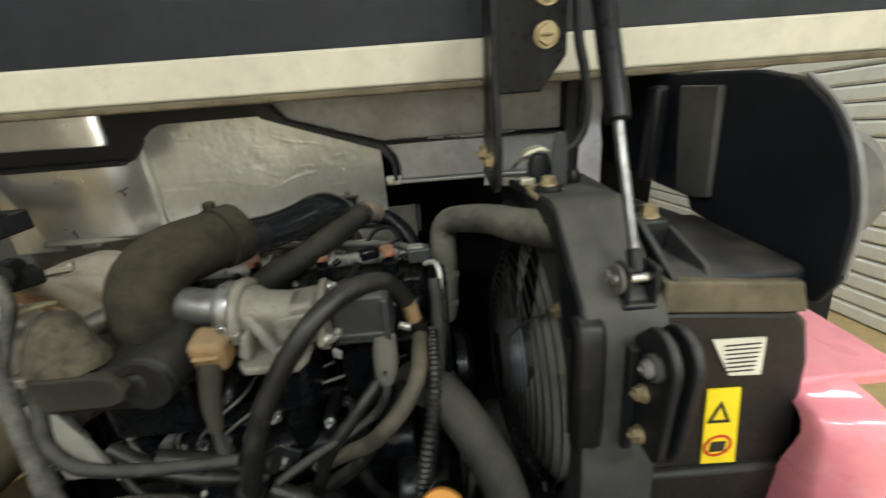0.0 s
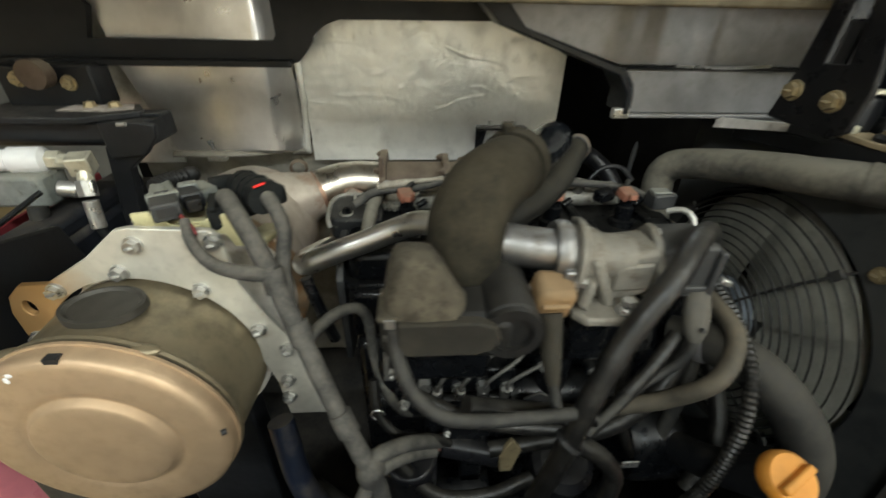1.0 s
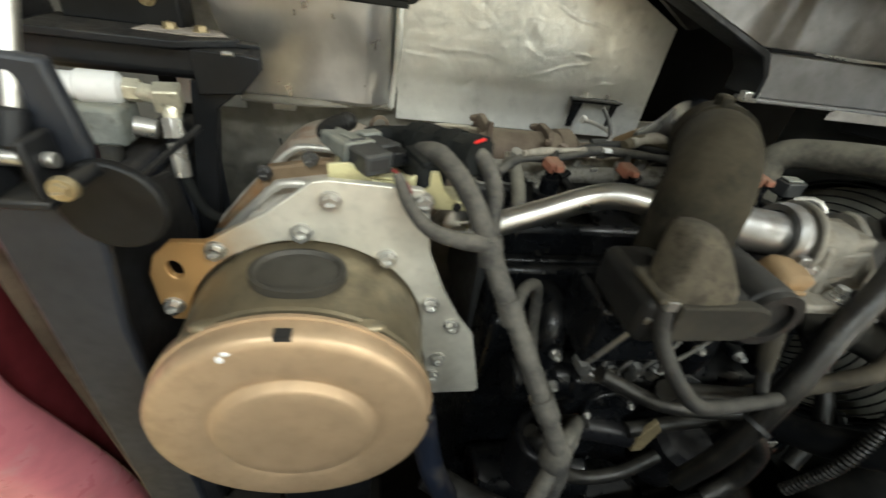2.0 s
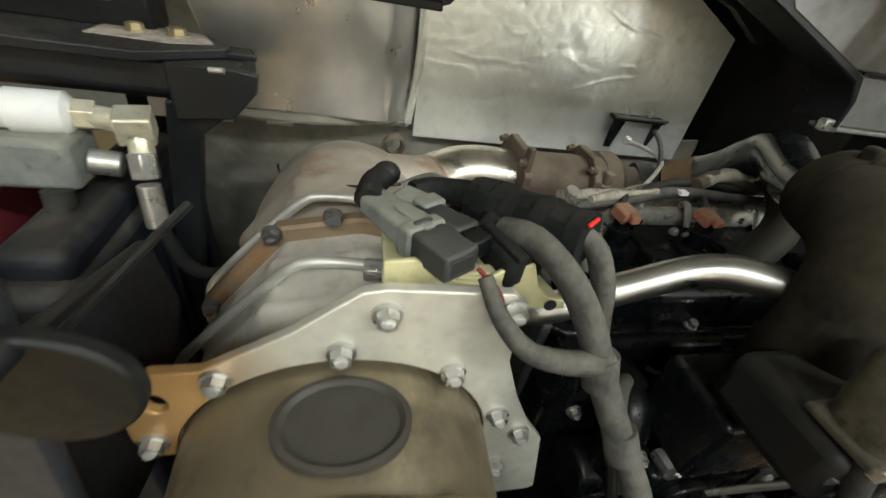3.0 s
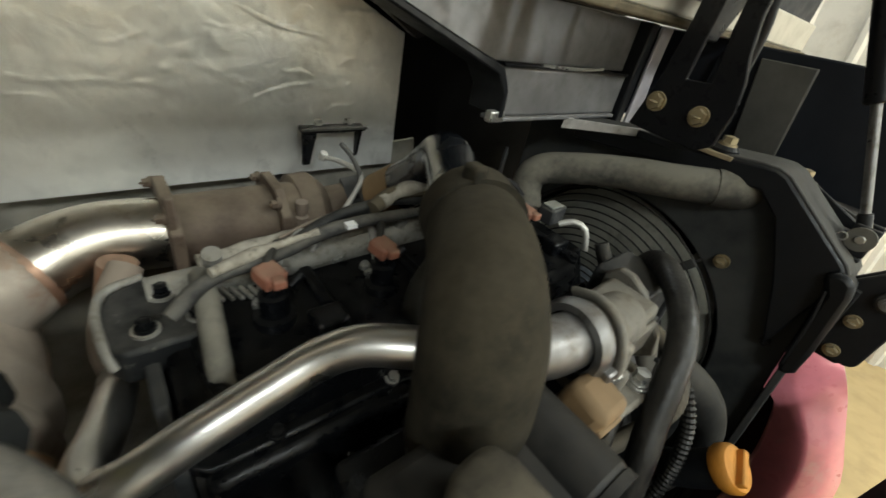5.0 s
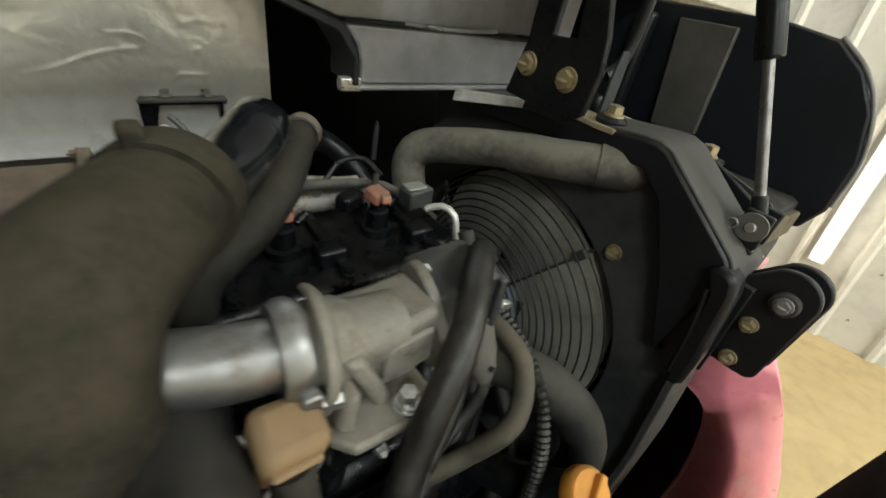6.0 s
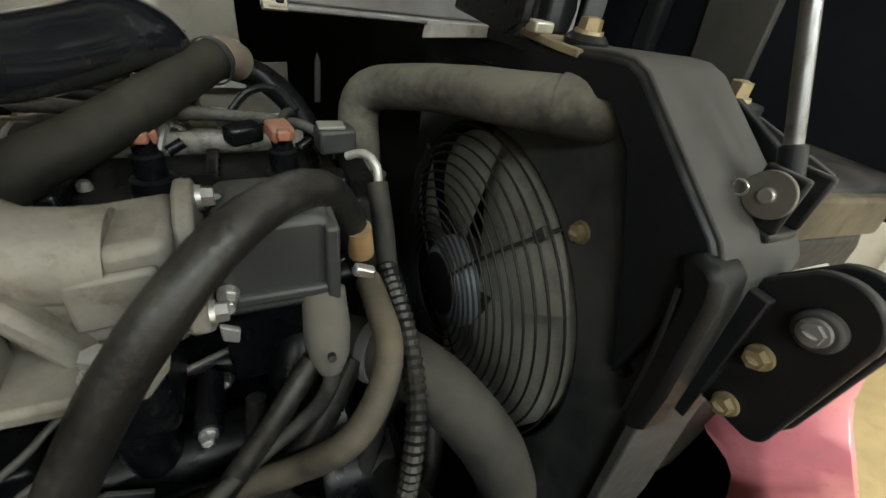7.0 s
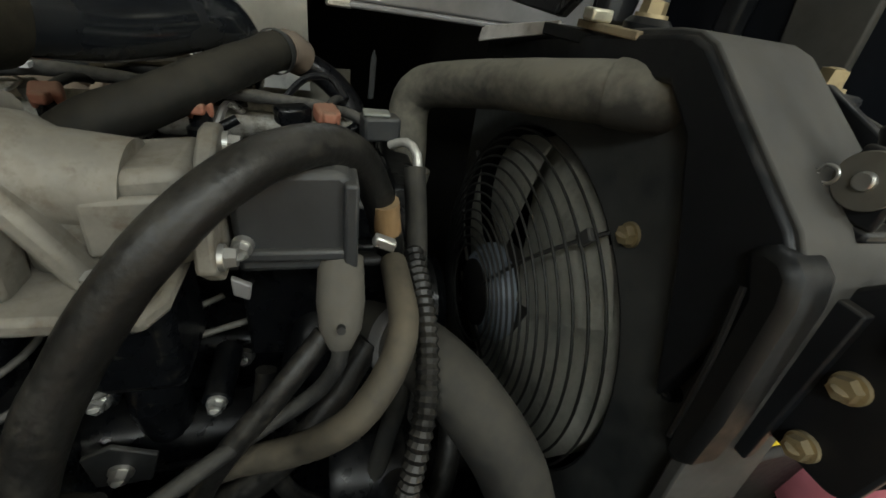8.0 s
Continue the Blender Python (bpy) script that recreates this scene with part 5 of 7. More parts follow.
def chromate_bracket():
    b = thing("yellow_bracket", (-0.57, 0.48, 1.2), "pale yellow zinc bracket holding the sensor plugs", "bracket")
    part("strip", slab([(-0.617, 1.203), (-0.617, 1.223), (-0.60, 1.225), (-0.581, 1.211), (-0.56, 1.208), (-0.541, 1.2225), (-0.528, 1.2225), (-0.521, 1.206), (-0.513, 1.197), (-0.499, 1.193), (-0.496, 1.186), (-0.528, 1.186), (-0.535, 1.2)], "y", 0.462, 0.4655), CHROMATE, b, bevel=0.001)
    part("folded_lip", slab([(-0.60, 0.466), (-0.545, 0.466), (-0.545, 0.475), (-0.60, 0.475)], "z", 1.2095, 1.2125), CHROMATE, b, bevel=0.001)
    part("shelf", slab([(-0.615, 0.466), (-0.535, 0.466), (-0.53, 0.51), (-0.615, 0.525)], "z", 1.205, 1.209), CHROMATE, b, bevel=0.001)
    part("tab", slab([(0.466, 1.186), (0.535, 1.168), (0.535, 1.174), (0.466, 1.192)], "x", -0.526, -0.498), CHROMATE, b, bevel=0.002)
    part("tab_hole", cyl((-0.508, 0.4605, 1.19), (-0.508, 0.463, 1.19), 0.0042, seg=12), INK, b)


chromate_bracket()


# ---------------------------------------------------------------- turbocharger line
def turbo():
    t = thing("turbocharger", (-0.27, 0.8, 1.05), "rust-brown turbocharger with clamped exhaust flanges", "turbocharger")
    def flange(x, s, name, dy=0.0):
        out = [(0.80 + dy + s * u, 1.112 + s * v) for u, v in ((-1, -0.5), (-0.5, -1), (0.5, -1), (1, -0.5), (1, 0.5), (0.5, 1), (-0.5, 1), (-1, 0.5))]
        part(name, slab(out, "x", x - 0.006, x + 0.006), EXHAUST, t, bevel=0.002)
        for u, v in ((-0.75, 0.75), (0.75, 0.75), (-0.85, -0.6)):
            bolt(t, (x - 0.006, 0.80 + dy + s * u, 1.112 + s * v), (-1, 0, 0), 0.0055, EXHAUST)
    part("exhaust_pipe", cyl((-0.41, 0.80, 1.112), (-0.27, 0.80, 1.112), 0.0405, seg=28), EXHAUST, t, "rust-brown exhaust pipe")
    flange(-0.405, 0.056, "pipe_flange")
    flange(-0.295, 0.05, "clamp_flange")
    part("flange_lug", slab([(0.745, 1.045), (0.765, 1.02), (0.78, 1.06), (0.765, 1.175), (0.75, 1.178)], "x", -0.41, -0.402), EXHAUST, t, bevel=0.002)
    part("turbine_housing", lathe([(0, 0.02), (0.0, 0.04), (0.012, 0.056), (0.035, 0.058), (0.05, 0.045), (0.055, 0.02)], (-0.28, 0.81, 1.10), (1, 0, 0), 30), EXHAUST, t)
    part("scroll", ball((-0.255, 0.83, 1.07), 0.05, (0.7, 1, 1.1)), EXHAUST, t)
    part("centre_housing", cyl((-0.23, 0.81, 1.105), (-0.19, 0.805, 1.11), 0.03), EXHAUST, t)
    part("compressor", lathe([(0, 0.022), (0.004, 0.035), (0.028, 0.035), (0.036, 0.028), (0.06, 0.027)], (-0.195, 0.812, 1.108), (0.9, -0.25, 0.2), 30), GREYBLACK, t, "dark cast compressor housing")
    part("boost_sensor", lathe([(0, 0.007), (0.012, 0.0085), (0.014, 0.0055), (0.02, 0.0075), (0.032, 0.007)], (-0.274, 0.765, 1.116), (0, -0.1, 1), 14), PINKISH_DUST, t, "dusty pinkish sensor")
    part("oil_pipe", tube([(-0.216, 0.834, 1.17), (-0.205, 0.815, 1.172), (-0.193, 0.787, 1.17), (-0.191, 0.772, 1.163), (-0.205, 0.76, 1.152), (-0.228, 0.744, 1.138), (-0.252, 0.728, 1.126)], 0.0034, 10), PIPE, t, "thin pale oil pipe", smooth=80)
    part("pipe_banjo", cyl((-0.217, 0.836, 1.166), (-0.215, 0.833, 1.177), 0.006, seg=10), PIPE, t, bevel=0.0015)
    part("vent_pipe", tube([(-0.213, 0.79, 1.205), (-0.202, 0.785, 1.192), (-0.193, 0.778, 1.172), (-0.19, 0.772, 1.15), (-0.185, 0.768, 1.12)], 0.0034, 10), DULL_PIPE, t, "dull bent vent pipe", smooth=80)
    k = part("actuator_bracket", slab([(-0.235, 0.86), (-0.14, 0.86), (-0.135, 0.90), (-0.23, 0.90)], "z", 1.193, 1.199), ENGINE, t, bevel=0.001)
    part("bracket_leg", slab([(-0.235, 1.15), (-0.225, 1.15), (-0.215, 1.193), (-0.235, 1.193)], "y", 0.858, 0.862), ENGINE, t)
    bolt(t, (-0.205, 0.88, 1.199), (0, 0, 1), 0.006, STEEL)
    bolt(t, (-0.16, 0.88, 1.199), (0, 0, 1), 0.006, STEEL)
    part("bracket_lip", box((-0.236, 0.856, 1.197), (-0.139, 0.8598, 1.2015)), DULL_PIPE, t, "worn bright edge", bevel=0.001)
    part("bracket_cheek", slab([(0.862, 1.193), (0.90, 1.193), (0.897, 1.15), (0.875, 1.15)], "x", -0.148, -0.144), ENGINE, t)
    part("manifold", box((-0.40, 0.735, 1.0), (-0.05, 0.79, 1.07)), EXHAUST, t, bevel=0.012)


turbo()


# ---------------------------------------------------------------- engine
CYL_X = (-0.36, -0.258, -0.157, -0.055)


def engine():
    e = thing("diesel_engine", (-0.21, 0.6, 0.5), "black four-cylinder diesel engine with salmon injector plugs", "engine")
    part("block", box((-0.43, 0.50, 0.52), (-0.01, 0.74, 1.01)), ENGINE, e, bevel=0.012)
    part("sump", box((-0.40, 0.52, 0.44), (-0.04, 0.72, 0.52)), ENGINE, e, bevel=0.02)
    part("head", box((-0.435, 0.51, 1.01), (0.0, 0.735, 1.085)), ENGINE, e, bevel=0.008)
    cover = slab([(-0.44, 0.545), (-0.425, 0.53), (-0.02, 0.53), (0.0, 0.545), (0.0, 0.665), (-0.02, 0.68), (-0.425, 0.68), (-0.44, 0.665)], "z", 1.085, 1.132)
    part("rocker_cover", cover, ENGINE, e, "glossy black rocker cover", bevel=0.01)
    part("cover_rim", slab([(-0.446, 0.535), (-0.43, 0.522), (-0.015, 0.522), (0.006, 0.54), (0.006, 0.67), (-0.015, 0.688), (-0.43, 0.688), (-0.446, 0.67)], "z", 1.078, 1.09), ENGINE, e, bevel=0.003)
    for k in range(5):
        x = -0.415 + 0.1 * k
        part("cover_rib", box((x - 0.006, 0.54, 1.13), (x + 0.006, 0.66, 1.14)), ENGINE, e, bevel=0.003)
        bolt(e, (x, 0.545, 1.134), (0, -0.2, 1), 0.006, ENGINE)
        bolt(e, (x + 0.03, 0.528, 1.09), (0, -0.3, 1), 0.0055, STEEL if k % 2 else ENGINE)
    for x in CYL_X:
        i = part("injector", lathe([(0, 0.017), (0.01, 0.017), (0.012, 0.012), (0.03, 0.012), (0.032, 0.009), (0.045, 0.009)], (x, 0.60, 1.13), (0, 0.05, 1), 16), ENGINE, e)
        part("plug", box((x - 0.011, 0.594, 1.17), (x + 0.009, 0.615, 1.184), turn=Matrix.Rotation(0.35, 4, "Z") @ Matrix.Rotation(0.2, 4, "X")), SALMON, i, "salmon injector plug", bevel=0.003)
        part("plug_clip", box((x - 0.004, 0.586, 1.174), (x + 0.007, 0.596, 1.183)), SALMON, i, bevel=0.002)
        part("leak_stub", cyl((x + 0.014, 0.605, 1.16), (x + 0.026, 0.61, 1.166), 0.0045, seg=10), ENGINE, i)
        part("fuel_pipe", tube([(x + 0.004, 0.622, 1.15), (x + 0.012, 0.645, 1.168), (x + 0.022, 0.665, 1.155), (x + 0.022, 0.672, 1.14)], 0.0036, 8), STEEL, e, "steel fuel pipe")
        part("hold_clamp", box((x + 0.02, 0.56, 1.128), (x + 0.05, 0.585, 1.15)), ENGINE, e, bevel=0.004)
    part("fuel_rail", cyl((-0.44, 0.664, 1.138), (-0.03, 0.672, 1.145), 0.0155, seg=18), PALE_CAST, e, "pale dusty fuel rail", bevel=0.002)
    for x in (-0.39, -0.30, -0.2, -0.1):
        part("rail_boss", cyl((x, 0.672, 1.14), (x, 0.66, 1.17), 0.008, seg=12), PALE_CAST, e)
    end = [(-0.462, 0.60), (-0.47, 0.612), (-0.472, 0.655), (-0.464, 0.674), (-0.445, 0.682), (-0.395, 0.682), (-0.395, 0.6)]
    part("head_end_cap", slab(end, "z", 1.112, 1.143), HEAD_DUST, e, "dusty black end of the head", bevel=0.004)
    part("cap_rim", tube([(-0.44, 0.684, 1.144), (-0.463, 0.676, 1.144), (-0.472, 0.655, 1.143), (-0.47, 0.612, 1.142), (-0.467, 0.602, 1.13)], 0.0035, 8), PALE_CAST, e, "pale worn rim", smooth=80)
    for x, y in ((-0.43, 0.655), (-0.445, 0.618), (-0.41, 0.62)):
        part("bolt_washer", cyl((x, y, 1.143), (x, y, 1.1455), 0.0095, seg=18), PALE_CAST, e)
        bolt(e, (x, y, 1.1455), (0, 0, 1), 0.0058, ENGINE)
    part("cam_end", slab([(0.53, 0.95), (0.70, 0.95), (0.70, 1.10), (0.66, 1.13), (0.56, 1.125), (0.53, 1.09)], "x", -0.452, -0.442), GREYBLACK, e, "dusty end plate", bevel=0.002)
    part("dipstick_stub", tube([(-0.402, 0.652, 1.155), (-0.405, 0.61, 1.163), (-0.41, 0.565, 1.145), (-0.412, 0.54, 1.10)], 0.009, 10), HOSE_TOP, e, "dusty breather stub", smooth=80)
    # intake side below the cover
    for k, x in enumerate(CYL_X):
        part("intake_runner", tube([(x - 0.01, 0.515, 1.05), (x - 0.012, 0.47, 1.055), (x - 0.02, 0.45, 1.02), (x - 0.02, 0.455, 0.96)], 0.019, 12), ENGINE, e)
    part("intake_log", cyl((-0.41, 0.458, 0.955), (-0.03, 0.458, 0.955), 0.03, seg=18), ENGINE, e, bevel=0.004)
    part("oil_filter", lathe([(0, 0.0), (0, 0.034), (0.006, 0.04), (0.09, 0.04), (0.1, 0.03), (0.1, 0.0)], (-0.16, 0.42, 0.80), (0, -0.25, 1), 26), BLACK_CLEAN, e)
    part("fuel_filter", cyl((-0.36, 0.42, 0.80), (-0.36, 0.41, 0.90), 0.036, seg=22), BLACK_CLEAN, e, bevel=0.005)
    part("starter", cyl((-0.42, 0.45, 0.72), (-0.24, 0.45, 0.72), 0.045, seg=22), ENGINE, e, bevel=0.006)
    part("alternator", lathe([(0, 0.02), (0, 0.055), (0.01, 0.06), (0.07, 0.06), (0.08, 0.05), (0.08, 0.02)], (-0.06, 0.45, 0.86), (1, 0, 0), 26), ENGINE, e)
    part("timing_case", slab([(0.50, 0.55), (0.72, 0.55), (0.73, 1.0), (0.70, 1.13), (0.56, 1.13), (0.5, 1.0)], "x", 0.0, 0.03), ENGINE, e, bevel=0.004)
    part("pulley", lathe([(0, 0), (0, 0.04), (0.005, 0.055), (0.02, 0.055), (0.024, 0.05), (0.028, 0.055), (0.03, 0.0)], (0.032, 0.57, 0.98), (1, 0, 0), 30), ENGINE, e)
    part("thermostat_housing", lathe([(0, 0.02), (0.0, 0.03), (0.03, 0.03), (0.034, 0.024), (0.08, 0.024)], (0.015, 0.63, 1.04), (0.2, 0.1, 1), 22), CAST, e, "dusty cast thermostat housing")
    for x, z in ((-0.395, 0.99), (-0.33, 0.98), (-0.29, 1.0), (-0.22, 0.985), (-0.13, 0.99)):
        bolt(e, (x, 0.50, z), (0, -1, 0), 0.007, STEEL)
    for x, y, z in ((-0.30, 0.445, 1.0), (-0.27, 0.44, 1.005), (-0.24, 0.445, 1.0), (-0.34, 0.44, 1.01)):
        part("hose_union", cyl((x, y, z), (x, y - 0.02, z + 0.002), 0.008, seg=8), STEEL, e)
    part("valve_block", box((-0.33, 0.43, 0.99), (-0.23, 0.47, 1.03)), ENGINE, e, bevel=0.005)


engine()


def intake_throttle():
    t = thing("intake_throttle", (-0.31, 0.39, 1.1), "black intake throttle housing capped with a dusty plug", "throttle")
    part("housing", box((-0.378, 0.35, 1.135), (-0.262, 0.43, 1.182)), PLASTIC, t, bevel=0.01)
    part("motor_drum", cyl((-0.268, 0.352, 1.166), (-0.268, 0.43, 1.166), 0.027, seg=26), PLASTIC, t, bevel=0.005)
    part("drum_ring", lathe([(0, 0.018), (0, 0.0265), (0.006, 0.0265), (0.006, 0.018)], (-0.268, 0.347, 1.166), (0, 1, 0), 26, ring=True), PLASTIC, t)
    part("cover_plate", slab([(-0.362, 1.151), (-0.298, 1.151), (-0.284, 1.156), (-0.278, 1.168), (-0.284, 1.181), (-0.298, 1.186), (-0.362, 1.186)], "y", 0.34, 0.351), DUSTY_BLACK, t, "dusty cover plate", bevel=0.002)
    part("neck", cyl((-0.292, 0.432, 1.12), (-0.292, 0.432, 1.17), 0.0385, seg=28), PLASTIC, t, bevel=0.003)
    bm = bmesh.new()
    rows = []
    # domed boot: wide flat mouth, narrowing to a rounded crown that leans back
    for z, sx, sy, oy in ((1.185, 0.034, 0.02, -0.002), (1.191, 0.0345, 0.021, -0.001), (1.199, 0.0315, 0.0205, 0.001), (1.21, 0.0265, 0.019, 0.004), (1.221, 0.022, 0.0175, 0.008), (1.23, 0.016, 0.014, 0.012), (1.2345, 0.009, 0.008, 0.014)):
        row = []
        for k in range(28):
            a = 2 * math.pi * k / 28
            c, n = math.cos(a), math.sin(a)
            v = Vector((-0.3465 + (sx - 0.022) * 0.55 + sx * math.copysign(abs(c) ** 0.7, c), 0.366 + oy + sy * math.copysign(abs(n) ** 0.7, n), z))
            row.append(bm.verts.new(v + Vector((noise.noise(v * 55), noise.noise(v * 55 + Vector((9, 0, 0))), noise.noise(v * 70) * 0.6)) * 0.0028))
        rows.append(row)
    for a, b in zip(rows, rows[1:]):
        for k in range(28):
            bm.faces.new((a[k], a[(k + 1) % 28], b[(k + 1) % 28], b[k]))
    bm.faces.new(rows[0][::-1])
    bm.faces.new(rows[-1])
    part("sensor_plug", bm, PLUG_DUST, t, "domed plug boot caked in pale dust", smooth=80)
    part("plug_lip", box((-0.378, 0.345, 1.184), (-0.315, 0.385, 1.19)), PLUG_DUST, t, bevel=0.002)
    part("clip", box((-0.372, 0.343, 1.18), (-0.364, 0.348, 1.188)), STEEL, t)
    part("plug_lead", tube([(-0.366, 0.352, 1.182), (-0.364, 0.342, 1.155), (-0.35, 0.322, 1.128), (-0.325, 0.316, 1.105), (-0.288, 0.324, 1.087), (-0.24, 0.332, 1.078), (-0.2, 0.34, 1.07)], 0.0064, 12, wobble=0.06), LOOM, t, "dusty plug lead", smooth=80)
    part("stud", cyl((-0.378, 0.38, 1.08), (-0.372, 0.352, 1.165), 0.0025, seg=8), STEEL, t)
    part("pedestal", box((-0.37, 0.40, 1.05), (-0.27, 0.47, 1.125)), ENGINE, t, bevel=0.006)
    part("clamp", lathe([(0, 0.0405), (0, 0.0425), (0.009, 0.0425), (0.009, 0.0405)], (-0.292, 0.432, 1.162), (0.02, 0.02, 1), 30, ring=True), DUSTY_BLACK, t)
    part("clamp_screw", cyl((-0.262, 0.395, 1.17), (-0.242, 0.403, 1.172), 0.005, seg=8), STEEL, t)


intake_throttle()


def air_elbow():
    a = thing("air_elbow", (-0.29, 0.41, 1.17), "dusty brown-black rubber intake elbow", "air hose")
    part("elbow", tube([(-0.3, 0.43, 1.155), (-0.3015, 0.431, 1.195), (-0.298, 0.438, 1.228), (-0.283, 0.459, 1.247), (-0.26, 0.49, 1.251), (-0.24, 0.523, 1.249)], 0.0375, 32, r_end=0.035, wobble=0.025), ELBOW, a, smooth=80)
    part("cuff", tube([(-0.248, 0.506, 1.251), (-0.236, 0.53, 1.25)], 0.038, 28), ELBOW, a)
    part("cuff_tab", box((-0.258, 0.51, 1.282), (-0.246, 0.524, 1.296)), ELBOW, a, bevel=0.003)
    d = thing("air_duct", (-0.19, 0.6, 1.23), "glossy black curved air duct from the elbow to the turbocharger", "air duct")
    part("duct", tube([(-0.243, 0.515, 1.247), (-0.222, 0.548, 1.239), (-0.202, 0.582, 1.234), (-0.18, 0.615, 1.235), (-0.162, 0.643, 1.238), (-0.15, 0.668, 1.232), (-0.143, 0.69, 1.213), (-0.147, 0.712, 1.185), (-0.16, 0.742, 1.155)], 0.0225, 28, r_end=0.031), SILICONE, d, smooth=80)
    part("coupling", tube([(-0.155, 0.732, 1.165), (-0.17, 0.758, 1.14)], 0.032, 20), TAN, d, "tan dusty coupling")


air_elbow()


# ---------------------------------------------------------------- pipes, hoses and the recirculation valve
def steel_pipe():
    p = thing("steel_pipe", (-0.36, 0.47, 1.13), "bright stainless steel bent pipe across the engine", "pipe")
    part("pipe", tube([(-0.477, 0.69, 1.035), (-0.476, 0.66, 1.06), (-0.473, 0.62, 1.09), (-0.479, 0.575, 1.108), (-0.488, 0.542, 1.117), (-0.484, 0.522, 1.123), (-0.465, 0.513, 1.135), (-0.44, 0.512, 1.147), (-0.40, 0.51, 1.164), (-0.364, 0.505, 1.182), (-0.342, 0.494, 1.194), (-0.318, 0.475, 1.199), (-0.27, 0.44, 1.2)], 0.0135, 22), STAINLESS, p, smooth=80)
    part("end_elbow", tube([(-0.28, 0.444, 1.199), (-0.258, 0.436, 1.201), (-0.238, 0.43, 1.2), (-0.214, 0.427, 1.199)], 0.0205, 22), DARK_CHROME, p, smooth=80)
    part("stay", tube([(-0.468, 0.47, 1.14), (-0.455, 0.465, 1.09), (-0.45, 0.48, 1.04)], 0.007, 8), ENGINE, p)


def valve():
    v = thing("recirculation_valve", (-0.16, 0.43, 1.1), "dusty cast aluminium recirculation valve with clamp and end flange", "valve")
    part("v_clamp", lathe([(0, 0.022), (0, 0.0275), (0.005, 0.030), (0.011, 0.030), (0.016, 0.0275), (0.016, 0.022)], (-0.218, 0.427, 1.199), (1, -0.05, -0.06), 30, ring=True), DARK_CHROME, v, "dull steel band clamp")
    part("clamp_bolt", cyl((-0.216, 0.399, 1.184), (-0.192, 0.395, 1.182), 0.0052, seg=6), STEEL, v)
    part("clamp_lug", box((-0.214, 0.392, 1.174), (-0.203, 0.402, 1.196)), DARK_CHROME, v, bevel=0.002)
    part("throat", lathe([(0, 0.024), (0.006, 0.0265), (0.02, 0.0265), (0.03, 0.022), (0.06, 0.022)], (-0.202, 0.426, 1.197), (1, 0.0, -0.12), 28), CAST, v)
    part("clamp_arch", tube([(-0.198, 0.40, 1.172), (-0.196, 0.396, 1.195), (-0.194, 0.408, 1.219), (-0.192, 0.428, 1.226), (-0.19, 0.448, 1.218)], 0.0062, 10, flat=0.6), CAST, v, smooth=60)
    part("upper_body", slab([(-0.186, 1.152), (-0.186, 1.196), (-0.178, 1.203), (-0.15, 1.203), (-0.117, 1.207), (-0.117, 1.158), (-0.14, 1.15)], "y", 0.408, 0.455), CAST, v, bevel=0.006)
    part("raised_pad", slab([(-0.16, 1.164), (-0.158, 1.193), (-0.123, 1.196), (-0.123, 1.166)], "y", 0.4035, 0.409), CAST, v, bevel=0.003)
    part("diagonal_rib", slab([(-0.19, 1.204), (-0.178, 1.204), (-0.154, 1.152), (-0.166, 1.148)], "y", 0.396, 0.412), CAST, v, bevel=0.004)
    part("side_web", slab([(-0.198, 1.16), (-0.19, 1.186), (-0.182, 1.186), (-0.186, 1.15)], "y", 0.388, 0.412), CAST, v, bevel=0.004)
    part("end_flange", slab([(0.395, 1.16), (0.40, 1.178), (0.408, 1.186), (0.425, 1.206), (0.44, 1.214), (0.452, 1.214), (0.462, 1.203), (0.462, 1.16), (0.44, 1.145), (0.41, 1.145)], "x", -0.117, -0.108), CAST, v, "pale cast flange", bevel=0.002)
    bolt(v, (-0.108, 0.45, 1.203), (1, 0, 0), 0.0055, STEEL)
    bolt(v, (-0.108, 0.405, 1.163), (1, 0, 0), 0.0055, STEEL)
    part("foot", slab([(-0.2, 0.39), (-0.19, 0.378), (-0.135, 0.376), (-0.128, 0.39), (-0.128, 0.43), (-0.2, 0.43)], "z", 1.143, 1.153), CAST, v, bevel=0.003)
    part("washer", cyl((-0.15, 0.388, 1.153), (-0.15, 0.388, 1.1555), 0.0095, seg=20), STEEL, v)
    bolt(v, (-0.15, 0.388, 1.1555), (0, 0, 1), 0.0065, STEEL, tall=0.012)
    part("lower_neck", box((-0.19, 0.41, 1.06), (-0.14, 0.47, 1.15)), ENGINE, v, bevel=0.008)
    # tan plug under the clamp
    bm = box((-0.241, 0.378, 1.15), (-0.205, 0.411, 1.19), turn=Matrix.Rotation(0.25, 4, "X") @ Matrix.Rotation(0.1, 4, "Y"))
    part("tan_plug", bm, TAN, v, "tan plastic plug", bevel=0.007)
    part("plug_ridge", box((-0.236, 0.374, 1.168), (-0.21, 0.38, 1.173), turn=Matrix.Rotation(0.25, 4, "X")), TAN, v, bevel=0.002)
    part("plug_boot", tube([(-0.225, 0.384, 1.158), (-0.224, 0.366, 1.128), (-0.221, 0.354, 1.098)], 0.0125, 12, r_end=0.007), DUSTY_BLACK, v, "dusty rubber boot", smooth=60)
    part("plug_cable", tube([(-0.221, 0.355, 1.1), (-0.216, 0.346, 1.075), (-0.2, 0.345, 1.05), (-0.185, 0.35, 1.03)], 0.0055, 10), LOOM, v)
    # drive unit
    part("drive_body", slab([(-0.106, 1.138), (-0.106, 1.193), (-0.1, 1.199), (-0.05, 1.201), (-0.043, 1.195), (-0.043, 1.138)], "y", 0.424, 0.478), GREYBLACK, v, "dark grey drive unit", bevel=0.005)
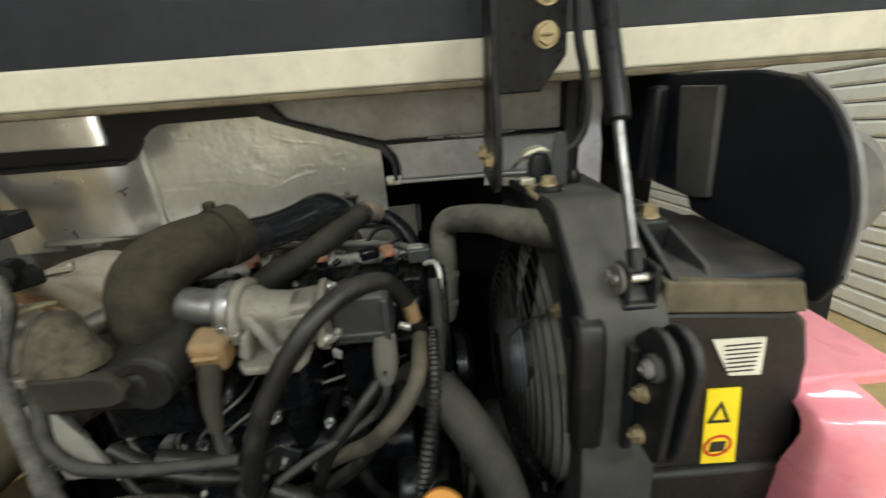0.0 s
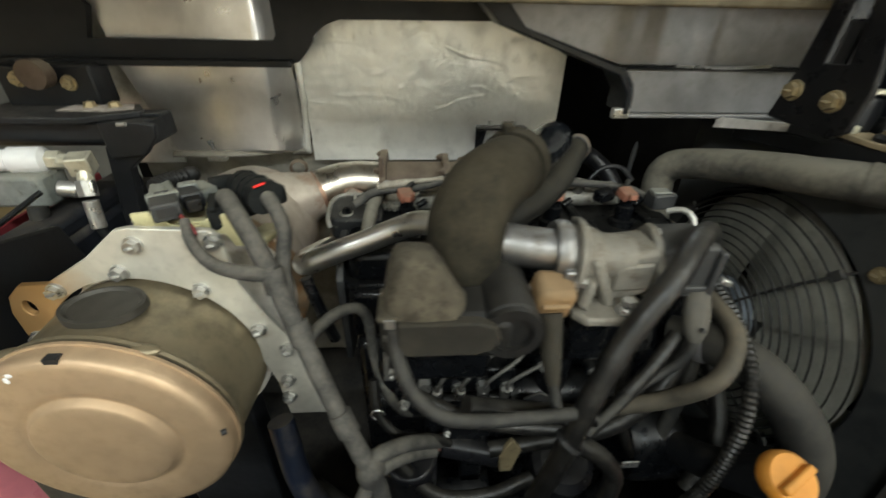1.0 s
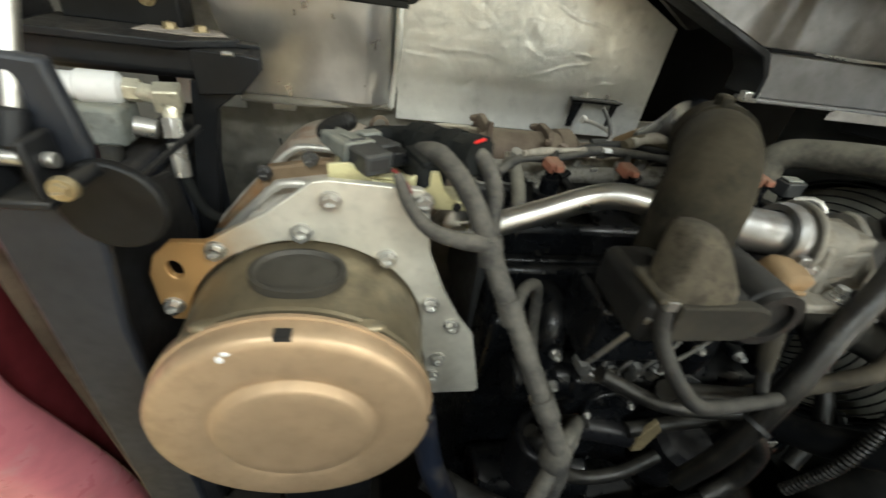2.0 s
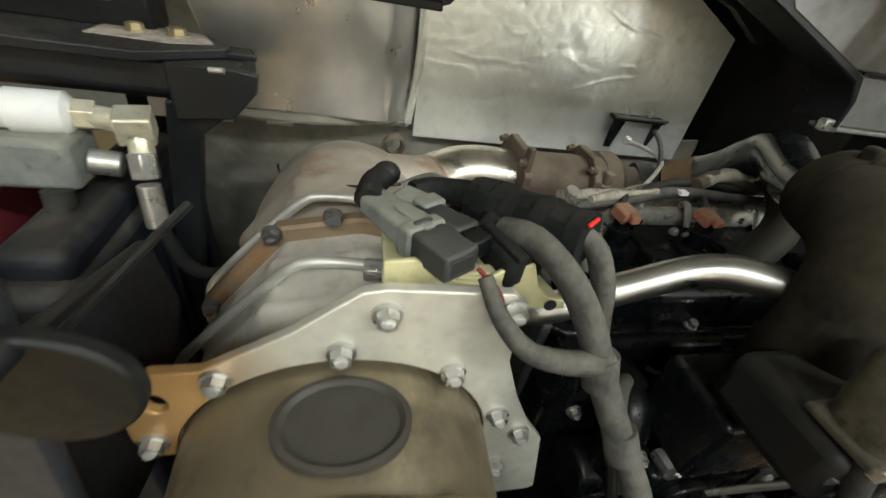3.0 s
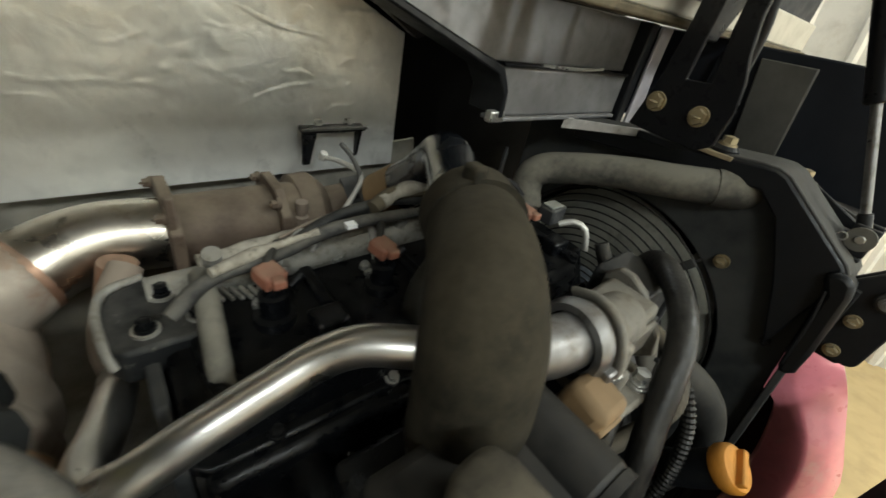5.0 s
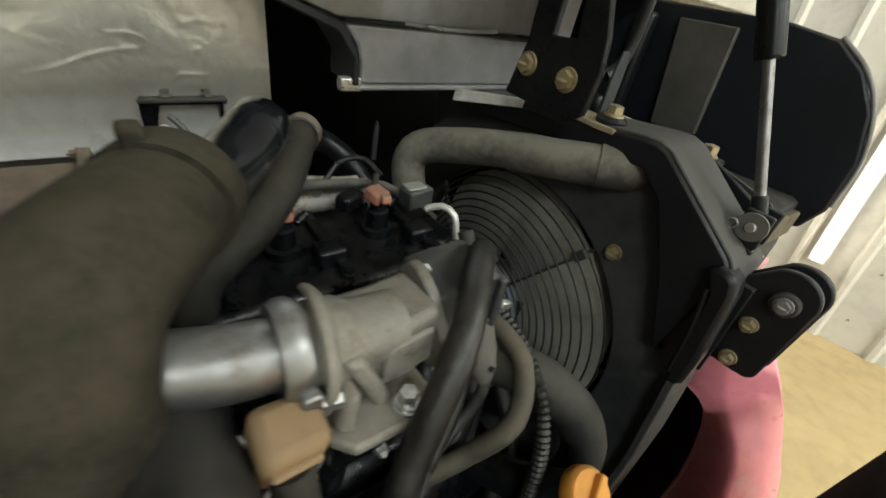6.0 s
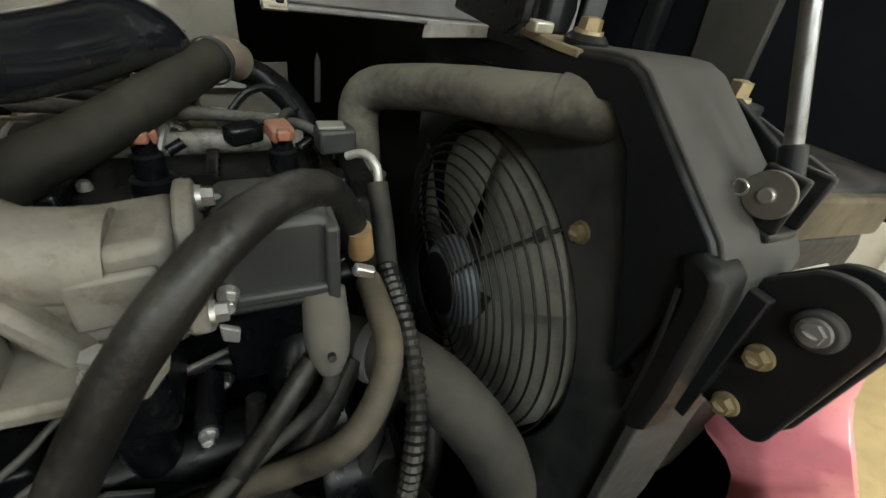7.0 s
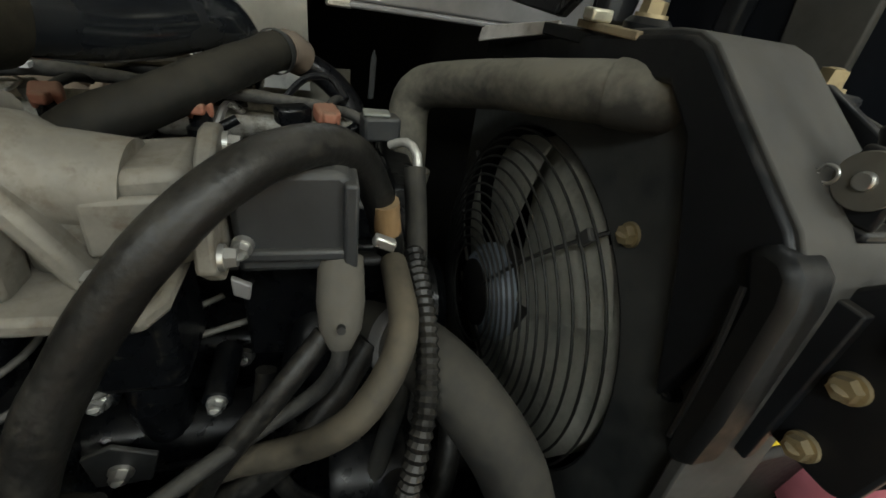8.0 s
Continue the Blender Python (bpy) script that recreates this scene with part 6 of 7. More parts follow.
    part("drive_rib", box((-0.108, 0.42, 1.148), (-0.041, 0.426, 1.155)), GREYBLACK, v, bevel=0.002)
    part("drive_edge", box((-0.049, 0.419, 1.135), (-0.041, 0.48, 1.196)), GREYBLACK, v, bevel=0.002)
    bolt(v, (-0.101, 0.422, 1.158), (0, -1, 0), 0.0045, STEEL)
    part("drive_bracket", slab([(-0.115, 1.03), (-0.05, 1.03), (-0.045, 1.138), (-0.115, 1.138)], "y", 0.462, 0.478), ENGINE, v, bevel=0.003)
    part("bracket_tab", slab([(-0.108, 1.13), (-0.1, 1.126), (-0.098, 1.136), (-0.108, 1.142)], "y", 0.415, 0.419), CHANNEL, v, bevel=0.001)


def hoses():
    u = thing("coolant_hose", (0.03, 0.64, 1.06), "dusty black upper coolant hose bent over the fan", "hose", "coolant hoses")
    part("hose", tube([(0.18, 0.448, 1.246), (0.155, 0.464, 1.2445), (0.135, 0.491, 1.240), (0.12, 0.528, 1.2325), (0.102, 0.585, 1.221), (0.07, 0.645, 1.205), (0.045, 0.675, 1.192), (0.033, 0.68, 1.168), (0.031, 0.66, 1.12), (0.028, 0.64, 1.06)], 0.0222, 24, wobble=0.02), HOSE_TOP, u, smooth=80)
    part("collar", tube([(0.168, 0.456, 1.2455), (0.155, 0.464, 1.2445), (0.139, 0.485, 1.2412)], 0.0236, 24), HOSE_TOP, u, "wide dusty collar", smooth=80)
    d = thing("coolant_hose", (-0.03, 0.46, 1.05), "dusty black lower coolant hose curving to the cooler", "hose", "coolant hoses")
    part("hose", tube([(-0.03, 0.46, 1.05), (0.0, 0.425, 1.066), (0.03, 0.385, 1.058), (0.06, 0.35, 1.02), (0.078, 0.332, 0.96), (0.085, 0.335, 0.88), (0.1, 0.36, 0.78), (0.17, 0.4, 0.72)], 0.0245, 22, wobble=0.02), RUBBER, d, smooth=80)
    part("clip", tube([(-0.012, 0.439, 1.061), (-0.006, 0.432, 1.064)], 0.0262, 24), CHANNEL, d, "dull hose clip")
    b = thing("breather_hose", (-0.16, 0.66, 1.15), "dusty grey breather hose lying over the injectors", "hose")
    part("hose", tube([(-0.09, 0.722, 1.208), (-0.108, 0.69, 1.209), (-0.13, 0.65, 1.203), (-0.155, 0.61, 1.195), (-0.188, 0.578, 1.182), (-0.215, 0.563, 1.172), (-0.238, 0.555, 1.152), (-0.245, 0.552, 1.11)], 0.0185, 22, wobble=0.025), BREATHER, b, smooth=80)
    part("hose_end", tube([(-0.1, 0.704, 1.2095), (-0.092, 0.719, 1.208), (-0.084, 0.732, 1.2)], 0.0193, 20), PINKISH_DUST, b, "pinkish worn hose end")
    part("spring_clip", lathe([(0, 0.0203), (0, 0.0214), (0.006, 0.0214), (0.006, 0.0203)], (-0.103, 0.7, 1.2085), (-0.45, -0.85, 0.0), 24, ring=True), DARK_CHROME, b)
    part("tail_hose", tube([(-0.085, 0.732, 1.195), (-0.06, 0.735, 1.185), (-0.035, 0.72, 1.165), (-0.02, 0.70, 1.14)], 0.014, 14), BLACK_CLEAN, b, "smooth black tail hose")


steel_pipe()
valve()
hoses()


# ---------------------------------------------------------------- wiring
def front_harness():
    w = thing("sensor_harness", (-0.48, 0.42, 1.0), "grey sleeved wiring harness hanging before the engine", "wiring harness")
    part("main_sleeve", tube([(-0.54, 0.492, 1.226), (-0.528, 0.472, 1.233), (-0.512, 0.452, 1.223), (-0.496, 0.437, 1.2), (-0.482, 0.425, 1.17), (-0.468, 0.408, 1.14), (-0.452, 0.39, 1.11), (-0.43, 0.366, 1.064), (-0.406, 0.345, 1.015), (-0.39, 0.336, 0.97), (-0.385, 0.335, 0.9)], 0.0092, 14, wobble=0.06), SLEEVE, w, smooth=80)
    part("upright_sleeve", tube([(-0.493, 0.478, 1.233), (-0.4855, 0.47, 1.228), (-0.4765, 0.46, 1.205), (-0.478, 0.443, 1.178), (-0.472, 0.416, 1.15)], 0.0075, 12, wobble=0.05), SLEEVE, w, smooth=80)
    part("cross_sleeve", tube([(-0.562, 0.452, 1.222), (-0.553, 0.437, 1.205), (-0.535, 0.427, 1.188), (-0.507, 0.424, 1.18), (-0.48, 0.425, 1.178)], 0.0045, 12, r_end=0.0085, wobble=0.05), SLEEVE, w, smooth=80)
    part("side_branch", tube([(-0.456, 0.392, 1.116), (-0.446, 0.42, 1.115), (-0.43, 0.443, 1.114), (-0.412, 0.458, 1.105), (-0.403, 0.462, 1.08), (-0.40, 0.452, 1.04), (-0.388, 0.435, 1.0), (-0.37, 0.43, 0.965), (-0.345, 0.44, 0.94)], 0.0064, 12, wobble=0.05), SLEEVE, w, smooth=80)
    part("right_branch", tube([(-0.40, 0.342, 1.0), (-0.385, 0.352, 1.0), (-0.36, 0.375, 0.978), (-0.335, 0.40, 0.94), (-0.315, 0.42, 0.91)], 0.0088, 12), SLEEVE, w, smooth=80)
    part("right_branch", tube([(-0.395, 0.34, 0.98), (-0.375, 0.355, 0.978), (-0.35, 0.38, 0.95), (-0.33, 0.40, 0.92)], 0.0075, 12), SLEEVE, w, smooth=80)
    part("junction", ball((-0.397, 0.342, 0.985), 0.017, (0.9, 0.9, 1.5)), SLEEVE, w)
    part("hanging_loop", tube([(-0.40, 0.335, 0.97), (-0.415, 0.32, 0.93), (-0.41, 0.318, 0.88), (-0.39, 0.322, 0.86), (-0.382, 0.328, 0.9)], 0.0085, 12), SLEEVE, w, smooth=80)
    for p, d in (((-0.482, 0.425, 1.17), (0.2, -0.3, -0.9)), ((-0.46, 0.40, 1.125), (0.3, -0.4, -0.8)), ((-0.42, 0.357, 1.045), (0.4, -0.4, -0.8))):
        part("tape_wrap", tube([Vector(p) - Vector(d) * 0.012, Vector(p) + Vector(d) * 0.012], 0.0112, 14), SLEEVE, w)
    # grey two-way plug: tapered body, collar, dark open nose, side latch
    back, nose = Vector((-0.6235, 0.531, 1.222)), Vector((-0.576, 0.4535, 1.2285))
    way = (nose - back).normalized()
    span = (nose - back).length
    m = Matrix.Translation(back) @ way.to_track_quat("Y", "Z").to_matrix().to_4x4()

    def plug_box(name, lo, hi, mat, label="", bevel=0.002, pinch=0.0):
        bm = box(lo, hi)
        for v in bm.verts:
            if pinch and v.co.y < (lo[1] + hi[1]) / 2:
                v.co.x *= 1 - pinch
                v.co.z *= 1 - pinch
        bmesh.ops.transform(bm, matrix=m, verts=bm.verts)
        return part(name, bm, mat, w, label, bevel=bevel)
    plug_box("grey_plug", (-0.0125, 0.0, -0.0085), (0.0125, span * 0.6, 0.0085), GREY, "dusty grey sensor plug", 0.003, 0.22)
    plug_box("plug_collar", (-0.0142, span * 0.55, -0.0098), (0.0142, span * 0.68, 0.0098), GREY, "", 0.0025)
    plug_box("plug_nose", (-0.0122, span * 0.66, -0.0085), (0.0122, span, 0.0085), GREYBLACK, "open dark grey plug nose", 0.002)
    plug_box("plug_socket", (-0.0085, span - 0.001, -0.005), (0.0085, span + 0.0006, 0.005), INK)
    plug_box("plug_latch", (-0.0035, span * 0.36, 0.008), (0.0035, span * 0.7, 0.0102), GREY, "", 0.0012)
    plug_box("latch_bridge", (-0.0065, span * 0.6, 0.0088), (0.0065, span * 0.64, 0.0112), GREYBLACK, "", 0.0012)
    plug_box("mate_body", (-0.034, span * 0.35, -0.009), (-0.0135, span * 0.78, 0.0075), GREYBLACK, "dark grey mating plug", 0.0025, 0.15)
    plug_box("mate_collar", (-0.033, span * 0.3, -0.007), (-0.0145, span * 0.45, 0.009), GREY, "", 0.002)
    plug_box("mate_nose", (-0.031, span * 0.76, -0.008), (-0.0155, span * 0.93, 0.0055), ENGINE, "", 0.002)
    part("plug_tail", tube([(-0.624, 0.52, 1.226), (-0.622, 0.535, 1.225), (-0.619, 0.55, 1.223), (-0.611, 0.566, 1.221)], 0.0088, 12, wobble=0.12, ribs=0.0009), PLASTIC, w, "ribbed black plug tail", smooth=40)
    part("tail_knob", ball((-0.609, 0.568, 1.222), 0.0105, (1, 0.8, 0.9)), PLASTIC, w)
    part("small_plug", box((-0.599, 0.525, 1.205), (-0.577, 0.56, 1.219), turn=Matrix.Rotation(radians(50), 4, "Z")), GREY, w, "small dusty grey plug", bevel=0.004)
    # black plug bundle wrapped in cloth tape
    turn = Matrix.Rotation(radians(-38), 4, "Z")
    part("black_plug", box((-0.545, 0.476, 1.203), (-0.507, 0.548, 1.225), turn=turn), TAPE, w, "square black plug", bevel=0.005)
    part("plug_shroud", tube([(-0.545, 0.546, 1.219), (-0.53, 0.527, 1.224), (-0.512, 0.502, 1.229), (-0.4935, 0.476, 1.2335)], 0.0165, 9, flat=0.82, wobble=0.3, step=0.009), TAPE, w, "cloth-taped black plug", smooth=25)
    for k, (u, r) in enumerate(((0.1, 0.018), (0.36, 0.0178), (0.62, 0.0185), (0.9, 0.0182))):
        p, q = Vector((-0.545, 0.546, 1.219)), Vector((-0.4935, 0.476, 1.2335))
        at = p.lerp(q, u)
        part("tape_turn", tube([at, at + (q - p).normalized() * 0.011], r, 11, flat=0.84, wobble=0.12), TAPE, w, smooth=30)
    part("black_plug", box((-0.553, 0.462, 1.204), (-0.523, 0.503, 1.228), turn=Matrix.Rotation(radians(20), 4, "Z")), TAPE, w, bevel=0.005)
    part("plug_rib", box((-0.549, 0.457, 1.226), (-0.541, 0.495, 1.231), turn=Matrix.Rotation(radians(20), 4, "Z")), TAPE, w, bevel=0.0015)
    part("taped_lead", tube([(-0.545, 0.546, 1.219), (-0.556, 0.56, 1.214), (-0.571, 0.567, 1.21), (-0.588, 0.562, 1.208)], 0.0105, 9, wobble=0.25), TAPE, w, smooth=40)
    part("red_lock", cyl((-0.5, 0.469, 1.2467), (-0.4905, 0.4752, 1.2484), 0.0015, seg=6), REDLOCK, w, "red locking tab", bevel=0.001)
    part("red_wire", tube([(-0.566, 0.455, 1.225), (-0.555, 0.448, 1.217), (-0.551, 0.444, 1.21)], 0.0015, 7), DARK_RED, w)


def side_harness():
    w = thing("engine_harness", (-0.1, 0.36, 0.95), "dark wiring loom arching beside the recirculation valve", "wiring harness")
    line = [(-0.013, 0.476, 1.12), (-0.018, 0.472, 1.141), (-0.026, 0.466, 1.168), (-0.04, 0.455, 1.197), (-0.059, 0.438, 1.21), (-0.08, 0.419, 1.211), (-0.095, 0.404, 1.207), (-0.109, 0.391, 1.199), (-0.126, 0.379, 1.183), (-0.142, 0.371, 1.163), (-0.158, 0.363, 1.138), (-0.172, 0.354, 1.112), (-0.19, 0.342, 1.06), (-0.205, 0.337, 0.98), (-0.215, 0.345, 0.9)]
    part("outer_loom", tube(line, 0.0112, 16, wobble=0.04), LOOM_DARK, w, "smooth dark loom", smooth=80)
    # grey boot with a dark hole and its cable
    bm = lathe([(0, 0.008), (0.003, 0.0125), (0.03, 0.0138), (0.048, 0.012), (0.06, 0.0065)], (0, 0, 0), (0, 0, 1), 20)
    bmesh.ops.transform(bm, matrix=Matrix.Translation((-0.05, 0.43, 1.148)) @ turn_to((-0.02, -0.45, -0.9)) @ Matrix.Diagonal((1.05, 0.75, 1, 1)), verts=bm.verts)
    part("grey_boot", bm, BOOT, w, "grey rubber plug boot", smooth=60)
    part("boot_hole", cyl((-0.0508, 0.404, 1.112), (-0.051, 0.398, 1.114), 0.0026, seg=10), INK, w)
    part("boot_cable", tube([(-0.051, 0.406, 1.1), (-0.052, 0.402, 1.085), (-0.06, 0.4, 1.068), (-0.075, 0.4, 1.05), (-0.105, 0.392, 1.035), (-0.14, 0.37, 1.03), (-0.175, 0.35, 1.02)], 0.0056, 10), LOOM, w, smooth=80)
    part("pale_hose", tube([(-0.012, 0.462, 1.115), (-0.012, 0.437, 1.114), (-0.013, 0.405, 1.11), (-0.02, 0.386, 1.1), (-0.034, 0.371, 1.086), (-0.051, 0.366, 1.068), (-0.08, 0.38, 1.03), (-0.12, 0.395, 1.0), (-0.15, 0.40, 0.98)], 0.0098, 14, wobble=0.04), PALE_HOSE, w, "pale dusty hose", smooth=80)
    part("copper_wrap", tube([(-0.021, 0.462, 1.165), (-0.017, 0.466, 1.14)], 0.0095, 12), TAN, w, "tan taped sleeve")
    part("corrugated_sleeve", tube([(0.004, 0.47, 1.12), (0.004, 0.42, 1.105), (0.0, 0.378, 1.078), (-0.01, 0.35, 1.045), (-0.02, 0.335, 1.0), (-0.03, 0.33, 0.94), (-0.04, 0.34, 0.86)], 0.0072, 12, ribs=0.0008), LOOM_DARK, w, "corrugated black sleeve", smooth=20)
    part("back_cable", tube([(0.012, 0.53, 1.16), (0.012, 0.50, 1.12), (0.01, 0.47, 1.07), (0.0, 0.44, 1.0), (-0.02, 0.42, 0.9)], 0.009, 10), RUBBER, w, smooth=80)
    part("hook_pipe", tube([(0.0, 0.588, 1.158), (0.012, 0.575, 1.166), (0.02, 0.56, 1.16), (0.02, 0.55, 1.135)], 0.0042, 10), PIPE, w, "bent pale pipe", smooth=80)
    for pts, r in (
        ([(-0.06, 0.42, 1.09), (-0.09, 0.40, 1.06), (-0.13, 0.385, 1.01), (-0.16, 0.39, 0.93)], 0.008),
        ([(-0.03, 0.43, 1.07), (-0.07, 0.40, 1.02), (-0.12, 0.39, 0.97), (-0.2, 0.40, 0.93), (-0.26, 0.40, 0.92)], 0.01),
        ([(-0.19, 0.36, 1.0), (-0.15, 0.355, 0.975), (-0.125, 0.35, 0.94), (-0.13, 0.345, 0.89), (-0.16, 0.34, 0.86)], 0.011),
        ([(-0.30, 0.36, 1.06), (-0.26, 0.37, 1.04), (-0.22, 0.36, 1.045), (-0.17, 0.35, 1.05)], 0.0105),
        ([(-0.36, 0.38, 1.06), (-0.30, 0.365, 1.035), (-0.25, 0.36, 1.025), (-0.19, 0.35, 1.03)], 0.008),
        ([(-0.39, 0.40, 0.93), (-0.33, 0.38, 0.86), (-0.26, 0.38, 0.85), (-0.2, 0.39, 0.87)], 0.009),
        ([(-0.10, 0.43, 1.05), (-0.105, 0.41, 1.0), (-0.09, 0.40, 0.94), (-0.06, 0.41, 0.88)], 0.007),
        ([(0.02, 0.5, 1.02), (0.05, 0.46, 0.98), (0.04, 0.40, 0.92), (0.0, 0.37, 0.86)], 0.011),
    ):
        part("loose_loom", tube(pts, r, 12, wobble=0.04), LOOM_DARK, w, smooth=80)
    for x, y, z in ((-0.196, 0.339, 1.03), (-0.26, 0.37, 1.04)):
        part("cable_tie", lathe([(0, 0.013), (0, 0.0148), (0.005, 0.0148), (0.005, 0.013)], (x, y, z), (-0.6, -0.2, -0.75), 16, ring=True), INK, w)
    part("spring_clip", box((-0.032, 0.424, 1.152), (-0.018, 0.431, 1.159), turn=Matrix.Rotation(0.4, 4, "Y")), STEEL, w, "bright spring clip", bevel=0.0015)


def rail_harness():
    w = thing("injector_harness", (-0.2, 0.63, 1.15), "dusty grey injector wiring along the rocker cover", "wiring harness")
    part("trunk", tube([(-0.43, 0.60, 1.165), (-0.40, 0.615, 1.178), (-0.345, 0.628, 1.178), (-0.29, 0.635, 1.188), (-0.235, 0.64, 1.186), (-0.17, 0.645, 1.18), (-0.1, 0.645, 1.176), (-0.04, 0.635, 1.172), (-0.015, 0.615, 1.165)], 0.0056, 12, wobble=0.4), SLEEVE, w, smooth=80)
    part("second_trunk", tube([(-0.33, 0.64, 1.178), (-0.28, 0.655, 1.188), (-0.22, 0.662, 1.19), (-0.17, 0.66, 1.185), (-0.13, 0.68, 1.175)], 0.0048, 10, wobble=0.4), LOOM, w, smooth=80)
    for x in CYL_X:
        part("pigtail", tube([(x, 0.612, 1.182), (x + 0.008, 0.625, 1.186), (x + 0.016, 0.638, 1.182)], 0.0038, 8), LOOM, w, smooth=80)
    part("pale_sleeve", tube([(-0.245, 0.65, 1.192), (-0.215, 0.66, 1.2), (-0.18, 0.662, 1.198), (-0.15, 0.655, 1.19)], 0.008, 10, wobble=0.1), DUSTY, w, "pale dusty sleeve", smooth=80)
    part("grey_plug", box((-0.026, 0.587, 1.16), (0.008, 0.61, 1.182), turn=Matrix.Rotation(0.15, 4, "Z")), GREYBLACK, w, "dark grey sensor plug", bevel=0.003)
    part("plug_cap", box((-0.025, 0.589, 1.182), (-0.001, 0.606, 1.1855)), GREY, w, bevel=0.0015)
    part("side_plug", box((-0.1, 0.60, 1.165), (-0.07, 0.618, 1.182), turn=Matrix.Rotation(0.5, 4, "Z")), ENGINE, w, bevel=0.004)
    part("loop_wire", tube([(-0.095, 0.65, 1.176), (-0.075, 0.655, 1.195), (-0.052, 0.645, 1.2), (-0.038, 0.63, 1.185)], 0.0035, 8), BLACK_CLEAN, w)
    for pts, r in (([(-0.40, 0.668, 1.158), (-0.33, 0.674, 1.160), (-0.27, 0.668, 1.158), (-0.22, 0.672, 1.161)], 0.007), ([(-0.235, 0.652, 1.196), (-0.2, 0.66, 1.203), (-0.165, 0.658, 1.2)], 0.0065), ([(-0.13, 0.668, 1.164), (-0.09, 0.67, 1.166), (-0.05, 0.664, 1.162)], 0.0065), ([(-0.40, 0.612, 1.186), (-0.36, 0.625, 1.187), (-0.31, 0.632, 1.19)], 0.004)):
        part("dust_crust", tube(pts, r, 9, wobble=0.7, step=0.004), CRUST, w, "crust of pale dust", smooth=80)
    part("pale_lead", tube([(-0.146, 0.668, 1.17), (-0.125, 0.672, 1.17), (-0.104, 0.67, 1.168)], 0.0042, 9, wobble=0.15), CRUST, w, "pale flat lead")
    part("white_tie", box((-0.15, 0.628, 1.184), (-0.138, 0.64, 1.188)), WHITE, w)
    part("white_tie", box((-0.285, 0.625, 1.19), (-0.275, 0.633, 1.194)), WHITE, w)
    # small fittings among the wires
    part("bare_loop", tube([(-0.345, 0.63, 1.166), (-0.333, 0.645, 1.174), (-0.315, 0.658, 1.178), (-0.3, 0.655, 1.172), (-0.312, 0.64, 1.164)], 0.0017, 7), PIPE, w, "thin pale wire loop", smooth=80)
    part("cross_lead", tube([(-0.335, 0.66, 1.172), (-0.3, 0.668, 1.178), (-0.25, 0.672, 1.184), (-0.2, 0.678, 1.178)], 0.0018, 7), PINKISH_DUST, w, "thin pinkish lead", smooth=80)
    for x, y, z, a in ((-0.301, 0.61, 1.172, 0.4), (-0.348, 0.61, 1.172, 0.9), (-0.272, 0.603, 1.154, 0.2), (-0.195, 0.615, 1.168, 0.6)):
        clip = Matrix.Translation((x, y, z)) @ Matrix.Rotation(a, 4, "Z")
        bm = box((-0.005, -0.002, -0.002), (0.005, 0.002, 0.002))
        bm.transform(clip)
        part("wire_clip", bm, STEEL, w, "bright wire clip", bevel=0.0006)
    for k in range(6):
        bm = box((-0.0016, -0.0095, 0.0), (0.0016, 0.0095, 0.004))
        bm.transform(Matrix.Translation((-0.394 + 0.0068 * k, 0.6365 - 0.0022 * k, 1.143)) @ Matrix.Rotation(0.28, 4, "Z"))
        part("cover_fin", bm, PALE_CAST, bpy.data.objects["diesel_engine"], "pale worn fin", bevel=0.0006)
    for x, y in ((-0.368, 0.616), (-0.262, 0.628), (-0.2, 0.59), (-0.115, 0.585)):
        bolt(bpy.data.objects["diesel_engine"], (x, y, 1.1405), (0, 0, 1), 0.0042, STEEL, tall=0.005)
    part("upright_lever", slab([(-0.011, 1.17), (-0.0045, 1.17), (-0.003, 1.212), (-0.006, 1.221), (-0.009, 1.212)], "y", 0.70, 0.7035), GREYBLACK, w, "dull upright lever", bevel=0.0008)


front_harness()
side_harness()
rail_harness()


# ---------------------------------------------------------------- small things low in the bay
def oil_cap():
    c = thing("oil_filler_cap", (0.002, 0.297, 0.95), "orange oil filler cap on a black neck", "filler cap")
    d = Vector((0.0, -0.55, 0.83)).normalized()
    p = Vector((0.002, 0.302, 1.012))
    part("cap_disc", lathe([(0, 0), (0, 0.023), (0.004, 0.025), (0.014, 0.025), (0.018, 0.022), (0.019, 0.0)], p, d, 28), ORANGE, c, "orange plastic cap")
    m = Matrix.Translation(p + d * 0.021) @ turn_to(d) @ Matrix.Rotation(0.5, 4, "Z") @ Matrix.Diagonal((0.04, 0.008, 0.011, 1))
    bm = bmesh.new()
    bmesh.ops.create_cube(bm, size=1, matrix=m)
    part("grip", bm, ORANGE, c, bevel=0.002)
    part("neck", tube([p + d * 0.004, p - d * 0.05, p - d * 0.1 + Vector((0, 0.03, -0.02)), (0.0, 0.46, 0.86), (-0.02, 0.51, 0.84)], 0.021, 16), BLACK, c)


oil_cap()


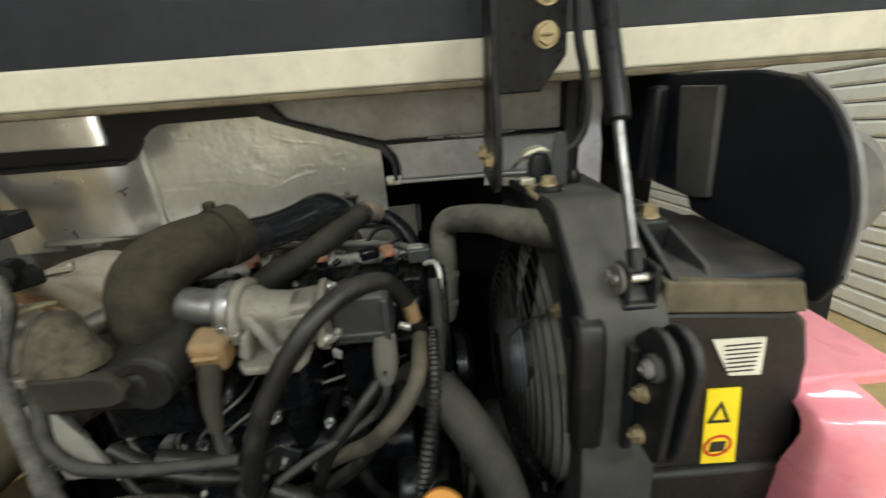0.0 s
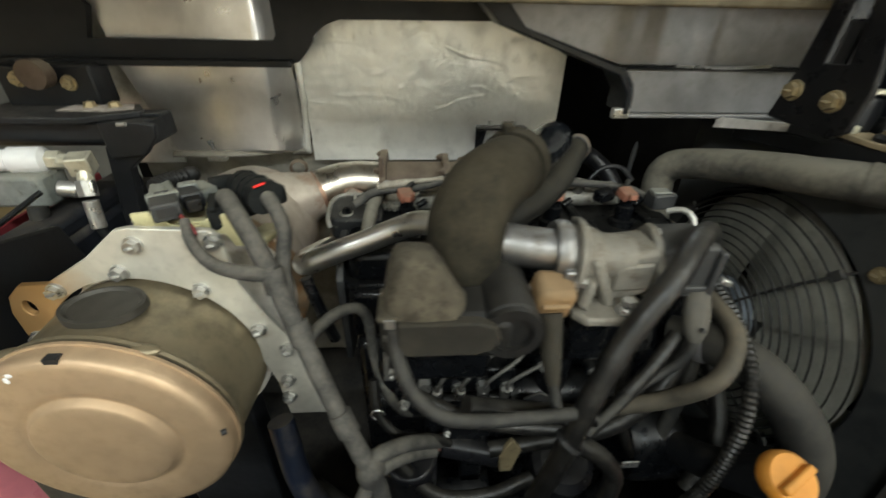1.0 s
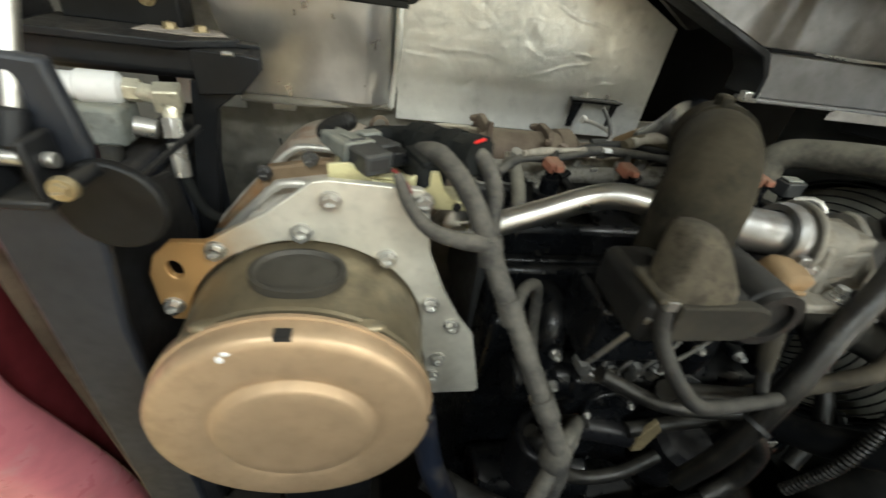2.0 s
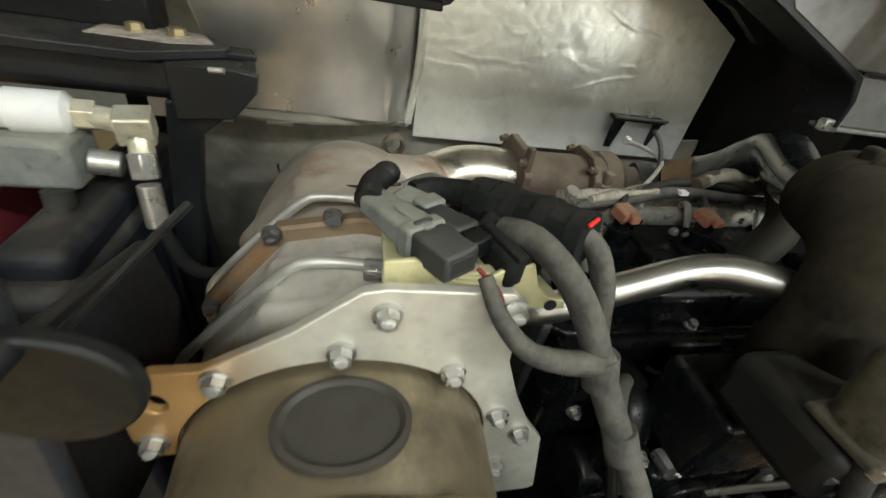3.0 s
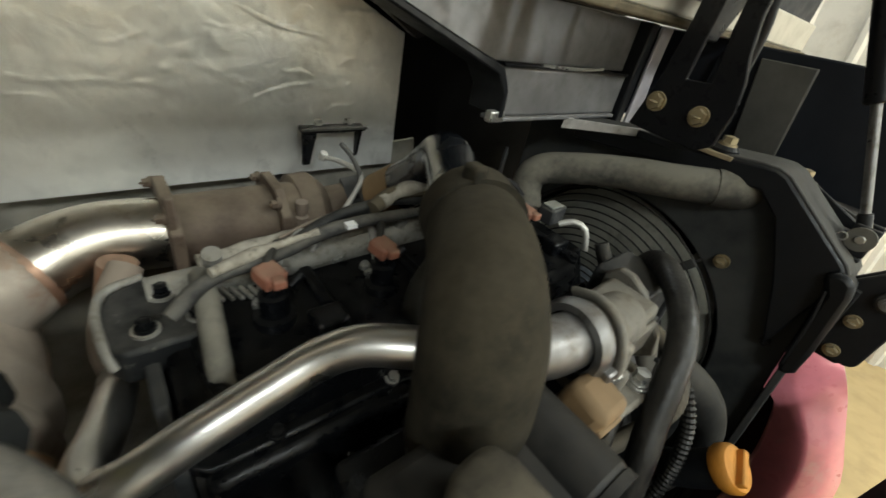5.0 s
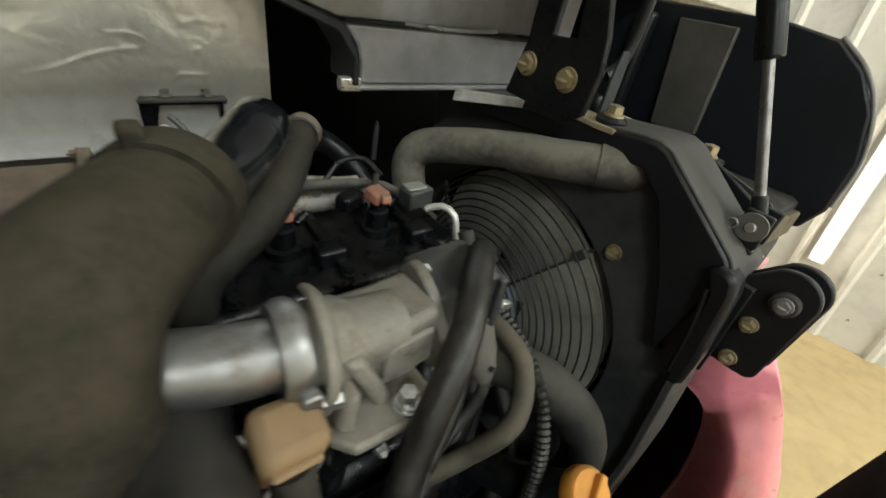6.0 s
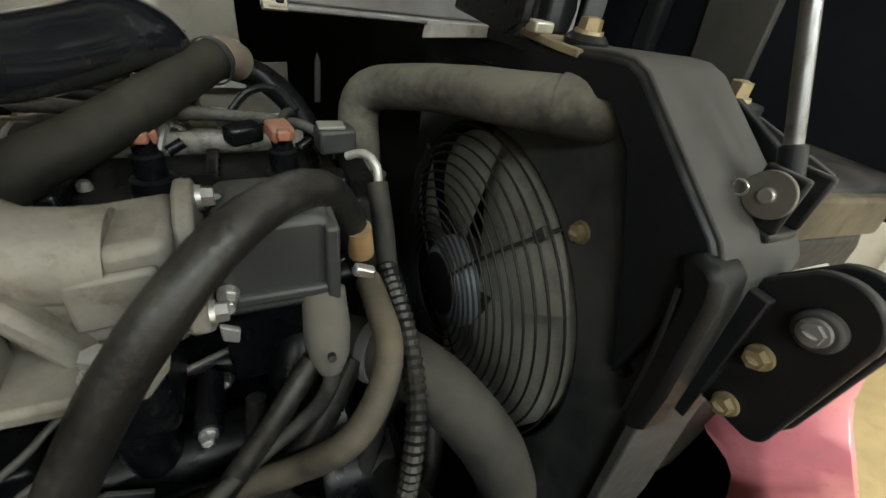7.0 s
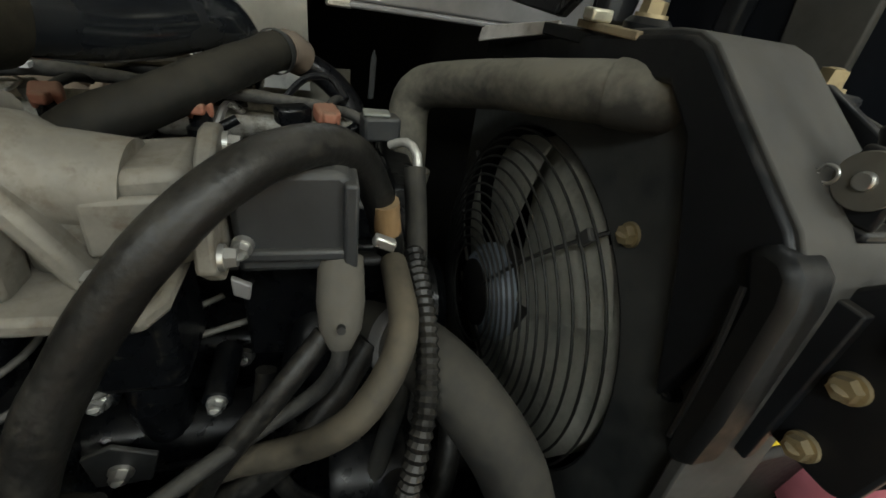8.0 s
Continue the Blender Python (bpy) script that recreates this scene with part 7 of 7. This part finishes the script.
def low_connectors():
    c = thing("fuse_connector", (-0.28, 0.42, 0.85), "black connector with a pink seal and a brass clip", "connector")
    part("shell", cyl((-0.318, 0.42, 0.905), (-0.245, 0.405, 0.90), 0.017, seg=16), BLACK_CLEAN, c, bevel=0.003)
    part("pink_seal", cyl((-0.322, 0.42, 0.91), (-0.314, 0.419, 0.91), 0.012, seg=14), PINKISH, c, "pink rubber seal")
    part("brass_clip", slab([(-0.245, 0.885), (-0.23, 0.885), (-0.222, 0.93), (-0.235, 0.95), (-0.248, 0.92)], "y", 0.39, 0.397), BRASS, c, "dull brass clip", bevel=0.001)
    part("mount", box((-0.29, 0.425, 0.80), (-0.26, 0.50, 0.90)), ENGINE, c, bevel=0.003)
    part("steel_tag", box((-0.11, 0.36, 0.935), (-0.09, 0.362, 0.945)), STEEL, c)
    s = thing("coolant_pump", (-0.2, 0.4, 0.6), "black lower pump housing beneath the wiring", "pump")
    part("body", lathe([(0, 0.02), (0.0, 0.06), (0.02, 0.07), (0.08, 0.07), (0.1, 0.045)], (-0.2, 0.42, 0.62), (0, -0.3, 1), 26), ENGINE, s)
    part("side_arm", tube([(-0.2, 0.43, 0.66), (-0.1, 0.42, 0.68), (-0.03, 0.44, 0.72)], 0.026, 14), ENGINE, s)
    part("pedestal", box((-0.25, 0.40, 0.44), (-0.15, 0.5, 0.63)), ENGINE, s, bevel=0.006)
    solo("belly_hose", tube([(-0.5, 0.42, 0.8), (-0.42, 0.38, 0.78), (-0.3, 0.36, 0.74), (-0.1, 0.36, 0.76), (0.05, 0.40, 0.7)], 0.02, 14), PLASTIC, "black hose low in the bay", "hose", smooth=80)
    solo("blue_hose", tube([(-0.52, 0.43, 0.95), (-0.5, 0.40, 0.86), (-0.46, 0.39, 0.76), (-0.44, 0.42, 0.66)], 0.016, 14), BLUE, "dark blue hose beside the canister", "hose", smooth=80)


def injection_lines():
    """Thin steel lines, unions and brackets on the dark flank of the engine."""
    g = thing("injection_pump", (-0.3, 0.46, 0.9), "black injection pump with thin steel lines and bright unions", "pump")
    part("pump_body", box((-0.34, 0.425, 0.90), (-0.23, 0.47, 0.985)), ENGINE, g, bevel=0.008)
    part("pump_cover", slab(ring2d(-0.285, 0.94, 0.034, n=28), "y", 0.415, 0.427), ENGINE, g, "round black pump cover", bevel=0.003)
    for k in range(6):
        a = radians(60 * k + 15)
        bolt(g, (-0.285 + 0.028 * math.cos(a), 0.415, 0.94 + 0.028 * math.sin(a)), (0, -1, 0), 0.0038, STEEL if k % 3 == 0 else ENGINE, tall=0.004)
    rng = random.Random(21)
    for k in range(4):
        x = -0.325 + 0.028 * k
        part("union", cyl((x, 0.43, 0.985), (x, 0.424, 1.004), 0.0068, seg=6), STEEL, g, "bright hex union", bevel=0.0008)
        part("fuel_line", tube([(x, 0.424, 1.002), (x + 0.004, 0.42, 1.022), (x + 0.02 + 0.01 * k, 0.432, 1.045), (x + 0.04 + 0.012 * k, 0.455, 1.052 + 0.004 * rng.random()), (CYL_X[k] + 0.02, 0.5, 1.06)], 0.0026, 8), DULL_PIPE, g, "thin dull steel line", smooth=80)
    part("bracket", slab([(-0.22, 0.955), (-0.185, 0.955), (-0.175, 0.985), (-0.2, 1.0), (-0.22, 0.99)], "y", 0.418, 0.422), GREYBLACK, g, bevel=0.001)
    bolt(g, (-0.2, 0.418, 0.972), (0, -1, 0), 0.0065, STEEL)
    for x, z in ((-0.378, 1.03), (-0.365, 0.975), (-0.20, 1.035), (-0.135, 1.02)):
        bolt(g, (x, 0.43, z), (0, -1, 0.2), 0.0055, STEEL)
        part("stud_boss", cyl((x, 0.431, z), (x, 0.48, z), 0.01, seg=14), ENGINE, g)
    part("drain_tube", tube([(-0.4, 0.43, 1.02), (-0.395, 0.41, 0.985), (-0.37, 0.40, 0.955), (-0.33, 0.405, 0.94), (-0.3, 0.415, 0.905)], 0.0055, 10), LOOM_DARK, g, smooth=80)
    part("spring_clip", tube([(-0.395 + 0.008 * math.cos(a), 0.408, 0.985 + 0.008 * math.sin(a)) for a in (0, 1, 2, 3, 4, 5)], 0.0012, 6), STEEL, g)


injection_lines()
low_connectors()


# ---------------------------------------------------------------- beyond the machine
def tyre():
    t = tagged(new("spare_tyre"), "grey-black tyre standing by the roller door", "tyre")
    t.location = (1.62, 1.72, 1.02)
    t.rotation_euler = (0, 0, radians(-42))
    bm = bmesh.new()
    rings = []
    for k in range(40):
        a = 2 * math.pi * k / 40
        rings.append([])
        for q in range(12):
            b = 2 * math.pi * q / 12
            r = 0.21 + 0.08 * math.copysign(abs(math.cos(b)) ** 0.6, math.cos(b))
            rings[-1].append(bm.verts.new((r * math.cos(a), 0.1 * math.copysign(abs(math.sin(b)) ** 0.6, math.sin(b)), r * math.sin(a))))
    for k in range(40):
        for q in range(12):
            bm.faces.new((rings[k][q], rings[(k + 1) % 40][q], rings[(k + 1) % 40][(q + 1) % 12], rings[k][(q + 1) % 12]))
    o = finish("tread", bm, TYRE)
    o.parent = t
    o = finish("rim", lathe([(-0.06, 0.0), (-0.06, 0.06), (-0.04, 0.12), (-0.06, 0.145), (0.06, 0.145), (0.06, 0.0)], (0, 0, 0), (0, 1, 0)), GREY)
    o.parent = t
    o = finish("stand", box((-0.18, -0.12, -1.02), (0.18, 0.12, -0.285)), BLACK)
    o.parent = t


tyre()
